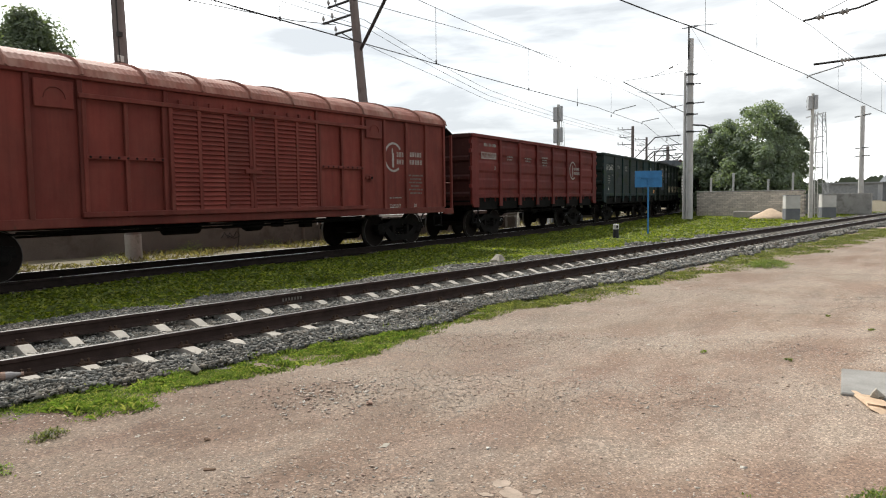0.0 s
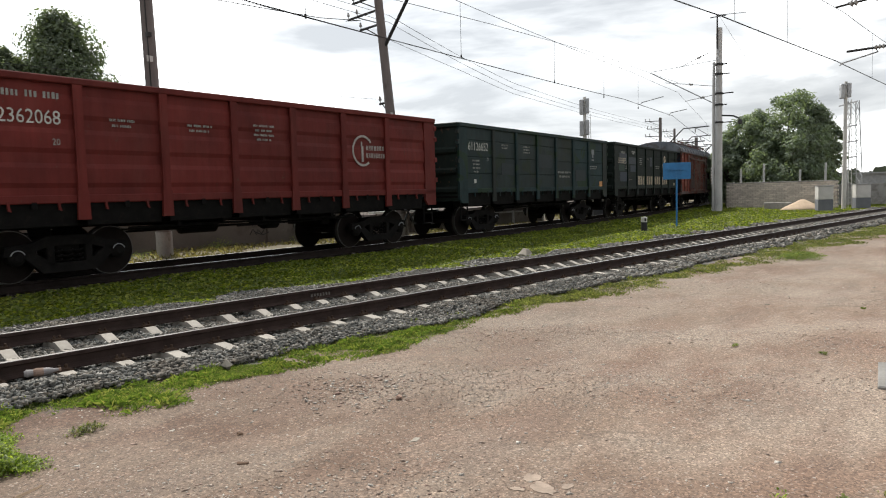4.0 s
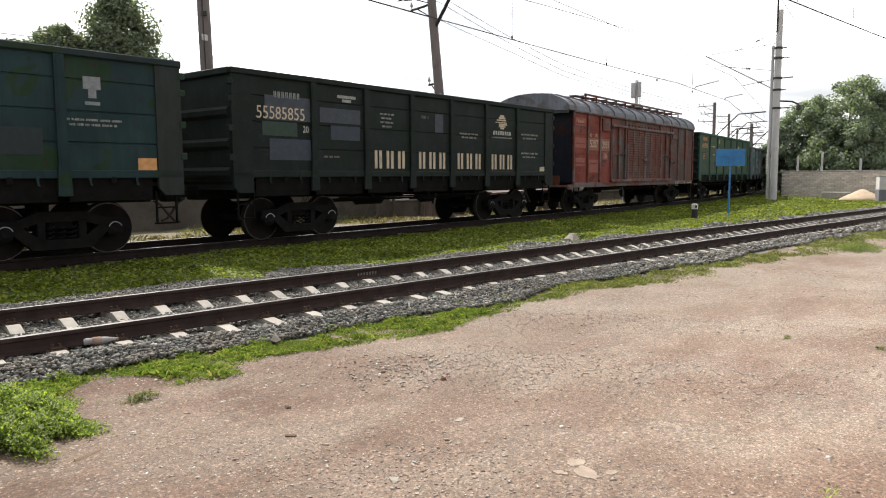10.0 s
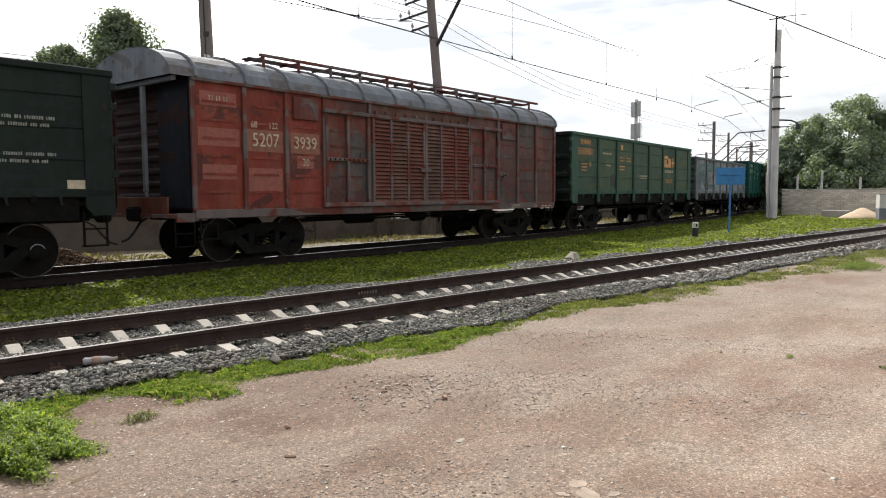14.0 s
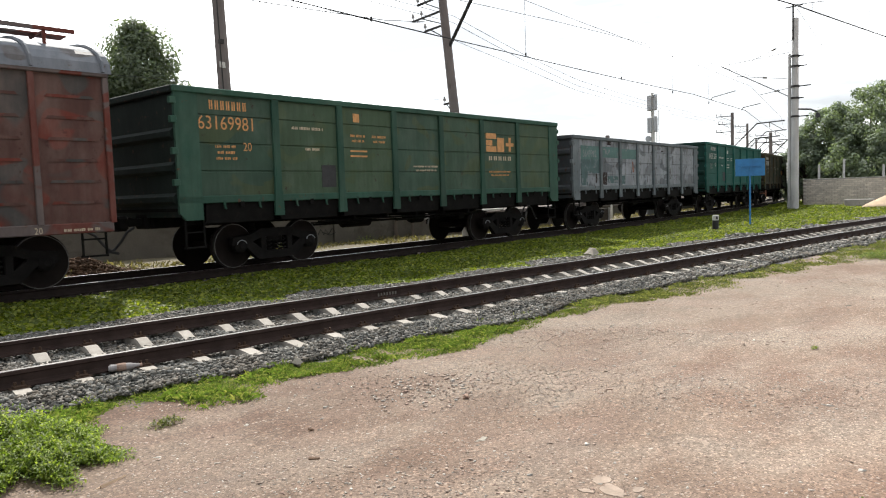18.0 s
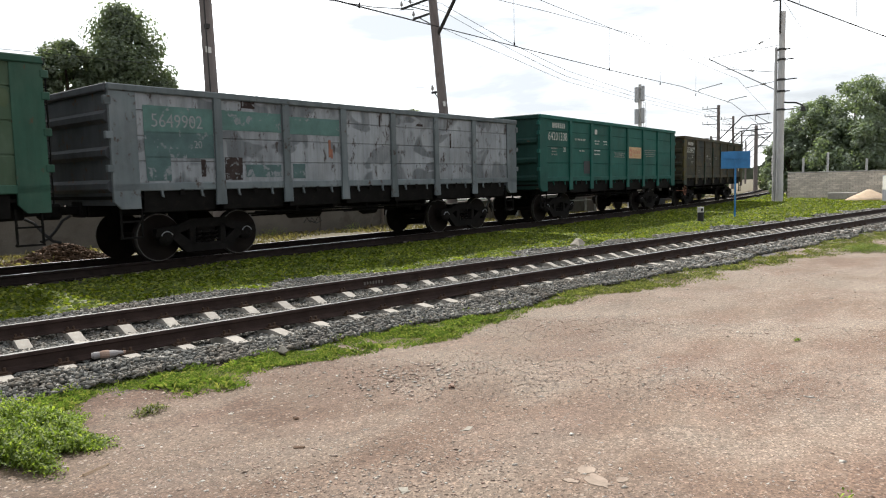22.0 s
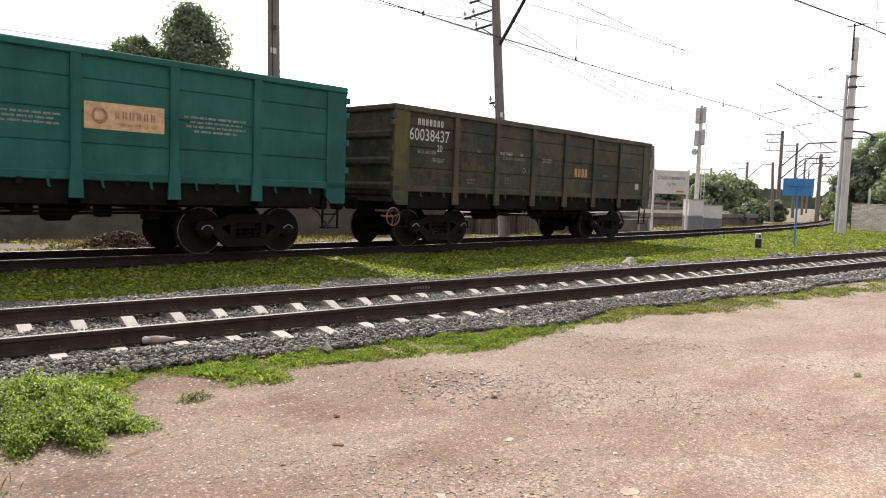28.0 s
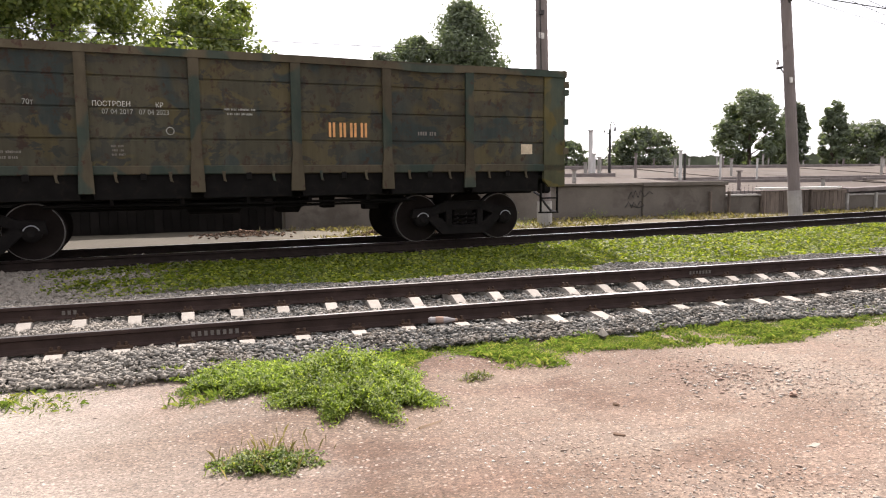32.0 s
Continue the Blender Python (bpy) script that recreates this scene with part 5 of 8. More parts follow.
    bx0 = bays[1] + 0.2
    boss = part("side_lock", Shape().box(bx0 - 0.13, -w - 0.03, 1.9, bx0 + 0.13, -w - 0.005, 2.1, 0.006).tube((bx0 + 0.04, -w - 0.13, 2.0), (bx0 + 0.04, -w - 0.02, 2.0), 0.07, n=8).box(bx0 - 0.15, -w - 0.09, 1.97, bx0 + 0.02, -w - 0.04, 2.03, 0.006), trim, root)
    part("bolt", Shape().tube((bx0 + 0.04, -w - 0.15, 2.0), (bx0 + 0.04, -w - 0.125, 2.0), 0.035, n=6), M["wagon_dark"], boss)
    for e in (-1, 1):
        x0, x1 = sorted((e * (dw + 0.07), e * (bays[1] - 0.05)))
        brace = part("bracing", Shape().box(x0, -w - 0.085, 2.22, x1, -w - 0.02, 2.30, 0.01), trim, root)
        for x in np.linspace(x0 + 0.08, x1 - 0.08, 9):
            piece("bolt", BOLT, brace, (float(x), -w - 0.088, 2.26))
        for x in (x0, (x0 + x1) / 2, x1):
            part("bracing", Shape().box(x - 0.04, -w - 0.08, low, x + 0.04, -w - 0.02, eaves - 0.3, 0.008), trim, root)
        hx = e * (bays[1] + bays[2]) / 2
        hatch = part("vent_hatch", Shape().box(hx - 0.36, -w - 0.06, eaves - 0.62, hx + 0.36, -w - 0.01, eaves - 0.12, 0.015), trim, root)
        arc = [(hx + 0.2 * math.cos(a), -w - 0.065, eaves - 0.45 + 0.2 * math.sin(a)) for a in np.linspace(0, math.pi, 9)]
        part("vent_rim", Shape().path(arc, 0.012, 5), trim, hatch)
    n = 14
    arc = [(math.cos(a) * (w + 0.1), eaves + (crown - eaves) * math.sin(a) ** 0.9) for a in np.linspace(0, math.pi, n)]
    rf = Shape()
    x_lo, x_hi = -half - 0.1 - (porch_len if porch < 0 and gable else 0), half + 0.1 + (porch_len if porch > 0 and gable else 0)
    rows = np.linspace(x_lo, x_hi, int((x_hi - x_lo) * 18) if ripple else 2)
    v = [(x, y, z + ripple * (k % 2)) for k, x in enumerate(rows) for y, z in arc]
    last = (len(rows) - 1) * n
    rf.add(v, [(k * n + i, k * n + i + 1, k * n + n + i + 1, k * n + n + i) for k in range(len(rows) - 1) for i in range(n - 1)])
    rf.add([v[i] for i in range(n)], [tuple(range(n))])
    rf.add([v[last + i] for i in range(n)], [tuple(range(n - 1, -1, -1))])
    roof = part("roof", rf, roof_paint, root, smooth=False)
    for k in range(13):
        x = -half + 0.05 + k * (2 * half - 0.1) / 12
        rb = Shape().path([(x, y * 1.005, z + 0.02) for y, z in arc], 0.035, 5)
        part("roof_rib", rb, roof_paint, roof)
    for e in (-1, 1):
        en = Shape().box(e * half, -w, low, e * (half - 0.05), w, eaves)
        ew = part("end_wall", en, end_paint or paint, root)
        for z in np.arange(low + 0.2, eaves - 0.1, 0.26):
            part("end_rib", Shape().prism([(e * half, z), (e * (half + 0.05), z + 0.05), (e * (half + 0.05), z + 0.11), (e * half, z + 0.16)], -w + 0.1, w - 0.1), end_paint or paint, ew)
        if e == porch:
            out = e * (half + porch_len)
            part("platform", Shape().box(e * half, -w + 0.02, 0.98, out, w - 0.02, 1.06, 0.01).box(e * half, -w - 0.03, 0.9, out, -w + 0.04, 1.08, 0.01), trim, root, "brake platform floor")
            if gable:
                # a tin gable over a cross beam, with one stanchion down to the platform and a stirrup step
                part("cross_beam", Shape().box(out - e * 0.10, -w + 0.02, eaves - 0.09, out, w - 0.02, eaves + 0.01, 0.01), gable, root, "pale grey beam under the roof end")
                part("stanchion", Shape().box(out - e * 0.10, -0.36, 1.5, out - e * 0.02, -0.26, eaves - 0.09, 0.01).path([(out - e * 0.06, -0.31, 1.5), (out - e * 0.06, -0.42, 1.05)], 0.035, 6), gable, root)
                part("platform_apron", Shape().box(out - e * 0.06, -w + 0.35, 1.06, out - e * 0.02, w - 0.3, 1.4, 0.01), paint, root, "low sheet along the platform edge")
                part("stirrup_step", Shape().path([(out, -w + 0.05, 0.95), (out, -w + 0.05, 0.42), (out - e * 0.42, -w + 0.05, 0.42), (out - e * 0.42, -w + 0.05, 0.95)], 0.02, 6).path([(out, -w + 0.05, 0.68), (out - e * 0.42, -w + 0.05, 0.68)], 0.018, 6), M["wagon_dark"], root, "bent bar boarding step")
                part("painted_sheet", Shape().box(e * (half + 0.006), -w + 0.06, low + 0.05, e * (half + 0.055), -0.35, eaves - 0.04), P["end_blue"], ew, "dark blue repainted half of the end wall")
            else:
                for y in (-w + 0.03, w - 0.03):
                    part("platform_post", Shape().box(out - e * 0.07, y - 0.04, 1.0, out, y + 0.04, eaves - 0.26, 0.008), trim, root)
                part("canopy", Shape().prism([(e * half, eaves - 0.02), (out + e * 0.03, eaves - 0.27), (out + e * 0.03, eaves - 0.23), (e * half, eaves + 0.05)], -w, w), M["wagon_dark"], root, "dark sloping sheet over the brake platform")
                part("platform_rail", Shape().path([(out - e * 0.03, -w + 0.03, 1.9), (out - e * 0.03, w - 0.03, 1.9)], 0.025, 6), trim, root)
        else:
            part("end_handrail", Shape().path([(e * (half + 0.06), -w + 0.2, 1.2), (e * (half + 0.12), -w + 0.2, 1.4), (e * (half + 0.12), -w + 0.2, 2.2), (e * (half + 0.06), -w + 0.2, 2.4)], 0.02, 6), trim, root)
    if walkway:
        wk = Shape().box(-4.9, -0.62, crown + 0.10, 6.7, -0.30, crown + 0.13).box(-4.9, -1.02, crown + 0.10, 6.7, -0.94, crown + 0.16)
        for x in np.arange(-4.8, 6.8, 1.0):
            wk.box(x - 0.025, -1.0, crown - 0.25, x + 0.025, -0.95, crown + 0.12).box(x - 0.02, -0.98, crown + 0.06, x + 0.02, -0.3, crown + 0.10)
        part("roof_walkway", wk, trim, root)
    part("floor", Shape().box(-half, -w + 0.1, 1.0, half, w - 0.1, 1.1), M["wagon_dark"], root)
    running_gear(root, half, base, arcs=False)
    marks(root, [e for e in entries if e[0] != "t"], -w)
    marks(root, [e for e in entries if e[0] == "t"], -w - (0.013 if ribs else 0.0))
    return root


P = {
    "red": wagon_paint("faded brick red wagon paint", (0.172, 0.036, 0.027), rust_from=0.64, fade=(0.25, 0.085, 0.063), fade_amount=0.3),
    "red_gondola": wagon_paint("brick red wagon paint", (0.135, 0.021, 0.017), rust_from=0.63, fade=(0.19, 0.06, 0.047), fade_amount=0.25),
    "green_dark": wagon_paint("dark sea green wagon paint", (0.015, 0.037, 0.040), alt=(0.022, 0.024, 0.020), rust=(0.03, 0.018, 0.013), rust_from=0.6, fade=(0.055, 0.08, 0.075), fade_amount=0.25, patches=(0.014, 0.036, 0.015), patch_from=0.58),
    "green_black": wagon_paint("blackish green wagon paint", (0.0085, 0.0155, 0.0115), rust=(0.03, 0.018, 0.013), rust_from=0.63, fade=(0.035, 0.045, 0.038), fade_amount=0.25, peel=(0.011, 0.017, 0.017)),
    "brown": wagon_paint("rust brown louvre paint", (0.155, 0.046, 0.028), alt=(0.075, 0.048, 0.036), rust_from=0.57, fade=(0.24, 0.15, 0.11), fade_amount=0.5, patches=(0.15, 0.030, 0.018), patch_from=0.54),
    "brick": wagon_paint("patchy brick red wagon paint", (0.225, 0.042, 0.028), rust=(0.05, 0.022, 0.017), rust_from=0.6, fade=(0.28, 0.14, 0.105), fade_amount=0.35, patches=(0.105, 0.034, 0.027), patch_from=0.58, peel=(0.23, 0.05, 0.03)),
    "drab": wagon_paint("grimy mauve brown wagon paint", (0.095, 0.046, 0.038), rust=(0.05, 0.022, 0.017), rust_from=0.6, fade=(0.2, 0.15, 0.13), fade_amount=0.5, patches=(0.14, 0.034, 0.023), patch_from=0.52, third=(0.065, 0.06, 0.057)),
    "boxcar_dark": wagon_paint("dark red end and door body paint", (0.030, 0.010, 0.0105), rust_from=0.62, fade=(0.05, 0.05, 0.065), fade_amount=0.5),
    # side colours darkened: the shade on the gondola ends is in these paints
    "end_red": wagon_paint("shaded red end paint", (0.048, 0.013, 0.011), rust_from=0.6, fade=(0.07, 0.04, 0.035), fade_amount=0.35),
    "end_green": wagon_paint("shaded green end paint", (0.010, 0.018, 0.015), rust_from=0.6, fade=(0.035, 0.045, 0.04), fade_amount=0.3),
    "end_grey": wagon_paint("shaded grey end paint", (0.075, 0.082, 0.09), rust_from=0.58, fade=(0.13, 0.14, 0.15), fade_amount=0.35),
    "end_teal": wagon_paint("shaded emerald end paint", (0.010, 0.042, 0.034), rust_from=0.62, fade=(0.03, 0.07, 0.06), fade_amount=0.3),
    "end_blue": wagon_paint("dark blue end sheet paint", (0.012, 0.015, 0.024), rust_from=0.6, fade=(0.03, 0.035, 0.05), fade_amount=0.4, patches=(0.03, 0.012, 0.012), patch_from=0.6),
    "brown_trim": wagon_paint("grimy brown trim", (0.125, 0.10, 0.095), rust_from=0.6, fade=(0.24, 0.18, 0.165), fade_amount=0.4, patches=(0.13, 0.036, 0.026), patch_from=0.5),
    "green": wagon_paint("faded grass green wagon paint", (0.050, 0.092, 0.064), rust=(0.045, 0.032, 0.024), rust_from=0.62, fade=(0.15, 0.19, 0.145), fade_amount=0.35, alt=(0.062, 0.092, 0.048), patches=(0.066, 0.092, 0.048), patch_from=0.57),
    "green_post": wagon_paint("darker grass green post paint", (0.030, 0.080, 0.056), rust_from=0.62, fade=(0.16, 0.2, 0.15), fade_amount=0.2),
    "grey": wagon_paint("scratched whitish grey wagon paint", (0.31, 0.335, 0.36), rust=(0.060, 0.050, 0.047), rust_from=0.56, fade=(0.34, 0.35, 0.36), fade_amount=0.45, streak=0.45, third=(0.15, 0.165, 0.18), patches=(0.16, 0.175, 0.19), patch_from=0.57, chips=(1.3, 1.3, 0.55)),
    "grey_post": wagon_paint("grey green post paint", (0.13, 0.155, 0.165), rust=(0.06, 0.045, 0.038), rust_from=0.58, fade=(0.28, 0.29, 0.3), fade_amount=0.3),
    "teal": wagon_paint("clean emerald green wagon paint", (0.014, 0.094, 0.076), rust=(0.05, 0.03, 0.02), rust_from=0.68, fade=(0.06, 0.17, 0.135), fade_amount=0.2, streak=0.18),
    "olive": wagon_paint("camouflage patched olive wagon paint", (0.050, 0.047, 0.030), rust=(0.034, 0.021, 0.015), rust_from=0.545, fade=(0.10, 0.085, 0.055), fade_amount=0.45, streak=0.3, patches=(0.066, 0.055, 0.026), patch_from=0.54, third=(0.026, 0.036, 0.033), peel=(0.030, 0.032, 0.026)),
    "olive_post": wagon_paint("rusty olive post paint", (0.070, 0.058, 0.036), rust=(0.05, 0.027, 0.018), rust_from=0.58, fade=(0.15, 0.13, 0.09), fade_amount=0.3, third=(0.03, 0.045, 0.035)),
    "ochre": wagon_paint("ochre and green corner paint", (0.085, 0.070, 0.022), rust=(0.03, 0.017, 0.011), rust_from=0.6, fade=(0.15, 0.13, 0.07), fade_amount=0.3, third=(0.04, 0.055, 0.042), patches=(0.05, 0.052, 0.028), patch_from=0.55),
    "roof_pink": wagon_paint("sun bleached pinkish roof", (0.26, 0.105, 0.08), rust_from=0.64, fade=(0.55, 0.4, 0.33), fade_amount=0.4),
    "roof_grey": wagon_paint("blue grey tin roof", (0.16, 0.175, 0.20), rust=(0.10, 0.07, 0.055), rust_from=0.6, fade=(0.30, 0.31, 0.33), fade_amount=0.4, patches=(0.11, 0.10, 0.10), patch_from=0.56),
    "red_trim": wagon_paint("brick red trim", (0.155, 0.034, 0.026), rust_from=0.6, fade=(0.26, 0.10, 0.07), fade_amount=0.3),
}


def panel_x(k):
    return -5.95 + 1.7 * (k + 0.5)


def long_x(k):
    """The same for the longer wagon."""
    return -6.35 + 1.814 * (k + 0.5)


def logo_ring(x, z, r, mat):
    """A plain open ring with an upright stroke."""
    return [("r", x, z, r, r * 0.15, 0.62, 5.35, mat), ("b", x - r * 0.05, z - r * 0.75, r * 0.2, r * 1.05, mat), ("b", x - r * 0.12, z + r * 0.3, r * 0.12, r * 0.32, mat)]


def lowered(entries, q):
    """The same marks on a lower side: heights above the floor scaled by q."""
    return [(*e[:k], 1.46 + (e[k] - 1.46) * q, *e[k + 1:]) for e in entries for k in (3 if e[0] == "t" else 2,)]



W0 = boxcar("brick red covered wagon with louvred doors and bleached arched roof", P["red"], P["red_trim"], P["roof_pink"],
            logo_ring(5.40, 2.62, 0.40, "mark_pale") + letter_bars(5.72, 2.64, 0.36, 0.14, 3, "mark_pale") + letter_bars(6.5, 2.66, 0.62, 0.14, 5, "mark_pale") + letter_bars(5.72, 2.42, 0.36, 0.14, 3, "mark_pale") + letter_bars(6.5, 2.43, 0.66, 0.14, 5, "mark_pale") + rows_of_bars(6.5, 2.08, 0.72, 0.062, 6, "mark_faint", 2) + rows_of_bars(5.5, 1.42, 0.6, 0.05, 1, "mark_dim", 3) + [("t", "52695517", 5.45, 1.15, 0.11, "mark_white"), ("t", "20", 6.45, 1.15, 0.11, "mark_white")], crown=4.25, ribs=False, bays=(2.2, 4.0, 4.95, 6.0, 7.0, 8.0), base=6.2, porch=1, porch_len=0.55, ripple=0.012)
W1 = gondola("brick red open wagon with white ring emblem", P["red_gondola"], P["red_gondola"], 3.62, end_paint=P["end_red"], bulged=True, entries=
             rows_of_bars(panel_x(0) + 0.1, 3.22, 1.0, 0.14, 1, "mark_dim", 3) + [("t", "52362068", panel_x(0) - 0.05, 2.78, 0.25, "mark_white"), ("t", "20", panel_x(0) + 0.45, 2.42, 0.12, "mark_dim")] + rows_of_bars(panel_x(1), 2.9, 0.5, 0.06, 2, "mark_dim", 4) + rows_of_bars(panel_x(2), 2.9, 0.6, 0.06, 2, "mark_dim", 5) + rows_of_bars(panel_x(3), 3.0, 0.6, 0.06, 4, "mark_dim", 6)
             + logo_ring(panel_x(5) - 0.1, 2.58, 0.38, "mark_pale") + letter_bars(panel_x(5) + 0.38, 2.6, 0.75, 0.12, 7, "mark_pale") + letter_bars(panel_x(5) + 0.4, 2.4, 0.78, 0.12, 8, "mark_pale"))
W2 = gondola("dark green open wagon with white number 61126652", P["green_dark"], P["green_dark"], 3.62,
             [("t", "61126652", panel_x(0) - 0.12, 2.78, 0.27, "mark_white"), ("t", "20", panel_x(0) + 0.5, 2.45, 0.12, "mark_dim"), ("b", panel_x(0) - 0.35, 1.72, 0.14, 0.12, "mark_white")] + rows_of_bars(panel_x(0) - 0.25, 2.42, 0.5, 0.07, 4, "mark_dim", 8) + rows_of_bars(panel_x(1), 3.0, 0.5, 0.06, 2, "mark_dim", 9) + rows_of_bars(panel_x(2), 3.0, 0.6, 0.06, 3, "mark_dim", 10)
             + rows_of_bars(panel_x(4), 2.1, 1.3, 0.10, 2, "mark_dim", 11) + [("b", panel_x(6) - 0.3, 2.95, 0.30, 0.22, "mark_grey"), ("b", panel_x(6) - 0.3, 2.80, 0.14, 0.16, "mark_grey"), ("b", panel_x(6) - 0.3, 2.68, 0.26, 0.06, "mark_grey"), ("b", panel_x(1) + 0.2, 2.0, 0.9, 0.4, "mark_tar"), ("b", panel_x(3) - 0.1, 2.3, 1.2, 0.5, "mark_tar"), ("b", panel_x(5), 1.8, 1.1, 0.45, "mark_tar"), ("b", panel_x(6) + 0.65, 1.55, 0.36, 0.22, "mark_orange")] + rows_of_bars(panel_x(6) - 0.3, 2.4, 1.0, 0.05, 2, "mark_dim", 12), end_paint=P["end_green"])
W3 = gondola("blackish green open wagon with large cream block lettering", P["green_black"], P["green_black"], 3.65,
             [("b", panel_x(0) + 0.2, 2.64, 1.4, 0.52, "mark_slate"), ("b", panel_x(0) - 0.1, 2.30, 0.95, 0.3, "mark_moss"), ("t", "55585855", panel_x(0) - 0.06, 2.66, 0.28, "mark_cream"), ("b", panel_x(0) + 0.2, 1.78, 1.2, 0.46, "mark_navy"), ("b", panel_x(1), 2.66, 1.3, 0.34, "mark_slate"), ("b", panel_x(1) + 0.15, 2.27, 0.95, 0.33, "mark_navy"), ("b", panel_x(3) + 0.3, 2.6, 0.36, 0.5, "mark_slate"), ("t", "20", panel_x(0) + 0.62, 2.4, 0.15, "mark_white")]
             + rows_of_bars(panel_x(1), 2.85, 0.9, 0.10, 1, "mark_dim", 13) + letter_bars(panel_x(0) + 0.1, 3.12, 0.75, 0.13, 7, "mark_dim") + rows_of_bars(panel_x(0) - 0.1, 2.52, 0.6, 0.05, 3, "mark_dim", 61) + rows_of_bars(panel_x(1) - 0.3, 1.85, 0.5, 0.06, 1, "mark_faint", 62) + rows_of_bars(panel_x(3) - 0.3, 2.95, 0.3, 0.1, 1, "mark_faint", 63) + rows_of_bars(panel_x(2) - 0.1, 2.95, 0.5, 0.06, 4, "mark_dim", 14)
             + letter_bars(panel_x(2), 1.61, 1.3, 0.45, 3, "mark_cream") + letter_bars(panel_x(3), 1.61, 1.3, 0.45, 3, "mark_cream") + letter_bars(panel_x(4), 1.61, 1.3, 0.45, 3, "mark_cream") + letter_bars(panel_x(5), 1.61, 1.3, 0.45, 3, "mark_cream")
             + [("b", panel_x(1) + 0.2, 3.25, 0.6, 0.07, "mark_dim"), ("b", panel_x(1) + 0.2, 3.16, 0.3, 0.07, "mark_dim")] + [("b", panel_x(5) + (0, 0, -0.04, -0.06, 0.05, 0, 0)[k], 3.21 - 0.062 * k, (0.22, 0.36, 0.50, 0.62, 0.44, 0.36, 0.2)[k], (0.056, 0.058, 0.045, 0.03, 0.045, 0.058, 0.056)[k], "mark_cream") for k in range(7)] + letter_bars(panel_x(5), 2.66, 1.0, 0.12, 8, "mark_white") + rows_of_bars(panel_x(5), 2.56, 1.1, 0.05, 1, "mark_dim", 15) + rows_of_bars(panel_x(6) - 0.1, 2.7, 1.0, 0.07, 2, "mark_dim", 16) + rows_of_bars(panel_x(6) - 0.1, 2.1, 1.0, 0.07, 2, "mark_dim", 17) + rows_of_bars(panel_x(4), 2.6, 0.9, 0.06, 2, "mark_dim", 18) + [("b", panel_x(6) + 0.7, 1.5, 0.3, 0.2, "mark_cream")])
W4 = boxcar("patchy brown red covered wagon with roof walkway and number 5207 3939", P["brown"], P["brown_trim"], P["roof_grey"],
            [("b", -6.35, 3.22, 0.85, 0.28, "mark_pale_red"), ("b", -6.35, 2.42, 0.98, 0.36, "mark_pale_red"), ("b", -5.2, 2.35, 0.95, 0.46, "mark_rust"), ("b", -4.1, 2.35, 0.85, 0.46, "mark_rust"), ("b", -4.1, 2.02, 0.5, 0.28, "mark_pale_red"), ("b", -6.35, 1.75, 0.8, 0.3, "mark_pale_red"), ("b", -5.2, 1.5, 0.9, 0.5, "mark_pale_red"), ("t", "5207", -5.2, 2.46, 0.30, "mark_cream"), ("t", "3939", -4.1, 2.46, 0.28, "mark_cream"), ("t", "20", -4.1, 2.08, 0.17, "mark_cream")]
            + letter_bars(-6.35, 3.28, 0.5, 0.14, 3, "mark_cream") + [("t", "68", -5.5, 2.85, 0.14, "mark_cream"), ("t", "122", -5.0, 2.85, 0.14, "mark_cream")], walkway=True, bay_paints=lambda x: P["brick"] if x < -3.7 else P["drab"], door_paint=P["brown"], end_paint=P["boxcar_dark"], porch=-1, porch_len=0.4, gable=P["roof_grey"])
W5 = gondola("faded green open wagon with orange emblem and number", P["green"], P["green_post"], 3.66,
             letter_bars(long_x(0) - 0.22, 3.25, 0.9, 0.18, 7, "mark_orange") + [("t", "63169981", long_x(0) - 0.25, 2.86, 0.28, "mark_orange"), ("t", "20", long_x(0) + 0.2, 2.45, 0.18, "mark_orange"), ("b", long_x(1) + 0.55, 1.68, 0.42, 0.5, "mark_black")] + rows_of_bars(long_x(0) - 0.3, 2.5, 0.5, 0.07, 3, "mark_orange", 19) + rows_of_bars(long_x(1), 2.95, 0.9, 0.08, 1, "mark_cream", 20) + rows_of_bars(long_x(1) + 0.1, 2.5, 0.4, 0.07, 1, "mark_cream", 21)
             + [("b", long_x(2) - 0.35, 3.2, 0.2, 0.2, "mark_orange"), ("b", long_x(2) - 0.3, 2.38, 0.55, 0.04, "mark_orange"), ("b", long_x(2) - 0.3, 2.50, 0.55, 0.04, "mark_orange")] + rows_of_bars(long_x(2) - 0.3, 2.85, 0.5, 0.07, 2, "mark_orange", 22) + rows_of_bars(long_x(2) + 0.4, 2.85, 0.5, 0.07, 2, "mark_orange", 23) + rows_of_bars(long_x(3) + 0.3, 2.15, 1.0, 0.06, 2, "mark_cream", 24)
             + [("b", long_x(5) - 0.42, 3.01, 0.5, 0.16, "mark_orange"), ("b", long_x(5) - 0.42, 2.63, 0.5, 0.16, "mark_orange"), ("b", long_x(5) - 0.52, 2.81, 0.3, 0.16, "mark_orange"), ("b", long_x(5) + 0.05, 2.63, 0.34, 0.42, "mark_orange"), ("b", long_x(5) + 0.52, 2.81, 0.40, 0.10, "mark_orange"), ("b", long_x(5) + 0.52, 2.65, 0.11, 0.42, "mark_orange")]
             + letter_bars(long_x(5), 2.38, 1.2, 0.12, 5, "mark_cream") + rows_of_bars(long_x(5), 2.02, 1.1, 0.06, 2, "mark_orange", 25), half=6.85, end_paint=P["end_green"])
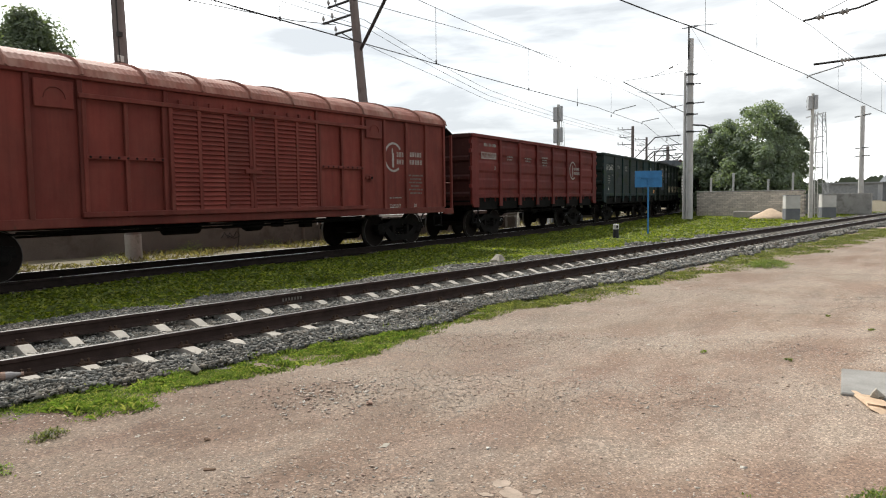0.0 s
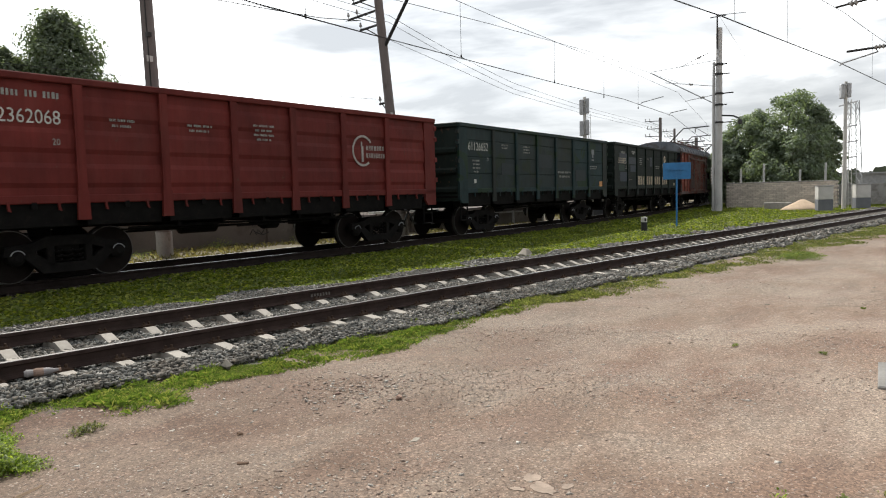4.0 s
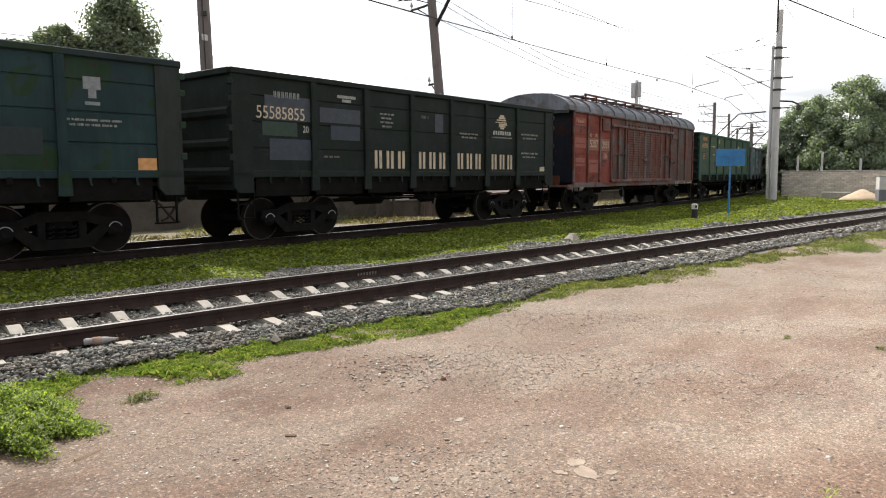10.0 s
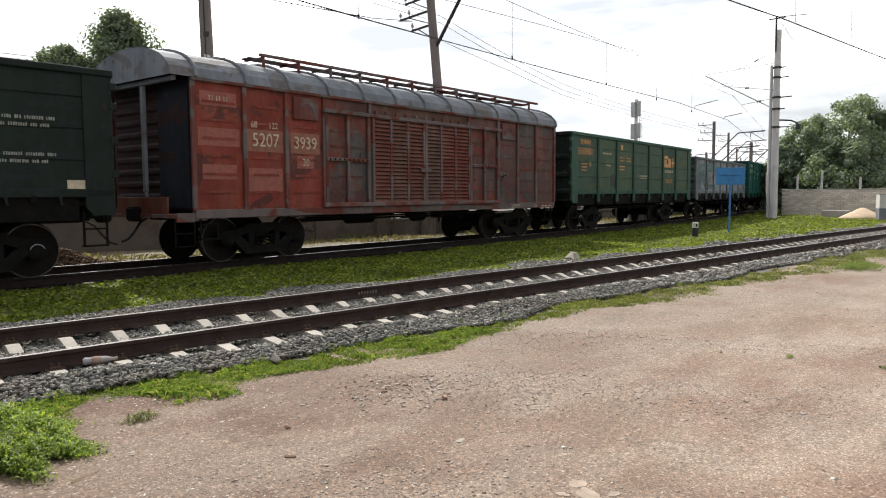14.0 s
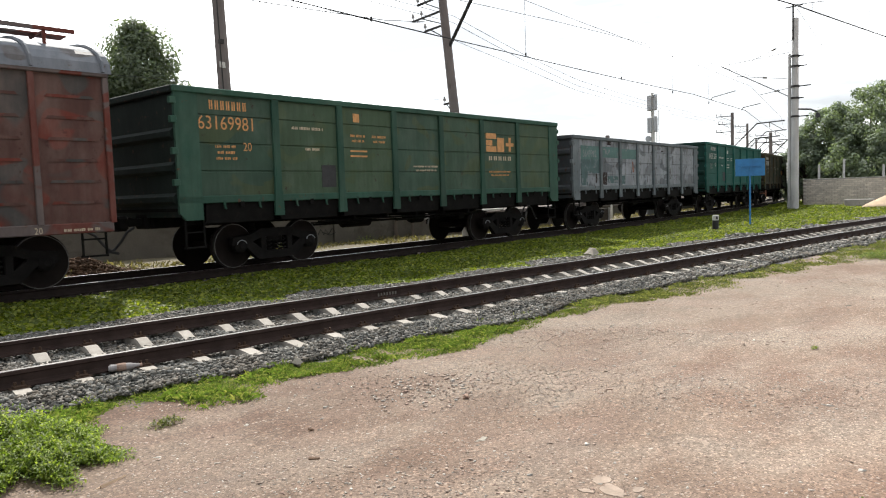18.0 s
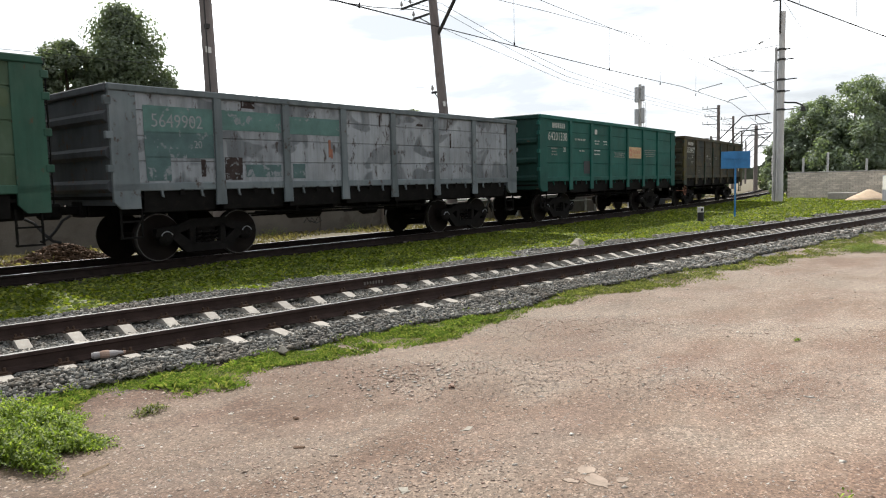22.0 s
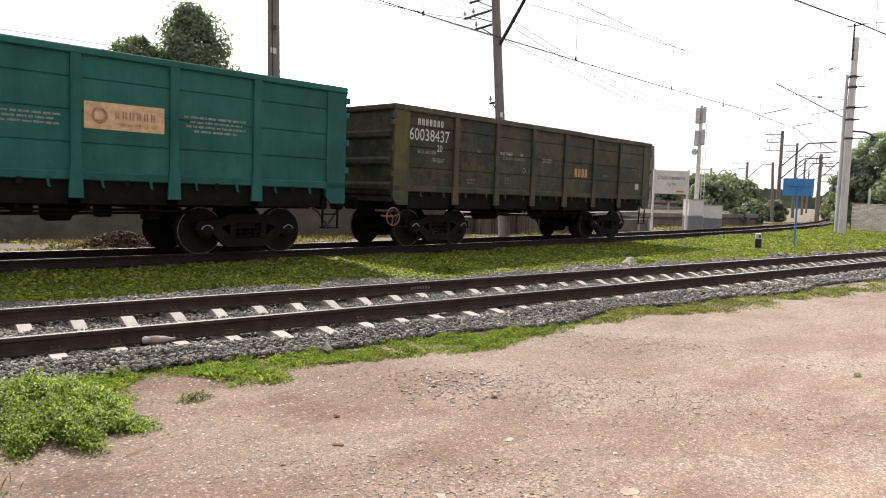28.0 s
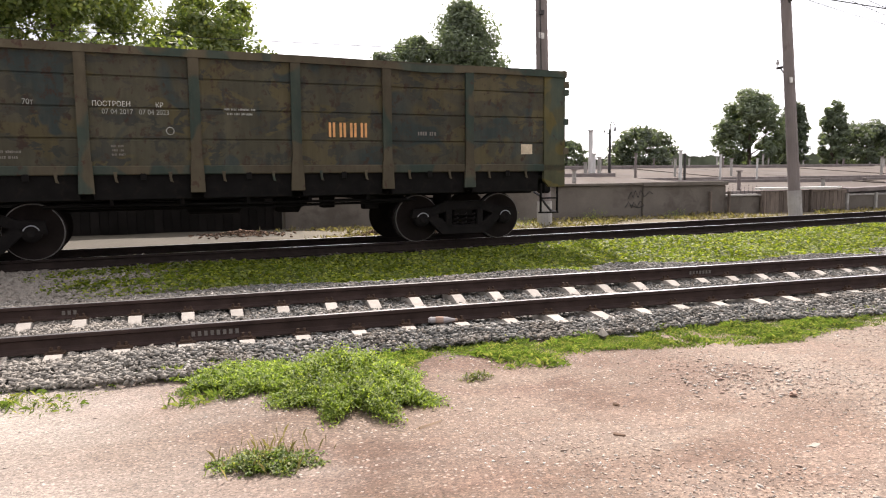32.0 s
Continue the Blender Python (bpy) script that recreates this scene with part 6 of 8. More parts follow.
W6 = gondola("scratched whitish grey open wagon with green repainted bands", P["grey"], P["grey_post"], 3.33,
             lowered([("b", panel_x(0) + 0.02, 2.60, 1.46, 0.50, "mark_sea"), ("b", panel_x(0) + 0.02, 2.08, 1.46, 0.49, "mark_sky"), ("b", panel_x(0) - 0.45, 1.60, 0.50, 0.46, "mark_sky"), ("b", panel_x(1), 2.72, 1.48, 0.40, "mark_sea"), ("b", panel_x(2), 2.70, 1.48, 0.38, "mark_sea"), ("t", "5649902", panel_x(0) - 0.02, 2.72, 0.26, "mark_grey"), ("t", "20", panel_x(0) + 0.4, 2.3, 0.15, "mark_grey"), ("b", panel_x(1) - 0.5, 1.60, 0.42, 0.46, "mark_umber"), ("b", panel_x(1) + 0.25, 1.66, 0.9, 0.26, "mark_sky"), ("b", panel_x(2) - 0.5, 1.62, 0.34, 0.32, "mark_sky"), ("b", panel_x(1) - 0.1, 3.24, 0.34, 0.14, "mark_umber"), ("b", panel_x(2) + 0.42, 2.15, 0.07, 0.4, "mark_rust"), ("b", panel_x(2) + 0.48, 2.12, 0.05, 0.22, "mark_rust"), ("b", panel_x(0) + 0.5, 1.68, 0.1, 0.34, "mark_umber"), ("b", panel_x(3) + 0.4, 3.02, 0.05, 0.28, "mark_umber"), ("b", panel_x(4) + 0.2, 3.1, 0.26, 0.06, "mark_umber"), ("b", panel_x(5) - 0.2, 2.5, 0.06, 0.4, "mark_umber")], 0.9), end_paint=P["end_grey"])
W7 = gondola("clean emerald green open wagon with white number 64201338", P["teal"], P["teal"], 3.62,
             letter_bars(panel_x(0) + 0.02, 3.22, 0.95, 0.17, 7, "mark_white") + [("t", "64201338", panel_x(0) - 0.05, 2.80, 0.29, "mark_white"), ("t", "20", panel_x(0) + 0.42, 2.42, 0.17, "mark_white"), ("b", panel_x(1) + 0.5, 1.66, 0.5, 0.46, "mark_black")] + rows_of_bars(panel_x(0) - 0.3, 2.5, 0.45, 0.06, 3, "mark_dim", 26) + rows_of_bars(panel_x(1), 2.85, 0.9, 0.08, 1, "mark_white", 27) + rows_of_bars(panel_x(1) + 0.1, 2.45, 0.4, 0.07, 1, "mark_white", 28)
             + [("b", panel_x(2) - 0.4, 3.12, 0.2, 0.18, "mark_white"), ("b", panel_x(2) - 0.3, 2.36, 0.5, 0.04, "mark_white"), ("b", panel_x(2) - 0.3, 2.5, 0.5, 0.04, "mark_white")] + rows_of_bars(panel_x(2) - 0.3, 2.85, 0.45, 0.06, 2, "mark_white", 29) + rows_of_bars(panel_x(2) + 0.45, 2.85, 0.4, 0.06, 2, "mark_white", 30) + rows_of_bars(panel_x(3) + 0.1, 2.45, 1.1, 0.045, 3, "mark_dim", 31)
             + [("b", panel_x(4) - 0.02, 2.28, 1.38, 0.46, "mark_peach")] + letter_bars(panel_x(4) + 0.15, 2.47, 0.75, 0.14, 6, "mark_red") + letter_bars(panel_x(4) + 0.2, 2.34, 0.7, 0.07, 5, "mark_orange") + [("r", panel_x(4) - 0.46, 2.51, 0.11, 0.06, 0, 6.283, "mark_red")] + rows_of_bars(panel_x(5), 2.62, 1.3, 0.05, 4, "mark_dim", 32), end_paint=P["end_teal"])
W8 = gondola("patched olive open wagon at the train's tail with white number 60038437", P["olive"], P["olive_post"], 3.46,
             letter_bars(panel_x(0) - 0.1, 3.03, 0.95, 0.16, 7, "mark_white") + [("t", "60038437", panel_x(0) - 0.13, 2.66, 0.30, "mark_white"), ("t", "20", panel_x(0) + 0.24, 2.42, 0.17, "mark_white"), ("t", "28 02 2021 2024", panel_x(0) - 0.22, 2.35, 0.08, "mark_dim"), ("t", "ПРОБЕГ", panel_x(0) + 0.2, 2.15, 0.10, "mark_dim"), ("t", "70т", panel_x(1) + 0.1, 2.5, 0.09, "mark_dim"), ("t", "ПОСТРОЕН", panel_x(2) - 0.42, 2.5, 0.085, "mark_white"), ("t", "07 04 2017   07 04 2023", panel_x(2) - 0.06, 2.38, 0.085, "mark_dim"), ("t", "КР", panel_x(2) + 0.3, 2.5, 0.08, "mark_white"), ("b", panel_x(6) + 0.45, 1.75, 0.26, 0.2, "mark_cream")] + rows_of_bars(panel_x(3) - 0.1, 2.48, 0.55, 0.045, 2, "mark_dim", 33) + letter_bars(panel_x(4) + 0.1, 2.05, 0.8, 0.26, 4, "mark_orange") + rows_of_bars(panel_x(5), 2.1, 0.45, 0.09, 1, "mark_faint", 34) + rows_of_bars(panel_x(1) - 0.2, 1.75, 0.34, 0.05, 2, "mark_faint", 35) + [("r", panel_x(2) + 0.45, 2.12, 0.06, 0.015, 0, 6.283, "mark_dim")] + rows_of_bars(panel_x(2) - 0.35, 1.85, 0.22, 0.04, 3, "mark_faint", 36), corner_paint=P["ochre"], bent=True)
marks(W4, [("t", "52073939", 4.5, 0.985, 0.11, "mark_cream"), ("t", "20", 5.7, 0.985, 0.11, "mark_cream")] + rows_of_bars(6.4, 1.0, 0.6, 0.06, 1, "mark_cream", 51), -1.552)
WAGONS = [W0, W1, W2, W3, W4, W5, W6, W7, W8]
hub_x, hub_z = -6.48, 0.80
handwheel = Shape().path([(hub_x + 0.21 * math.cos(a), -1.6, hub_z + 0.21 * math.sin(a)) for a in np.linspace(0, 2 * math.pi, 21)], 0.014, 6).tube((hub_x, -1.6, hub_z), (hub_x, -1.2, hub_z), 0.025)
for a in (0.3, 2.4, 4.5):
    handwheel.tube((hub_x, -1.6, hub_z), (hub_x + 0.21 * math.cos(a), -1.6, hub_z + 0.21 * math.sin(a)), 0.010)
part("brake_handwheel", handwheel, M["mark_rust"], W8, "faded red brake handwheel")

# the middle of each wagon along the line at the start
MIDDLE = [3.03, 19.2, 33.35, 47.3, 62.22, 77.2, 91.5, 105.78, 120.05]
SPEED_T = np.arange(0, 33, 2.0)
SPEED = np.array([4.286, 4.095, 4.098, 4.121, 3.818, 3.959, 3.731, 3.889, 3.972, 3.996, 3.813, 4.022, 3.737, 3.912, 3.886, 3.841, 4.016])
_t = np.linspace(0, 32, 641)
_v = np.interp(_t, SPEED_T, SPEED)
_d = np.concatenate([[0], np.cumsum((_v[1:] + _v[:-1]) / 2 * 0.05)])


def travelled(t):
    return float(np.interp(t, _t, _d))


def motions():
    """The train rolls along its line; every wheelset turns with it."""
    for wagon, middle, base in zip(WAGONS, MIDDLE, [6.2, 4.33, 4.33, 4.33, 5.0, 4.33, 4.33, 4.33, 4.33]):
        rows = []
        for t in np.arange(0, 32.01, 0.5):
            s = middle - travelled(t)
            a, b = on_line(s - base), on_line(s + base)
            rows.append((float(t), pose((a[0] + b[0]) / 2, (a[1] + b[1]) / 2, RAIL_Z, 0, 0, math.degrees(math.atan2(b[1] - a[1], b[0] - a[0])))))
        walk(wagon, rows)
    turn_times = [i * 0.16 for i in range(201)]
    for ws, x in moving_wheels:
        walk(ws, [(t, pose(x, 0, 0.475, 0, -math.degrees(travelled(t) / 0.475), 0)) for t in turn_times])


# ---- poles, signals and wires ----
def pole(name, x, y, h, r0, r1, mat, label, lean=0.0, heading=90.0):
    root = empty(name, pose(x, y, -0.05, 0, lean, heading), label=label, category="pole")
    part("shaft", Shape().turned((0, 0, 0), (0, 0, 1), [(0, r0), (h * 0.5, (r0 + r1) / 2), (h, r1), (h + 0.02, r1 * 0.7)], 16), mat, root, smooth=False)
    return root


def insulator_arm(root, z, length, side, count, drop=0.0):
    """A steel cross arm with upright insulators; side is along the pole's own x."""
    arm = part("cross_arm", Shape().box(0, -0.035, z - 0.035, side * length, 0.035, z + 0.035, 0.008), M["dark_steel"], root)
    part("arm_brace", Shape().path([(0, 0, z - 0.5), (side * length * 0.7, 0, z - 0.02)], 0.02, 5), M["dark_steel"], root)
    for k in range(count):
        x = side * length * (1 - 0.28 * k) - side * 0.05
        part("insulator", Shape().turned((x, 0, z + 0.03), (0, 0, 1), [(0, 0.015), (0.08, 0.015), (0.09, 0.05), (0.15, 0.055), (0.19, 0.03), (0.22, 0.035), (0.25, 0.01)], 10), M["insulator"], arm)


def cantilever(root, z, rise, reach, side):
    """A bent bracket that climbs from the pole and runs level over the track."""
    pts = [(0, 0, z), (side * rise * 1.0, 0, z + rise), (side * reach, 0, z + rise + 0.12)]
    br = part("bracket", Shape().path(pts, 0.06, 8), M["dark_steel"], root)
    part("strut", Shape().path([(side * reach * 0.72, 0, z + rise + 0.05), (side * reach * 0.98, 0, z + rise - 0.75)], 0.03, 6), M["dark_steel"], br)
    part("insulator", Shape().turned((side * reach * 0.72, 0, z + rise + 0.02), (0, 0, -1), [(0, 0.02), (0.1, 0.06), (0.16, 0.03), (0.24, 0.06), (0.3, 0.03), (0.38, 0.06), (0.46, 0.02)], 10), M["insulator"], br)


def lean_to(ob, x, y, angle, toward):
    """Stands a pole at x, y and tips its head by an angle towards a direction."""
    tip = Matrix.Rotation(radians(angle), 4, Vector((-toward[1], toward[0], 0)))
    ob.matrix_basis = Matrix.Translation((x, y, -0.05)) @ tip @ Matrix.Rotation(radians(90), 4, "Z")


p1 = pole("line_pole", 3.15, 12.45, 11.7, 0.20, 0.15, M["pole_brown"], "brown weathered concrete pole behind the track")
lean_to(p1, 3.08, 12.49, 1.2, (-0.89, 0.455))
part("number_plate", Shape().box(-0.13, -0.02, 5.44, 0.13, 0.02, 5.6), M["white_paint"], p1).matrix_basis = pose(-0.19, 0.09, 0, 0, 0, -65)
part("conduit", Shape().path([(-0.24, 0.16, 4.2), (-0.24, 0.16, 9.2)], 0.02, 6).box(-0.30, 0.06, 6.1, -0.18, 0.18, 6.22), M["dark_steel"], p1)
part("white_base", Shape().turned((0, 0, 0), (0, 0, 1), [(0, 0.225), (0.75, 0.222)], 16), M["concrete"], p1)

p2 = pole("line_pole", 11.75, 11.65, 10.2, 0.19, 0.14, M["pole_brown"], "leaning brown concrete pole with cross arms and bracket", lean=0.0)
lean_to(p2, 11.68, 11.58, 4.4, (-0.73, 0.68))
for z, l, n in ((9.3, 1.9, 2), (8.7, 1.35, 2), (8.2, 1.7, 2), (7.7, 1.1, 1)):
    insulator_arm(p2, z, l, 1, n)
cantilever(p2, 6.8, 2.6, 4.4, -1)
part("number_plate", Shape().box(-0.11, -0.02, 4.38, 0.11, 0.02, 4.55), M["white_paint"], p2).matrix_basis = pose(-0.17, 0.08, 0, 0, 0, -65)
insulator_arm(p2, 4.95, 0.5, 1, 1)
part("white_base", Shape().turned((0, 0, 0), (0, 0, 1), [(0, 0.215), (0.95, 0.210)], 16), M["concrete"], p2)

# tall pale mast by the brick wall
mast = pole("catenary_mast", 39.2, 10.9, 11.5, 0.23, 0.18, M["concrete_pale"], "tall pale concrete catenary mast with brackets")
part("steel_top", Shape().tube((0.05, 0.2, 10.2), (0.05, 0.2, 12.3), 0.05, n=8).box(-0.5, 0.16, 12.15, 0.5, 0.22, 12.2), M["dark_steel"], mast)
part("sister_post", Shape().turned((0.33, 0, 0), (0, 0, 1), [(0, 0.11), (9.4, 0.09), (9.45, 0.05)], 12), M["concrete_pale"], mast)
for z, l in ((9.2, 0.5), (8.6, 0.7), (7.4, 0.9), (6.7, 0.5), (5.6, 0.8)):
    part("clamp", Shape().turned((0, 0, z), (0, 0, 1), [(0, 0.24), (0.12, 0.24)], 14).box(-l, -0.03, z + 0.02, 0.0, 0.03, z + 0.08), M["dark_steel"], mast)
# pale grey steel here: the sky glare around the bracket is in its colour
part("bracket", Shape().path([(0, 0, 6.7), (2.3, 0, 8.0), (4.6, 0, 9.3)], 0.032, 8).path([(4.6, 0, 9.36), (0, 0, 9.56)], 0.02, 6), M["grey_steel"], mast)
part("bracket", Shape().path([(0, 0, 6.1), (-0.9, 0, 6.0), (-1.3, 0, 5.8)], 0.05, 8).turned((-1.3, 0, 5.75), (0, 0, -1), [(0, 0.1), (0.25, 0.16), (0.3, 0.02)], 10), M["dark_steel"], mast)
for a, b in (((3.6, 0, 8.55), (0, 0, 7.9)), ((2.2, 0, 7.2), (0, 0, 7.45)), ((2.6, 0, 9.4), (0, 0, 10.3))):
    rod = part("steady_rod", Shape().path([a, b], 0.016, 6), M["dark_steel"], mast)
    mid_p = Vector(a).lerp(Vector(b), 0.45)
    part("insulator", Shape().turned(mid_p, Vector(b) - Vector(a), [(0, 0.02), (0.05, 0.08), (0.1, 0.03), (0.15, 0.08), (0.2, 0.03), (0.25, 0.08), (0.3, 0.02)], 10), M["insulator"], rod)
for a, b in (((5.25, 0, 7.43), (3.7, 0, 7.67)), ((3.2, 0, 6.55), (2.1, 0, 6.69))):
    part("steady_arm", Shape().path([(a[0] + 0.12, 0, a[2] - 0.16), a, b], 0.028, 7), M["grey_steel"], mast)
part("top_stay", Shape().path([(-0.1, 0.2, 12.25), (-1.7, 0.2, 12.12)], 0.02, 6).path([(0, 0.2, 12.3), (-1.9, 0.9, 9.4)], 0.008, 5), M["dark_steel"], mast)
part("striped_shield", Shape().box(0.25, -0.60, 1.65, 0.65, -0.34, 2.9, 0.02), M["white_paint"], mast, "white and dark striped box")
for k in range(6):
    part("stripe", Shape().box(0.244, -0.606, 1.72 + 0.19 * k, 0.656, -0.334, 1.77 + 0.19 * k), M["black_paint"], mast)

for s, off, h, arms in ((65, 4.2, 8.6, 3), (92, 4.6, 9.5, 3), (128, 4.6, 9.5, 3), (105, -3.6, 9.0, 0), (165, 4.8, 9.5, 2)):
    x, y, hd = on_line(s, off)
    q = pole("catenary_mast", x, y, h, 0.2, 0.14, M["pole_brown"], "distant concrete catenary mast along the curve", heading=math.degrees(hd) + 90)
    cantilever(q, h - 3.4, 2.2, 4.6, -1 if off > 0 else 1)
    if arms:
        cantilever(q, h - 4.6, 2.0, 4.2, -1)
    for k in range(arms):
        insulator_arm(q, h - 0.3 - 0.75 * k, 1.5 - 0.2 * (k % 2), 1, 2)


# leaning wooden pole and further masts behind the garages
for x, y, h, r0, lean, label in ((39.1, 24, 5.6, 0.19, 3, "leaning brown pole behind the farewell board"), (57.6, 24, 5.4, 0.14, 3, "thin grey leaning pole beside the curve")):
    pole("line_pole", x, y, h, r0, r0 * 0.8, M["pole_brown"], label, lean=lean)
for x, y, h in ((102.3, 50, 8.1), (126.4, 70, 8.4), (73.8, 27.0, 7.2)):
    q = pole("catenary_mast", x, y, h, 0.24, 0.17, M["pole_brown"], "hazy concrete catenary mast of the next line", heading=100)
    cantilever(q, h - 2.6, 2.2, 5.0, -1)
    insulator_arm(q, h - 0.25, 2.2, 1, 2)
    insulator_arm(q, h - 1.0, 1.4, 1, 1)


def lattice_tower(x, y, h, w):
    root = empty("lattice_tower", pose(x, y, 0, 0, 0, 35), label="grey steel lattice tower with cross arms", category="tower")
    for sx in (-1, 1):
        for sy in (-1, 1):
            part("leg", Shape().path([(sx * w, sy * w, 0), (sx * w * 0.5, sy * w * 0.5, h)], 0.05, 4), M["grey_steel"], root)
    lat = Shape()
    n = int(h / 1.1)
    for k in range(n):
        a, b = w * (1 - 0.5 * k / n), w * (1 - 0.5 * (k + 1) / n)
        z0, z1 = h * k / n, h * (k + 1) / n
        for sy in (-1, 1):
            lat.path([(-a, sy * a, z0), (b, sy * b, z1)], 0.025, 4).path([(a, sy * a, z0), (-b, sy * b, z1)], 0.025, 4)
        lat.path([(-a, -a, z0), (-b, b, z1)], 0.025, 4).path([(a, -a, z0), (b, b, z1)], 0.025, 4)
    part("lattice", lat, M["grey_steel"], root)
    for z in (h * 0.42, h * 0.58, h * 0.74, h * 0.98):
        part("cross_arm", Shape().box(-w * 1.2, -0.05, z, w * 4.5, 0.05, z + 0.12), M["grey_steel"], root)


lattice_tower(79.5, 12.5, 10.2, 0.8)
lattice_tower(112, 6.0, 13.5, 0.9)
for x, y, h in ((75.6, 7.75, 10.2), (118, 2.5, 10)):
    q = pole("catenary_mast", x, y, h, 0.26, 0.2, M["concrete_pale"], "grey concrete mast beyond the cabinets", heading=35)
    for z in (h - 1.0, h - 4.2, h - 5.0):
        part("cross_arm", Shape().box(-1.6, -0.05, z, 1.6, 0.05, z + 0.1), M["dark_steel"], q)


def signal_mast(x, y, h, heading, label, heads):
    root = empty("signal_mast", pose(x, y, 0, 0, 0, heading), label=label, category="railway signal")
    part("shaft", Shape().turned((0, 0, 0), (0, 0, 1), [(0, 0.14), (h * 0.6, 0.11), (h, 0.09)], 14), M["white_paint"], root)
    lad = Shape()
    for d in (-0.42, -0.24):
        lad.tube((d, 0.0, 0.1), (d * 0.75, 0.0, h * 0.86), 0.015, n=5)
    for z in np.arange(0.4, h * 0.85, 0.3):
        lad.tube((-0.42 + 0.1 * z / h, 0, z), (-0.24 + 0.06 * z / h, 0, z), 0.011, n=5)
    part("ladder", lad, M["white_paint"], root)
    for z in heads:
        hd = part("signal_head", Shape().box(-0.26, -0.2, z, -0.04, 0.2, z + 0.85, 0.02).box(0.06, -0.2, z - 0.05, 0.30, 0.2, z + 0.80, 0.02), M["galvanised"], root, "grey double lamp housing seen from behind")
        part("cowl", Shape().tube((0.18, -0.2, z + 0.2), (0.18, -0.36, z + 0.2), 0.09, n=10).tube((0.18, -0.2, z + 0.55), (0.18, -0.36, z + 0.55), 0.09, n=10), M["dark_steel"], hd)
    return root


sg = signal_mast(30.76, 15.5, 7.0, 120, "white signal mast with grey lamp housings and ladder", (4.8, 6.05))
part("round_lamp", Shape().tube((0.25, -0.1, 4.4), (0.25, 0.1, 4.4), 0.17, n=14), M["galvanised"], sg)
signal_mast(42.45, 4.5, 7.7, 120, "white signal mast with ladder beside the cabinets", (6.75,))


def cabinet(x, y, w, d, h, rz, label):
    root = empty("relay_cabinet", pose(x, y, 0, 0, 0, rz), label=label, category="cabinet")
    part("plinth", Shape().box(-w / 2, -d / 2, 0, w / 2, d / 2, h * 0.47, 0.01), M["grey_paint"], root, "grey painted lower half")
    body = part("body", Shape().box(-w / 2, -d / 2, h * 0.47, w / 2, d / 2, h, 0.02), M["white_paint"], root, "white painted upper half")
    part("lid", Shape().box(-w / 2 - 0.03, -d / 2 - 0.03, h, w / 2 + 0.03, d / 2 + 0.03, h + 0.04, 0.01), M["grey_steel"], root)
    part("door_edge", Shape().box(-w / 2 + 0.06, -d / 2 - 0.012, h * 0.5, w / 2 - 0.06, -d / 2 + 0.0, h * 0.96, 0.004), M["white_paint"], body)


cabinet(39.9, 4.95, 0.8, 0.8, 1.45, -62, "relay cabinet painted white above and grey below")
cabinet(42.9, 3.65, 0.8, 0.8, 1.5, -62, "relay cabinet painted white above and grey below")
cabinet(30.0, 15.2, 0.85, 0.8, 1.68, -35, "relay cabinet painted white above and grey below")
cabinet(31.7, 15.15, 1.1, 0.8, 1.4, -35, "low relay cabinet painted white above and grey below")

# white farewell board
board = empty("notice_board", pose(27.5, 15.1, 0, 0, 0, -38), label="white farewell board on two white posts", category="sign")
for x in (-0.92, 0.92):
    part("post", Shape().box(x - 0.05, -0.05, 0, x + 0.05, 0.05, 3.25, 0.01), M["white_paint"], board)
panel = part("panel", Shape().box(-0.87, -0.03, 1.95, 0.87, 0.03, 3.2, 0.01), M["white_paint"], board)
for text, z in (("Счастливого", 2.72), ("пути", 2.4)):
    me = letters(text, 0.2, 0, z, -0.036)
    me.materials.append(M["mark_black"])
    tagged(piece("lettering", me, panel), label="dark painted " + text)
part("emblem", Shape().box(0.3, -0.036, 2.05, 0.7, -0.03, 2.14), M["mark_red"], panel, "small red emblem")

# blue board and white topped marker post
bl = empty("blue_sign", pose(21.0, 5.45, 0, 0, 0, -58), label="blue steel sign seen from behind on a blue post", category="sign")
part("post", Shape().tube((0, 0.03, 0), (0, 0.03, 2.3), 0.035, n=10), M["blue_paint"], bl)
part("panel", Shape().box(-0.53, -0.012, 1.92, 0.53, 0.012, 2.58, 0.004), M["blue_paint"], bl)
part("stiffener", Shape().box(-0.32, -0.05, 2.28, 0.32, -0.012, 2.32).box(-0.03, -0.04, 1.92, 0.03, -0.012, 2.3), M["blue_paint"], bl)
km = empty("marker_post", pose(17.85, 5.28, 0, 0, 0, -40), label="short black and white banded marker post in turf", category="marker post")
part("shaft", Shape().turned((0, 0, 0), (0, 0, 1), [(0, 0.11), (0.36, 0.11)], 14), M["black_paint"], km, "black lower shaft")
part("cap", Shape().turned((0, 0, 0.36), (0, 0, 1), [(0, 0.111), (0.18, 0.11), (0.19, 0.06)], 14), M["white_paint"], km, "white top with dark mark")
part("mark", Shape().box(-0.03, -0.118, 0.40, 0.03, -0.10, 0.5), M["black_paint"], km)


def wire(name, pts, r=0.012, sag=0.6, parent=None):
    sh, ps = Shape(), []
    for a, b in zip(pts, pts[1:]):
        a, b = Vector(a), Vector(b)
        ps += [a.lerp(b, t) - Vector((0, 0, sag * 4 * t * (1 - t))) for t in np.linspace(0, 1, 11)][1 if ps else 0:]
    sh.path(ps, r, 4)
    return solid(name, sh, M["wire"], label="thin dark overhead wire sagging between poles", category="wire", group="overhead wires")


def along(s, lat, z):
    x, y, _ = on_line(s, lat)
    return (x, y, z)


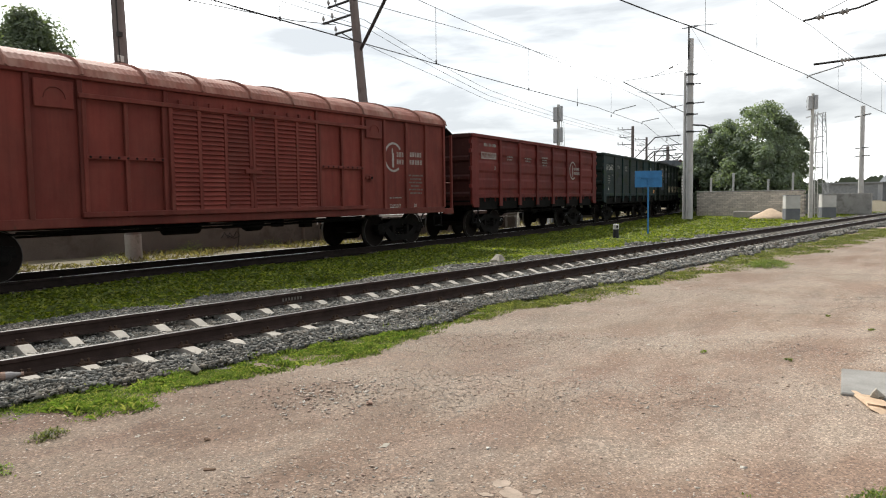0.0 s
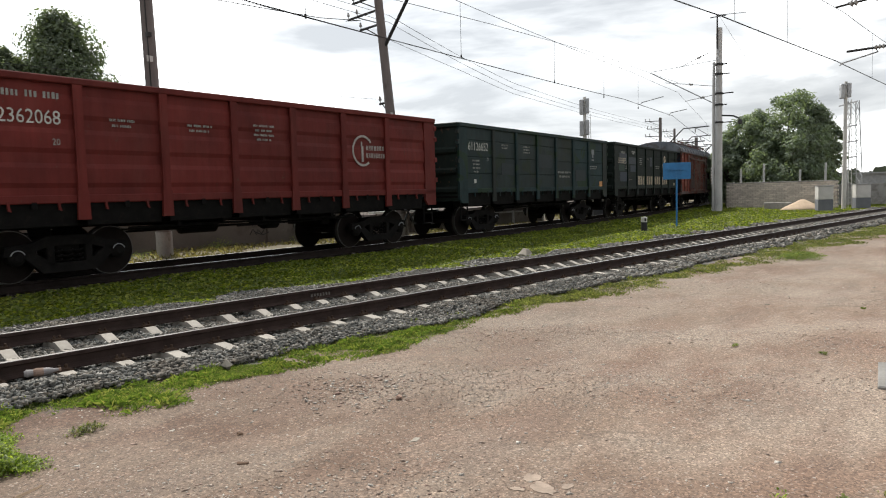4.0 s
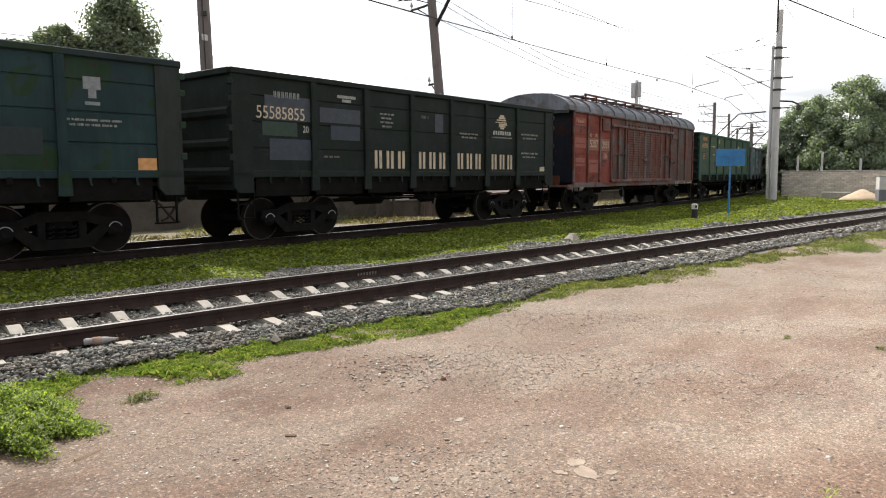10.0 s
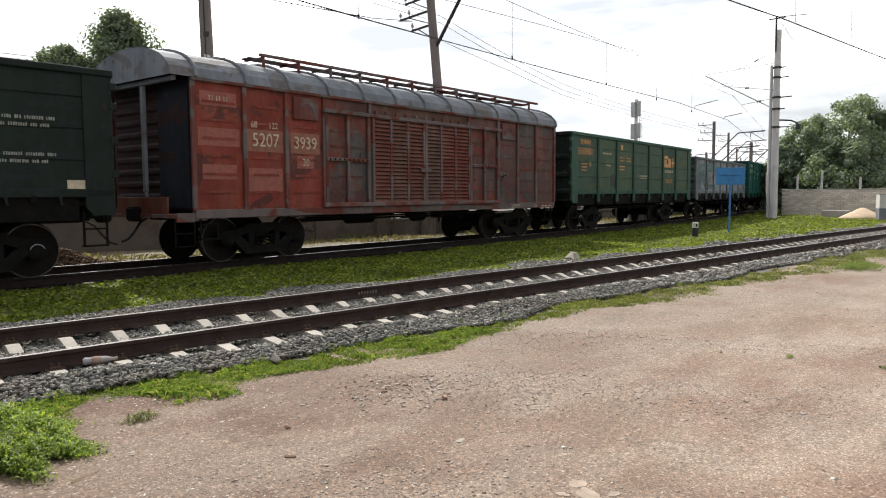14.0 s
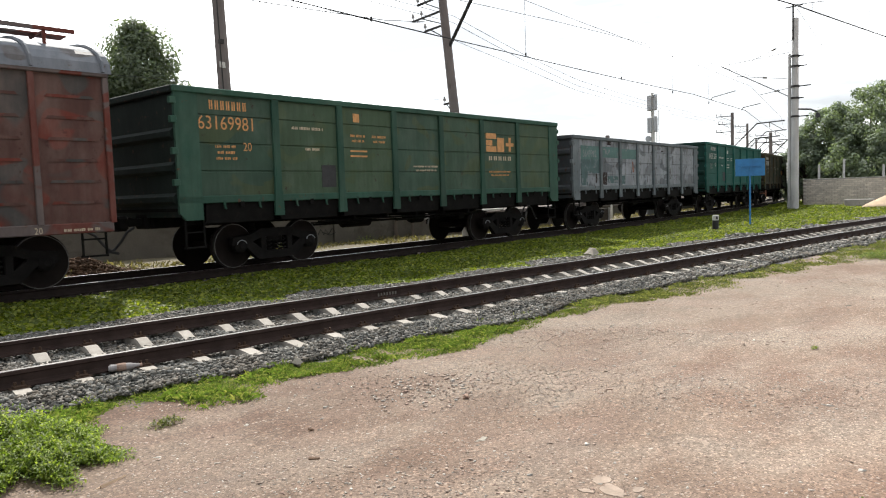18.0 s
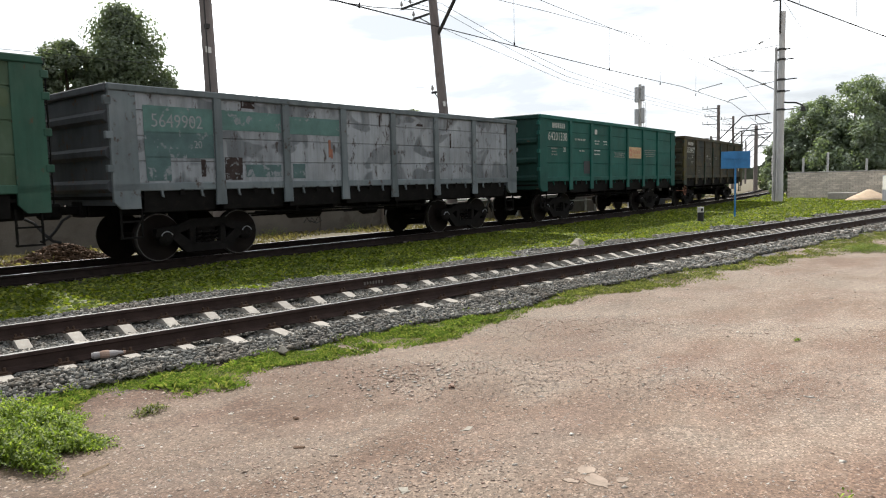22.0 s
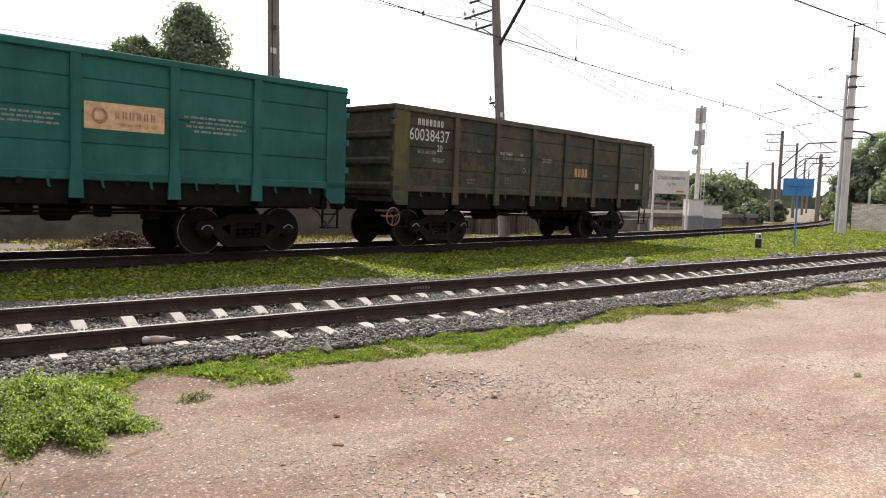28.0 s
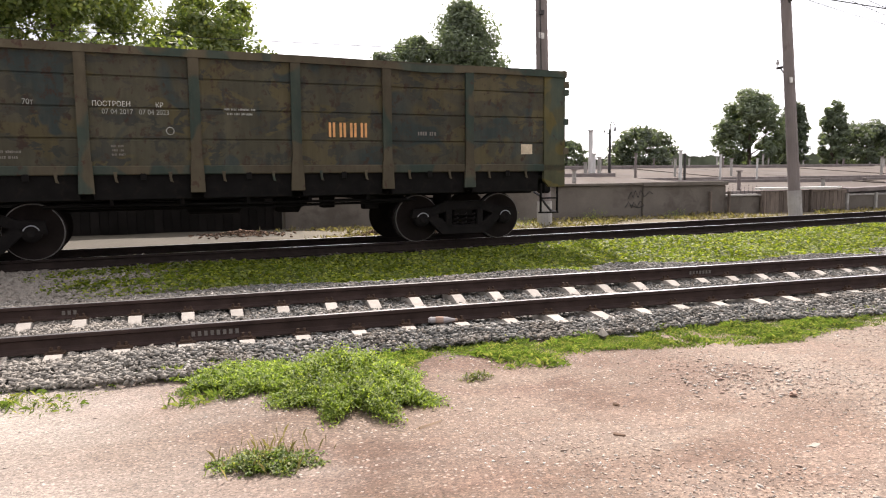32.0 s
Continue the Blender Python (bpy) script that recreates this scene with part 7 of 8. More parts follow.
wire("contact_wire", [along(-40, 0.2, 6.3), along(3, 0.0, 6.42), along(11, 0.0, 6.33), along(21, 0.0, 6.36), along(31, 0.0, 6.6), along(44, 0.0, 6.72), along(62, 0.2, 6.2), along(105, 0, 6.2)], 0.016, 0.01)
wire("carrier_wire", [along(-40, 0.1, 8.6), along(12, 0.0, 8.3), along(20, 0.0, 8.17), along(33, 0.0, 8.3), along(46, 0.0, 8.6), along(70, 0.2, 8.2), along(105, 0, 8.2)], 0.010, 0.02)
wire("feeder_wire", [along(-30, 0.0, 5.6), along(3, 0.0, 7.2), along(9, 0.0, 7.57), along(15.2, 0.0, 7.88), along(26, 0.0, 8.4), along(46, 0.0, 9.3)], 0.010, 0.0)
wire("jumper_wire", [along(-30, 0.0, 5.2), along(2.5, 0.0, 6.25), along(4.4, 0.0, 6.35), along(6.0, 0.0, 6.44), along(7.7, 0.0, 6.66), (9.6, 11.95, 7.45)], 0.012, 0.0)
for s_at, top in ((5.5, 6.75), (13.1, 8.3), (21.0, 8.15), (27.5, 8.2), (34.0, 8.3)):
    wire("dropper_wire", [along(s_at, 0, 6.36), along(s_at, 0, top)], 0.007, 0.0)
    solid("wire_clamp", Shape().tube(along(s_at, 0, 6.33), along(s_at, 0, 6.45), 0.03, n=6), M["dark_steel"], label="small dark clamp on the overhead wire", category="clamp", group="overhead wires")
for heights in ((8.9, 8.62, 7.78, 7.2, 6.95), (8.8, 8.35, 7.5, 6.9, 6.72), (8.3, 7.68, 7.15, 6.65, 6.5)):
    wire("line_wire", [along(-45, 4.4, heights[0] + 0.9), along(14.2, 4.0, heights[1]), along(19.6, 4.0, heights[2]), along(25, 4.0, heights[3]), along(36, 4.0, heights[4]), along(52, 4.2, heights[4] + 0.3), along(62, 4.4, heights[4] + 0.7), along(92, 4.8, 8.4)], 0.009, 0.015)
wire("line_wire", [along(-30, 4.0, 4.6), along(5, 4.0, 4.99), along(13.2, 4.0, 5.27)], 0.008, 0.02)

# overhead line of the near track, carried by a mast beside the yard
wire("contact_wire", [(-45, 0.45, 6.0), (8.5, 0.45, 5.95), (12.5, 0.45, 6.06), (23.2, 0.3, 6.1), (37, 0.45, 6.08), (48, 0.3, 6.0), (76, -1.2, 6.1), (118, -6, 6.1)], 0.016, 0.01)
wire("carrier_wire", [(-45, 0.45, 8.2), (19.2, 0.45, 8.07), (24.7, 0.45, 8.15), (32, 0.45, 8.0), (48, 0.3, 7.6), (76, -1.2, 8.0), (118, -6, 8.0)], 0.010, 0.02)
for x_at in (13.5, 18.0, 29.5, 34.5, 40.0):
    wire("dropper_wire", [(x_at, 0.42, 6.08), (x_at, 0.45, 8.05)], 0.006, 0.0)
yard_mast = pole("catenary_mast", 23.6, -3.4, 10.0, 0.22, 0.16, M["concrete_pale"], "pale concrete mast with a bracket over the near track")
part("bracket", Shape().path([(0.1, 0, 6.56), (3.45, 0, 6.50)], 0.045, 8), M["dark_steel"], yard_mast)
arm_part = part("steady_arm", Shape().path([(2.5, 0, 6.47), (2.42, 0, 6.36), (3.6, 0, 6.10), (3.68, 0, 6.02)], 0.025, 7), M["grey_steel"], yard_mast)
part("insulator", Shape().turned((2.2, 0, 6.53), (1, 0, 0), [(0, 0.02), (0.06, 0.09), (0.12, 0.04), (0.18, 0.09), (0.24, 0.04), (0.3, 0.09), (0.36, 0.02)], 10), M["insulator"], arm_part)
top_arm = part("carrier_bracket", Shape().path([(0.1, 0, 8.9), (2.0, 0, 8.35), (3.85, 0, 8.18)], 0.04, 8).path([(0.1, 0, 9.6), (3.6, 0, 8.2)], 0.015, 6), M["dark_steel"], yard_mast)
for x_at in (2.3, 3.1):
    part("insulator", Shape().turned((x_at, 0, 8.33 - 0.08 * (x_at - 2)), (1, 0, -0.1), [(0, 0.03), (0.07, 0.13), (0.14, 0.05), (0.21, 0.13), (0.28, 0.05), (0.35, 0.03)], 10), M["insulator"], top_arm)

# ---- masonry and roofs behind the track ----
def brick_wall(name, p0, p1, height, base_z, bl_, bh, limit, mats, label, thick=0.25):
    """A mortar core with single bricks laid proud on its near face."""
    p0, p1 = Vector(p0), Vector(p1)
    d = p1 - p0
    length, rz = d.length, math.degrees(math.atan2(d.y, d.x))
    root = empty(name, pose(p0.x, p0.y, base_z, 0, 0, rz), label=label, category="wall", kind="structure")
    part("core", Shape().box(0, 0.012, -0.3, length, thick, height, 0.01), M["mortar"], root)
    part("coping", Shape().box(-0.03, -0.03, height, length + 0.03, thick + 0.03, height + 0.07, 0.015), M["concrete"], root)
    brick = Shape().box(0.006, 0.0, 0.006, bl_ - 0.006, 0.06, bh - 0.006, 0.004).mesh("brick", mats)
    n = 0
    for row in range(int(height / bh)):
        x = -bl_ / 2 * (row % 2)
        while x < length - bl_ * 0.4:
            if x >= 0 and n < limit:
                ob = new("brick", brick)
                ob.parent = root
                ob.matrix_basis = pose(x, rng.uniform(-0.006, 0.004), row * bh)
                n += 1
            x += bl_
    return root


# far brick wall by the mast; double-size courses
brick_wall("wall_brick", (46.0, 13.0, 0), (44.2, 5.4, 0), 1.75, 0.0, 0.39, 0.125, 300, M["white_brick"], "weathered grey brick boundary wall")

back_wall = empty("wall_garages", label="stained whitewashed rear wall of low garages", category="wall", kind="structure")
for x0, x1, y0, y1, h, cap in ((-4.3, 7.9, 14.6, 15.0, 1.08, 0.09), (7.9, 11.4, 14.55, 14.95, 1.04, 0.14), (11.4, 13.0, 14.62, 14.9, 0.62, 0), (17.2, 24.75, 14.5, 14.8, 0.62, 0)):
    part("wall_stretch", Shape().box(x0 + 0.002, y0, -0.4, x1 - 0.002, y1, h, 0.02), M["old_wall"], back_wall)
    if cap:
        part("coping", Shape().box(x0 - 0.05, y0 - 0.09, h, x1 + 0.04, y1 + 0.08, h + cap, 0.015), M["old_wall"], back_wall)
part("coping", Shape().box(11.4, 14.56, 0.62, 13.05, 14.96, 0.69, 0.01), M["concrete"], back_wall)
for k in range(9):
    part("spike", Shape().tube((11.52 + 0.18 * k, 14.75, 0.66), (11.52 + 0.18 * k + rng.uniform(-0.02, 0.02), 14.75, 1.0 + rng.uniform(-0.06, 0.05)), 0.010, 0.004, n=5), M["dark_steel"], back_wall, "thin rusty spike on the wall")
part("plank_back", Shape().box(13.0, 14.54, -0.4, 17.2, 14.6, 0.80, 0.01), M["plank"], back_wall)
for k in range(21):
    x = 13.0 + 0.2 * k
    part("plank", Shape().box(x, 14.5 + rng.uniform(-0.012, 0.012), -0.2, x + 0.185, 14.532, 0.74 + rng.uniform(-0.05, 0.05), 0.004), M["plank"], back_wall)
part("coping", Shape().box(12.9, 14.4, 0.84, 16.7, 14.8, 0.92, 0.01), M["white_paint"], back_wall, "pale painted coping board")
part("roof_edge", Shape().prism([(17.1, 0.70), (23.8, 0.86), (23.8, 1.0), (17.1, 0.84)], 14.42, 15.0), M["pole_brown"], back_wall, "dark felted roof edge above the panels")
for x in (17.0, 18.47, 20.3, 22.13, 23.8, 24.7):
    part("panel_post", Shape().box(x, 14.4, -0.3, x + 0.1, 14.5, 0.66, 0.01), M["concrete"], back_wall, "pale concrete fence post")
for a, b in ((17.1, 18.47), (18.57, 20.3), (20.4, 22.13), (22.23, 23.8)):
    part("panel_rim", Shape().box(a, 14.45, 0.56, b, 14.5, 0.63, 0.008), M["concrete"], back_wall)
for x in (10.6, 11.42, 13.0, 15.2):
    part("joint_strip", Shape().box(x, 14.38, -0.3, x + 0.07, 14.5, 0.82, 0.005), M["plank"], back_wall)
scr = [[(7.3, 0.62), (7.42, 0.86), (7.5, 0.64), (7.58, 0.9), (7.7, 0.66), (7.8, 0.92), (7.95, 0.68), (8.15, 0.86), (8.3, 0.78)], [(7.2, 0.34), (7.32, 0.52), (7.45, 0.32), (7.52, 0.5), (7.66, 0.34), (7.8, 0.54), (7.95, 0.38), (7.7, 0.3), (7.4, 0.42)]]
for line in scr:
    part("scrawl", Shape().path([(x, 14.54, z) for x, z in line], 0.014, 4), M["black_paint"], back_wall, "dark spray paint scrawl")

def garage_row(x0, x1, y0, y1, z0, z1):
    """A row on rising ground: its felt roof climbs from z0 at the near eaves to z1 behind."""
    g = empty("garage_row", label="low garage row with bleached felt roof", category="building")
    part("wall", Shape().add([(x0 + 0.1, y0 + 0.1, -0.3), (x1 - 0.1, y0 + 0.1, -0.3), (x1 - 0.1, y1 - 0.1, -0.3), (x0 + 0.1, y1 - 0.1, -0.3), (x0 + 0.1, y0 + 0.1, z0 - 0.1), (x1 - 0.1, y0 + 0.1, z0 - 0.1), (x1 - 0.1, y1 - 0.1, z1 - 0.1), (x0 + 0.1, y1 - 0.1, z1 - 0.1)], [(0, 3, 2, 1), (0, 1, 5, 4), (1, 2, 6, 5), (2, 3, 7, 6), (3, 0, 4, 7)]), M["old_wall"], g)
    xs = np.arange(x0, x1, 4.2)
    for a in xs:
        b = min(a + 4.17, x1)
        dz = rng.uniform(-0.04, 0.05)
        part("roof_sheet", Shape().add([(a, y0, z0 - 0.12 + dz), (b, y0, z0 - 0.12 + dz), (b, y1, z1 - 0.12 + dz), (a, y1, z1 - 0.12 + dz), (a, y0, z0 + dz), (b, y0, z0 + dz), (b, y1, z1 + dz), (a, y1, z1 + dz)], [(0, 3, 2, 1), (4, 5, 6, 7), (0, 1, 5, 4), (1, 2, 6, 5), (2, 3, 7, 6), (3, 0, 4, 7)]), M["roof_felt"], g)
    part("front_edge", Shape().box(x0, y0 - 0.06, z0 - 0.2, x1, y0 + 0.18, z0 + 0.08, 0.02), M["pole_brown"], g)
    part("rear_edge", Shape().box(x0, y1 - 0.2, z1 - 0.2, x1, y1 + 0.05, z1 + 0.14, 0.02), M["pole_brown"], g)
    for k in range(int((x1 - x0) / 4.2)):
        vx, vy = x0 + 2.1 + 4.2 * k + rng.uniform(-1.2, 1.2), y0 + rng.uniform(0.6, 3.0)
        vz = z0 + (z1 - z0) * (vy - y0) / (y1 - y0)
        vh = rng.uniform(0.4, 1.2)
        vent = part("vent_pipe", Shape().tube((vx, vy, vz - 0.1), (vx, vy, vz + vh), 0.07, n=8), M["concrete" if k % 3 else "pole_brown"], g)
        part("vent_cap", Shape().tube((vx, vy, vz + vh), (vx, vy, vz + vh + 0.05), 0.12, n=8), M["pole_brown"], vent)


for row in ((-4.2, 11.4, 15.1, 22, 1.05, 1.35), (11.8, 24.7, 15.0, 21, 0.72, 1.0), (0, 10, 24, 33, 1.5, 1.9), (11, 40, 23, 33, 1.15, 1.75), (16, 62, 36, 50, 1.55, 1.95), (-30, 2, 36, 52, 1.6, 2.1), (26.5, 45, 19, 22, 0.75, 1.0), (34, 90, 54, 72, 1.7, 2.1)):
    garage_row(*row)
for x, h, r, coat in ((10.56, 3.42, 0.10, "concrete_pale"), (10.72, 2.35, 0.10, "concrete_pale"), (10.3, 1.95, 0.08, "concrete"), (11.03, 2.2, 0.09, "concrete"), (12.98, 2.35, 0.06, "pole_brown"), (15.5, 2.5, 0.08, "concrete_pale"), (15.75, 2.35, 0.06, "dark_steel"), (17.85, 2.3, 0.05, "concrete_pale"), (20.1, 2.1, 0.05, "concrete_pale")):
    solid("standpipe", Shape().tube((x, 22.6, 0), (x, 22.6, h), r, n=10).tube((x, 22.6, h), (x, 22.6, h + 0.05), r * 1.5, n=10), M[coat], label="thin pipe post standing among the garage roofs", category="post", group="posts among the garages")
yard_lamp = empty("lamp_post", pose(11.57, 22.6, 0), label="dark thin lamp post with a hooked top among garages", category="lamp post")
part("shaft", Shape().tube((0, 0, 0), (0, 0, 3.5), 0.075, 0.06, n=10), M["dark_steel"], yard_lamp)
part("hook", Shape().path([(0, 0, 3.5), (0.02, 0, 3.75), (0.12, 0, 3.85), (0.24, 0, 3.78), (0.27, 0, 3.6)], 0.03, 7), M["dark_steel"], yard_lamp)
part("lamp_head", Shape().turned((0.27, 0, 3.42), (0, 0, 1), [(0, 0.10), (0.12, 0.07), (0.2, 0.03)], 10), M["grey_steel"], yard_lamp)
part("side_bracket", Shape().path([(0, 0, 3.3), (-0.28, 0, 3.34), (-0.3, 0, 3.5)], 0.03, 6), M["dark_steel"], yard_lamp)

# made-up black board wall that stands in for deep shade left of the garages
shed = empty("wall_shade", label="low black board wall added for deep shade beside the garages", category="wall", kind="structure")
part("frame", Shape().box(-19.0, 14.35, -0.4, -4.4, 14.6, 1.2, 0.02), M["shade_black"], shed)
part("roof_edge", Shape().box(-19.1, 14.1, 1.2, -4.35, 15.2, 1.3, 0.02), M["shade_black"], shed)
for k in range(64):
    x = -18.95 + 0.227 * k
    part("board", Shape().box(x, 14.3 + 0.01 * (k % 3), -0.3, x + 0.215, 14.345, 1.18, 0.004), M["shade_black"], shed)

# far concrete fences and sheds at the end of the yard
for x, y0, y1, h in ((52, 2.8, 9.0, 1.55), (60, -4, 2.5, 1.7)):
    solid("wall_concrete", Shape().box(x, y0, -0.2, x + 0.3, y1, h, 0.02), M["concrete"], label="grey concrete panel fence with scrawls", category="fence", kind="structure")
solid("distant_shed", Shape().box(140, 6, 0, 150, 16, 3.4).prism([(139.5, 3.4), (150.5, 3.4), (145, 4.6)], 5.5, 16.5), M["grey_paint"], label="low grey shed far down the line", category="building")
solid("distant_shed", Shape().box(150, -18, 0, 160, -6, 4.2).prism([(149.5, 4.2), (160.5, 4.2), (155, 5.2)], -18.5, -5.5), M["sand"], label="low tan shed far down the line", category="building")
solid("distant_shed", Shape().box(160, 20, 0, 175, 30, 3.4).box(159.5, 19.5, 3.4, 175.5, 30.5, 3.7), M["grey_steel"], label="low grey metal shed far down the line", category="building")

# sand heap, concrete block, litter heaps
def heap(name, x, y, r, h, mat, label):
    sh = Shape().turned((0, 0, -0.05), (0, 0, 1), [(0, r), (h * 0.35, r * 0.72), (h * 0.7, r * 0.36), (h, r * 0.08)], 18)
    sh.v = [(a + 0.06 * math.sin(5 * b + c * 9), b + 0.06 * math.sin(4 * a), c) for a, b, c in sh.v]
    solid(name, sh, mat, pose(x, y, 0), True, label=label, category="heap")


heap("sand_pile", 41.6, 6.6, 1.5, 0.72, M["sand"], "pale sand heap by the brick wall")
solid("concrete_block", Shape().box(-0.8, -0.3, 0, 0.8, 0.3, 0.45, 0.03), M["concrete"], pose(43.3, 8.6, 0, 0, 0, -80), label="grey concrete block lying in turf", category="block")

# ---- trees ----
def tree(x, y, h, spread, seed, mat, trunk_h=0.3, n=5200, leaf=0.16, shape="round", label="leafy deciduous tree"):
    r = np.random.default_rng(seed)
    root = empty("tree", pose(x, y, -0.05, 0, 0, float(r.uniform(0, 360))), label=label, category="tree")
    tk = Shape()
    tr = h * 0.022 + 0.06
    tk.tube((0, 0, 0), (0.02 * h, 0.01 * h, h * 0.5), tr, tr * 0.6, 8)
    tk.tube((0.02 * h, 0.01 * h, h * 0.5), (0, 0.02 * h, h * 0.9), tr * 0.6, tr * 0.15, 7)
    centres = []
    m = 130
    for k in range(m):
        q = r.random()
        z = h * (trunk_h + (1 - trunk_h) * q)
        if shape == "round":
            prof = math.sqrt(max(0.03, 1 - (2 * q - 0.85) ** 2 / 1.4))
        elif shape == "cone":
            prof = (1 - q) ** 0.65 * 1.05 + 0.06
        else:
            prof = 0.8 * math.sqrt(max(0.05, math.sin(math.pi * min(1, q * 0.92 + 0.08))))
        rad = spread * prof * (0.25 + 0.65 * math.sqrt(r.random()))
        a = r.uniform(0, 6.283)
        c = np.array([rad * math.cos(a), rad * math.sin(a), z])
        centres.append((c, spread * (0.13 + 0.17 * r.random())))
        if k < 16:
            tk.tube((0.01 * h, 0, z * 0.62), tuple(c * [0.85, 0.85, 0.97]), tr * 0.3, tr * 0.06, 5)
    part("trunk", tk, M["bark"], root)
    pick = r.integers(0, m, n)
    cc, rr = np.array([c for c, _ in centres])[pick], np.array([q for _, q in centres])[pick]
    d = r.normal(0, 1, (n, 3))
    d /= np.linalg.norm(d, axis=1, keepdims=True)
    p = cc + d * (rr * r.random(n) ** 0.4)[:, None] * np.array([1, 1, 0.8])
    # leaves lie roughly along the outside of their clump
    face = d * 0.9 + np.array([0, 0, 0.35]) + r.normal(0, 0.45, (n, 3))
    face /= np.linalg.norm(face, axis=1, keepdims=True)
    u = np.cross(face, r.normal(0, 1, (n, 3)))
    u /= np.linalg.norm(u, axis=1, keepdims=True) + 1e-6
    w = np.cross(u, face)
    s = (leaf * r.uniform(0.6, 1.4, n))[:, None]
    v = np.stack([p - u * s, p + w * s * 0.6, p + u * s, p - w * s * 0.6], 1).reshape(-1, 3)
    raw("crown", v, np.arange(4 * n).reshape(n, 4), mat, root)
    return root


tree(-10.6, 20.5, 8.8, 3.9, 1, M["foliage_light"], 0.2, 42000, 0.085, label="sunlit leafy tree behind the garages")
tree(-5.6, 30, 9.9, 3.4, 2, M["foliage_light"], 0.2, 30000, 0.11, label="sunlit leafy tree behind the garages")
tree(-16.5, 21, 8.6, 3.6, 12, M["foliage_light"], 0.2, 16000, 0.13, label="sunlit leafy tree behind the garages")
tree(13.0, 45, 14.0, 5.3, 3, M["foliage"], 0.10, 64000, 0.115, "cone", "tall dark tree beyond the garages")
tree(9.2, 45.5, 11.3, 2.8, 4, M["foliage"], 0.2, 30000, 0.12, label="dark rounded tree beyond the garages")
tree(6.7, 45, 10.0, 2.5, 5, M["foliage"], 0.2, 26000, 0.12, label="dark rounded tree beyond the garages")
tree(66.5, 75, 11.9, 4.9, 6, M["foliage"], 0.1, 30000, 0.2, label="broad dark tree behind the roofs")
tree(75, 76, 11.3, 2.9, 7, M["foliage_far"], 0.1, 10000, 0.22, "oval", "narrow hazy tree behind the roofs")
tree(81.5, 75, 11.3, 2.6, 8, M["foliage"], 0.1, 10000, 0.22, "oval", "narrow dark tree behind the roofs")
tree(89, 76, 8.2, 5.0, 9, M["foliage_far"], 0.1, 11000, 0.24, label="low hazy tree behind the roofs")
tree(45.7, 70, 6.6, 4.4, 10, M["foliage_far"], 0.1, 10000, 0.2, label="low rounded tree behind the roofs")
for k, (x, h, sp) in enumerate(((106.5, 7.4, 4.2), (116.5, 5.7, 4.4), (123.5, 4.9, 3.8), (98.5, 5.2, 3.4))):
    tree(x, 80, h, sp, 90 + k, M["foliage_far"], 0.06, 7000, 0.26, label="low hazy tree behind the roofs")
tree(36.4, 72, 5.2, 2.6, 11, M["foliage_far"], 0.15, 4000, 0.2, label="low hazy tree behind the roofs")
# clump behind the brick wall
for k, (x, y, h, sp) in enumerate(((53, 10.8, 8.4, 3.6), (52, 13.2, 7.1, 2.9), (54, 9.3, 7.3, 2.2), (51, 14.8, 5.2, 1.8), (51, 10.5, 5.4, 3.3))):
    tree(x, y, h, sp, 20 + k, M["foliage_mid"], 0.05, 24000, 0.105, label="dense dark green tree behind the brick wall")
for y, h in ((6.6, 1.2), (8.2, 0.8), (10.6, 1.3), (12.2, 1.0)):
    solid("fence_post", Shape().box(-0.06, -0.06, 0, 0.06, 0.06, 1.8 + h, 0.01), M["concrete_pale"], pose(46.4 + 0.2 * y / 12, y, 0, 0, 1.5, 0), label="thin concrete post rising behind the brick wall", category="post", group="posts behind the brick wall")
# woods along the curve
r = np.random.default_rng(40)
for k in range(34):
    q = r.random()
    x, y = 55 + 130 * q + r.uniform(-6, 6), 34 + 62 * q + r.uniform(-9, 16)
    tree(float(x), float(y), float(r.uniform(3.2, 5.2) + 2.6 * q), float(r.uniform(2.5, 4.5)), 100 + k, M["foliage_far"] if q > 0.25 else M["foliage"], 0.05, 2600, 0.3, label="leafy tree in the woods along the curve")
for k, (x, y, h) in enumerate(((43, 19.5, 1.2), (48, 21, 1.5), (52, 23, 1.8), (60, 25, 1.9), (40, 21, 1.1), (70, 33, 2.2), (76, 26, 3.0), (84, 28, 4.0), (68, 22, 2.0))):
    tree(x, y, h, h * 0.6, 140 + k, M["foliage"], 0.05, 3000, 0.13, label="low green bush beside the curving track")
k = np.arange(1601)
a = np.radians(2 + 118 * k / 1600)
h = 9.0 + 2.2 * np.sin(k * 0.061) * np.sin(k * 0.023 + 1) + 1.1 * np.sin(k * 0.19 + 2 * np.sin(k * 0.05)) + 0.7 * np.abs(np.sin(k * 0.53 + np.sin(k * 0.31))) + rng.normal(0, 0.28, len(k))
ring = np.stack([420 * np.cos(a), 420 * np.sin(a)], -1)
v = np.concatenate([np.c_[ring, np.full(len(k), -1.0)], np.c_[ring, h]])
f = np.stack([k[:-1], k[1:], k[1:] + len(k), k[:-1] + len(k)], -1)
raw("backdrop_woods", v, f, M["far_woods"], label="low line of distant woods on the horizon", category="woods", kind="structure")

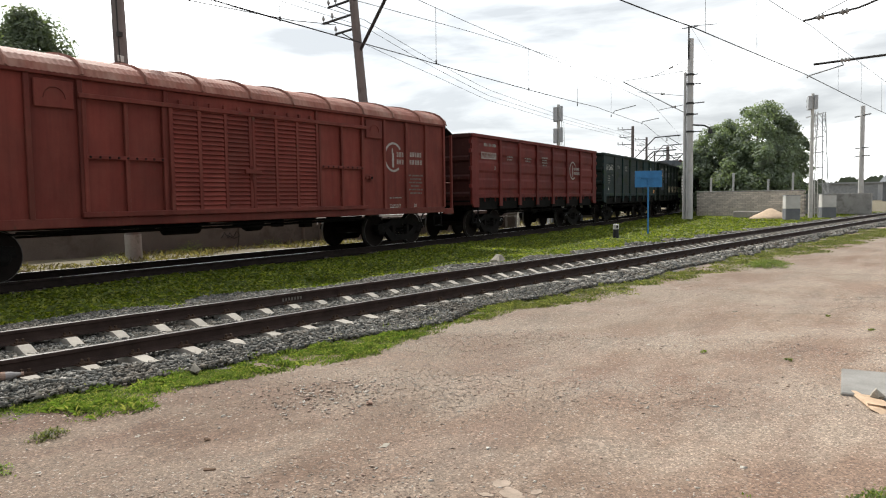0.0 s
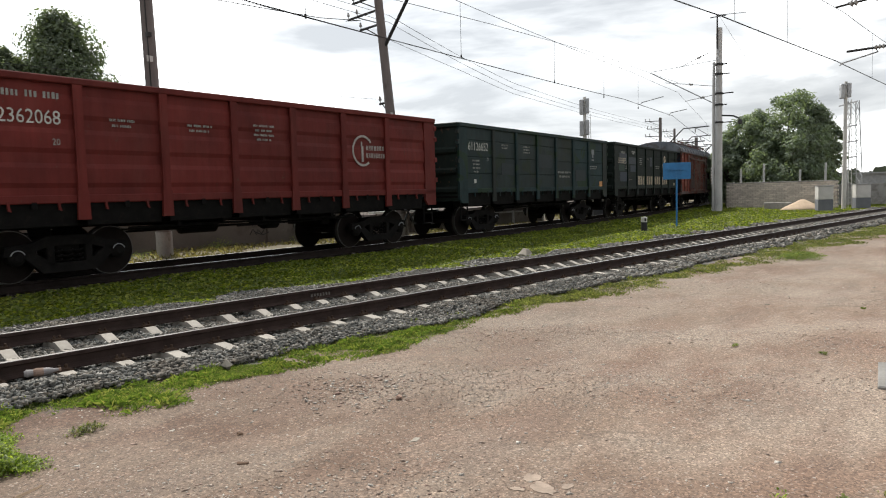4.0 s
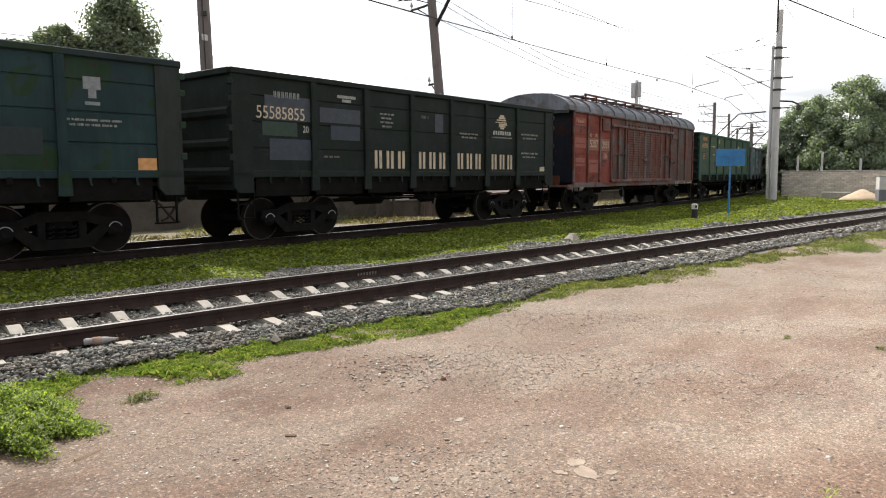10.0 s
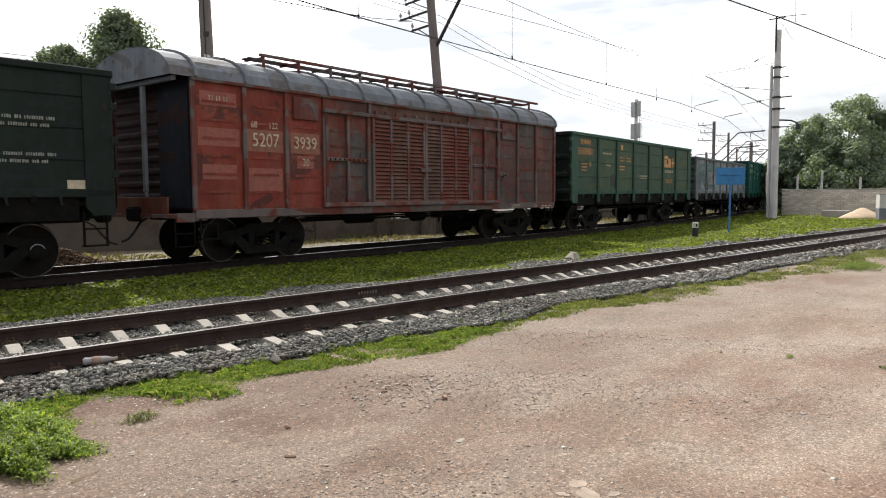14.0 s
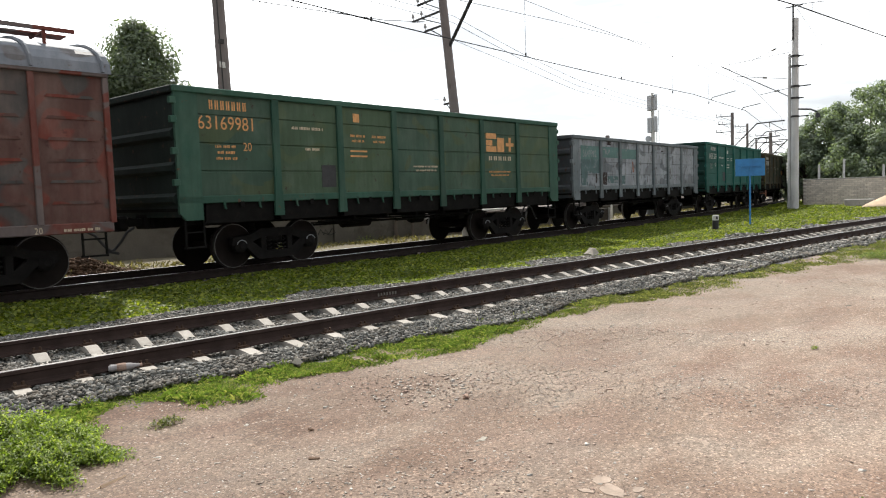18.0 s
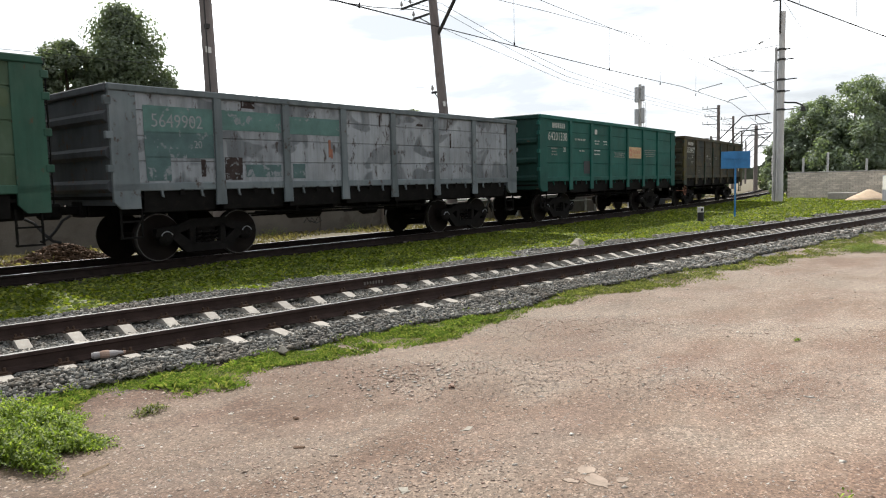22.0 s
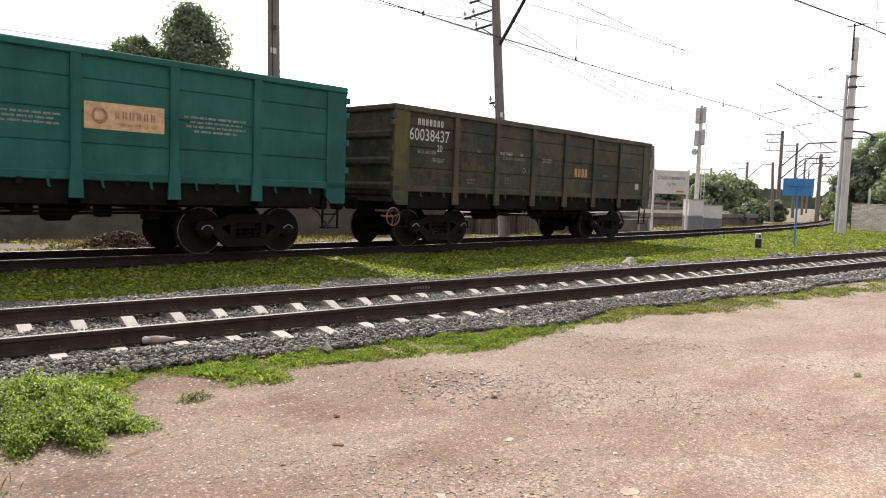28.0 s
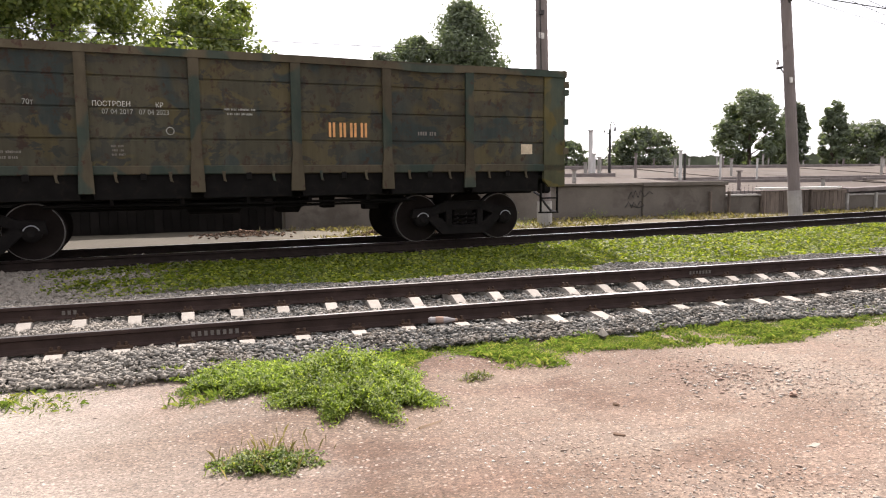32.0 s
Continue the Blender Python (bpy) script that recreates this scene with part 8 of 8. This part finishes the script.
# ---- small things in the yard ----
px_, py_ = scatter(-9.5, 6, -6.6, -1.0, 90)
stones("pebbles", px_, py_, ground_height(px_, py_) + 0.002, rng.gamma(1.1, 0.0048, len(px_)) + 0.005, M["grit"], flat=0.3, label="scattered pale pebbles on the dirt", category="gravel", kind="stuff")
px_, py_ = scatter(-9, 1.5, -6.4, -1.3, 1200)
thin = rng.random(len(px_)) < np.clip(0.35 + 0.9 * lumps(px_, py_, 0.8, 11), 0.3, 1)
px_, py_ = px_[thin], py_[thin]
stones("pebbles", px_, py_, ground_height(px_, py_) + 0.002, rng.gamma(1.15, 0.0032, len(px_)) + 0.0035, M["grit"], flat=0.32, label="fine pale grit strewn over the dirt", category="gravel", kind="stuff")
px_, py_ = rng.normal(-3.05, 0.34, 260), rng.normal(-2.6, 0.24, 260)
stones("rubble", px_, py_, ground_height(px_, py_) + 0.004, rng.gamma(1.6, 0.006, 260) + 0.007, M["grit"], flat=0.3, label="spill of pale broken stone and brick bits", category="rubble", kind="stuff")


def lump(name, x, y, sx, sy, sz, mat, label, category, rz=0.0):
    sh = Shape().box(-sx / 2, -sy / 2, 0, sx / 2, sy / 2, sz, min(sx, sy, sz) * 0.46)
    q = np.random.default_rng(int(abs(x * 100 + y * 10)))
    sh.v = [tuple(np.array(p) + q.normal(0, 0.12, 3) * np.array([sx, sy, sz])) for p in sh.v]
    return solid(name, sh, mat, pose(x, y, float(ground_height(np.array(x), np.array(y))) - 0.005, 0, 0, rz), label=label, category=category)


lump("stone", 7.4, 3.1, 0.34, 0.22, 0.2, M["white_stone"], "pale boulder at the edge of the clover", "stone", 20)
lump("stone", -3.52, -3.83, 0.09, 0.045, 0.012, M["white_stone"], "flat white stone chip on the dirt", "stone", 20)
lump("stone", -4.46, -4.28, 0.06, 0.04, 0.012, M["white_stone"], "flat white stone chip on the dirt", "stone", 60)
lump("stone", -3.2, -1.03, 0.15, 0.1, 0.1, M["white_stone"], "pale stone beside the ballast", "stone", 60)
lump("stone", -2.95, -3.1, 0.07, 0.05, 0.03, M["brick_bits"], "small brown stone on the dirt", "stone", 40)
lump("stone", -4.16, -2.77, 0.045, 0.036, 0.024, M["soil"], "small brown stone on the dirt", "stone", 80)
lump("stone", -4.48, -3.3, 0.07, 0.04, 0.014, M["soil"], "flat brown stone on the dirt", "stone", 130)
for k in range(18):
    x, y = float(rng.uniform(-8.5, 4)), float(rng.uniform(-5.5, -1.5))
    lump("stone", x, y, float(rng.uniform(0.025, 0.055)), float(rng.uniform(0.02, 0.04)), float(rng.uniform(0.008, 0.018)), M[("white_stone", "brick_bits", "pebble")[k % 3]], "loose stone lying on the packed dirt", "stone", float(rng.uniform(0, 180)))
lump("stick", -5.49, -2.72, 0.17, 0.025, 0.018, M["pale_lump"], "dry stick lying on the dirt by the weeds", "stick", 25)
def crust(x, y, rx, ry, rz):
    """A thin flake of limestone screed, flush in the dirt, with a broken outline."""
    q = np.random.default_rng(int(abs(x * 1000)))
    n = 21
    rad = q.uniform(0.55, 1.0, n)
    ring = [(rx * rad[k] * math.cos(6.283 * k / n), ry * rad[k] * math.sin(6.283 * k / n)) for k in range(n)]
    z = float(ground_height(np.array(x), np.array(y)))
    sh = Shape().add([(a, b, 0.005) for a, b in ring] + [(a * 1.08, b * 1.08, -0.02) for a, b in ring], [tuple(range(n))] + [(k, n + k, n + (k + 1) % n, (k + 1) % n) for k in range(n)])
    solid("screed_flake", sh, M["pebble"], pose(x, y, z, 0, 0, rz), label="thin pale screed flake bedded in the dirt", category="stone")


for x, y, rx, ry, rz in ((-3.58, -4.80, 0.085, 0.06, 20), (-3.66, -4.93, 0.11, 0.07, 60), (-3.76, -4.83, 0.06, 0.03, 110), (-3.55, -5.02, 0.05, 0.035, 0), (-2.6, -4.9, 0.07, 0.03, 40)):
    crust(x, y, rx, ry, rz)
bt = empty("plastic_bottle", pose(-4.52, -0.2, 0.105, 0, 0, -14), label="crumpled clear plastic bottle against the rail", category="bottle")
part("body", Shape().turned((-0.15, 0, 0), (1, 0, 0), [(0, 0.022), (0.02, 0.034), (0.08, 0.028), (0.13, 0.034), (0.19, 0.03), (0.24, 0.016), (0.27, 0.012)], 12), M["plastic"], bt)
part("label_band", Shape().turned((-0.08, 0, 0), (1, 0, 0), [(0, 0.033), (0.02, 0.036), (0.06, 0.0365), (0.08, 0.035)], 12), M["brick_bits"], bt, "faded pink label")
part("cap", Shape().tube((0.12, 0, 0), (0.14, 0, 0), 0.015, n=10), M["brick_bits"], bt, "dull red screw cap")
stub = empty("pipe_stub", pose(-3.28, -6.31, 0), label="rusty steel pipe stub standing in the yard", category="pipe")
part("tube", Shape().turned((0, 0, -0.05), (0, 0, 1), [(0, 0.07), (0.15, 0.07), (0.15, 0.058), (0.06, 0.058)], 22), M["iron"], stub)
solid("concrete_slab", Shape().box(-0.45, -0.53, -0.02, 0.45, 0.53, 0.03, 0.01), M["slab"], pose(0.08, -6.31, -0.012, 0, 0, 11), label="flat grey concrete slab let into the dirt", category="slab")
lump("board", -0.5, -6.1, 0.42, 0.16, 0.035, M["pale_lump"], "short pale broken board on the dirt", "board", 30)
lump("stone", -0.45, -6.12, 0.1, 0.08, 0.09, M["white_stone"], "stone resting on a broken board", "stone", 30)
for x, y, n in ((-1.6, 11.2, 2600), (-5.6, 12.6, 260)):
    qx, qy = rng.normal(x, 0.55, n), rng.normal(y, 0.38, n)
    qz = (0.42 if n > 300 else 0.12) * np.exp(-((qx - x) ** 2 / 0.55 + (qy - y) ** 2 / 0.3)) * rng.random(n) ** 0.5
    stones("litter_heap", qx, qy, qz, rng.uniform(0.025, 0.085, n), M["soil"], flat=0.4, label="heap of brown litter and rubble by the garage wall", category="heap", kind="stuff")
for x, y, n, t in ((5.6, 13.9, 700, 0.35), (8.9, 14.0, 420, 0.25), (2.2, 12.2, 380, 0.25), (-1.0, 12.6, 320, 0.3), (15.4, 13.8, 260, 0.2), (39.9, 10.0, 900, 0.4), (44.0, 9.5, 700, 0.35)):
    weed_patch("weeds", x, y, 0.75, 0.35, n, t, M["weed"], "green weeds growing by the old wall")

motions()
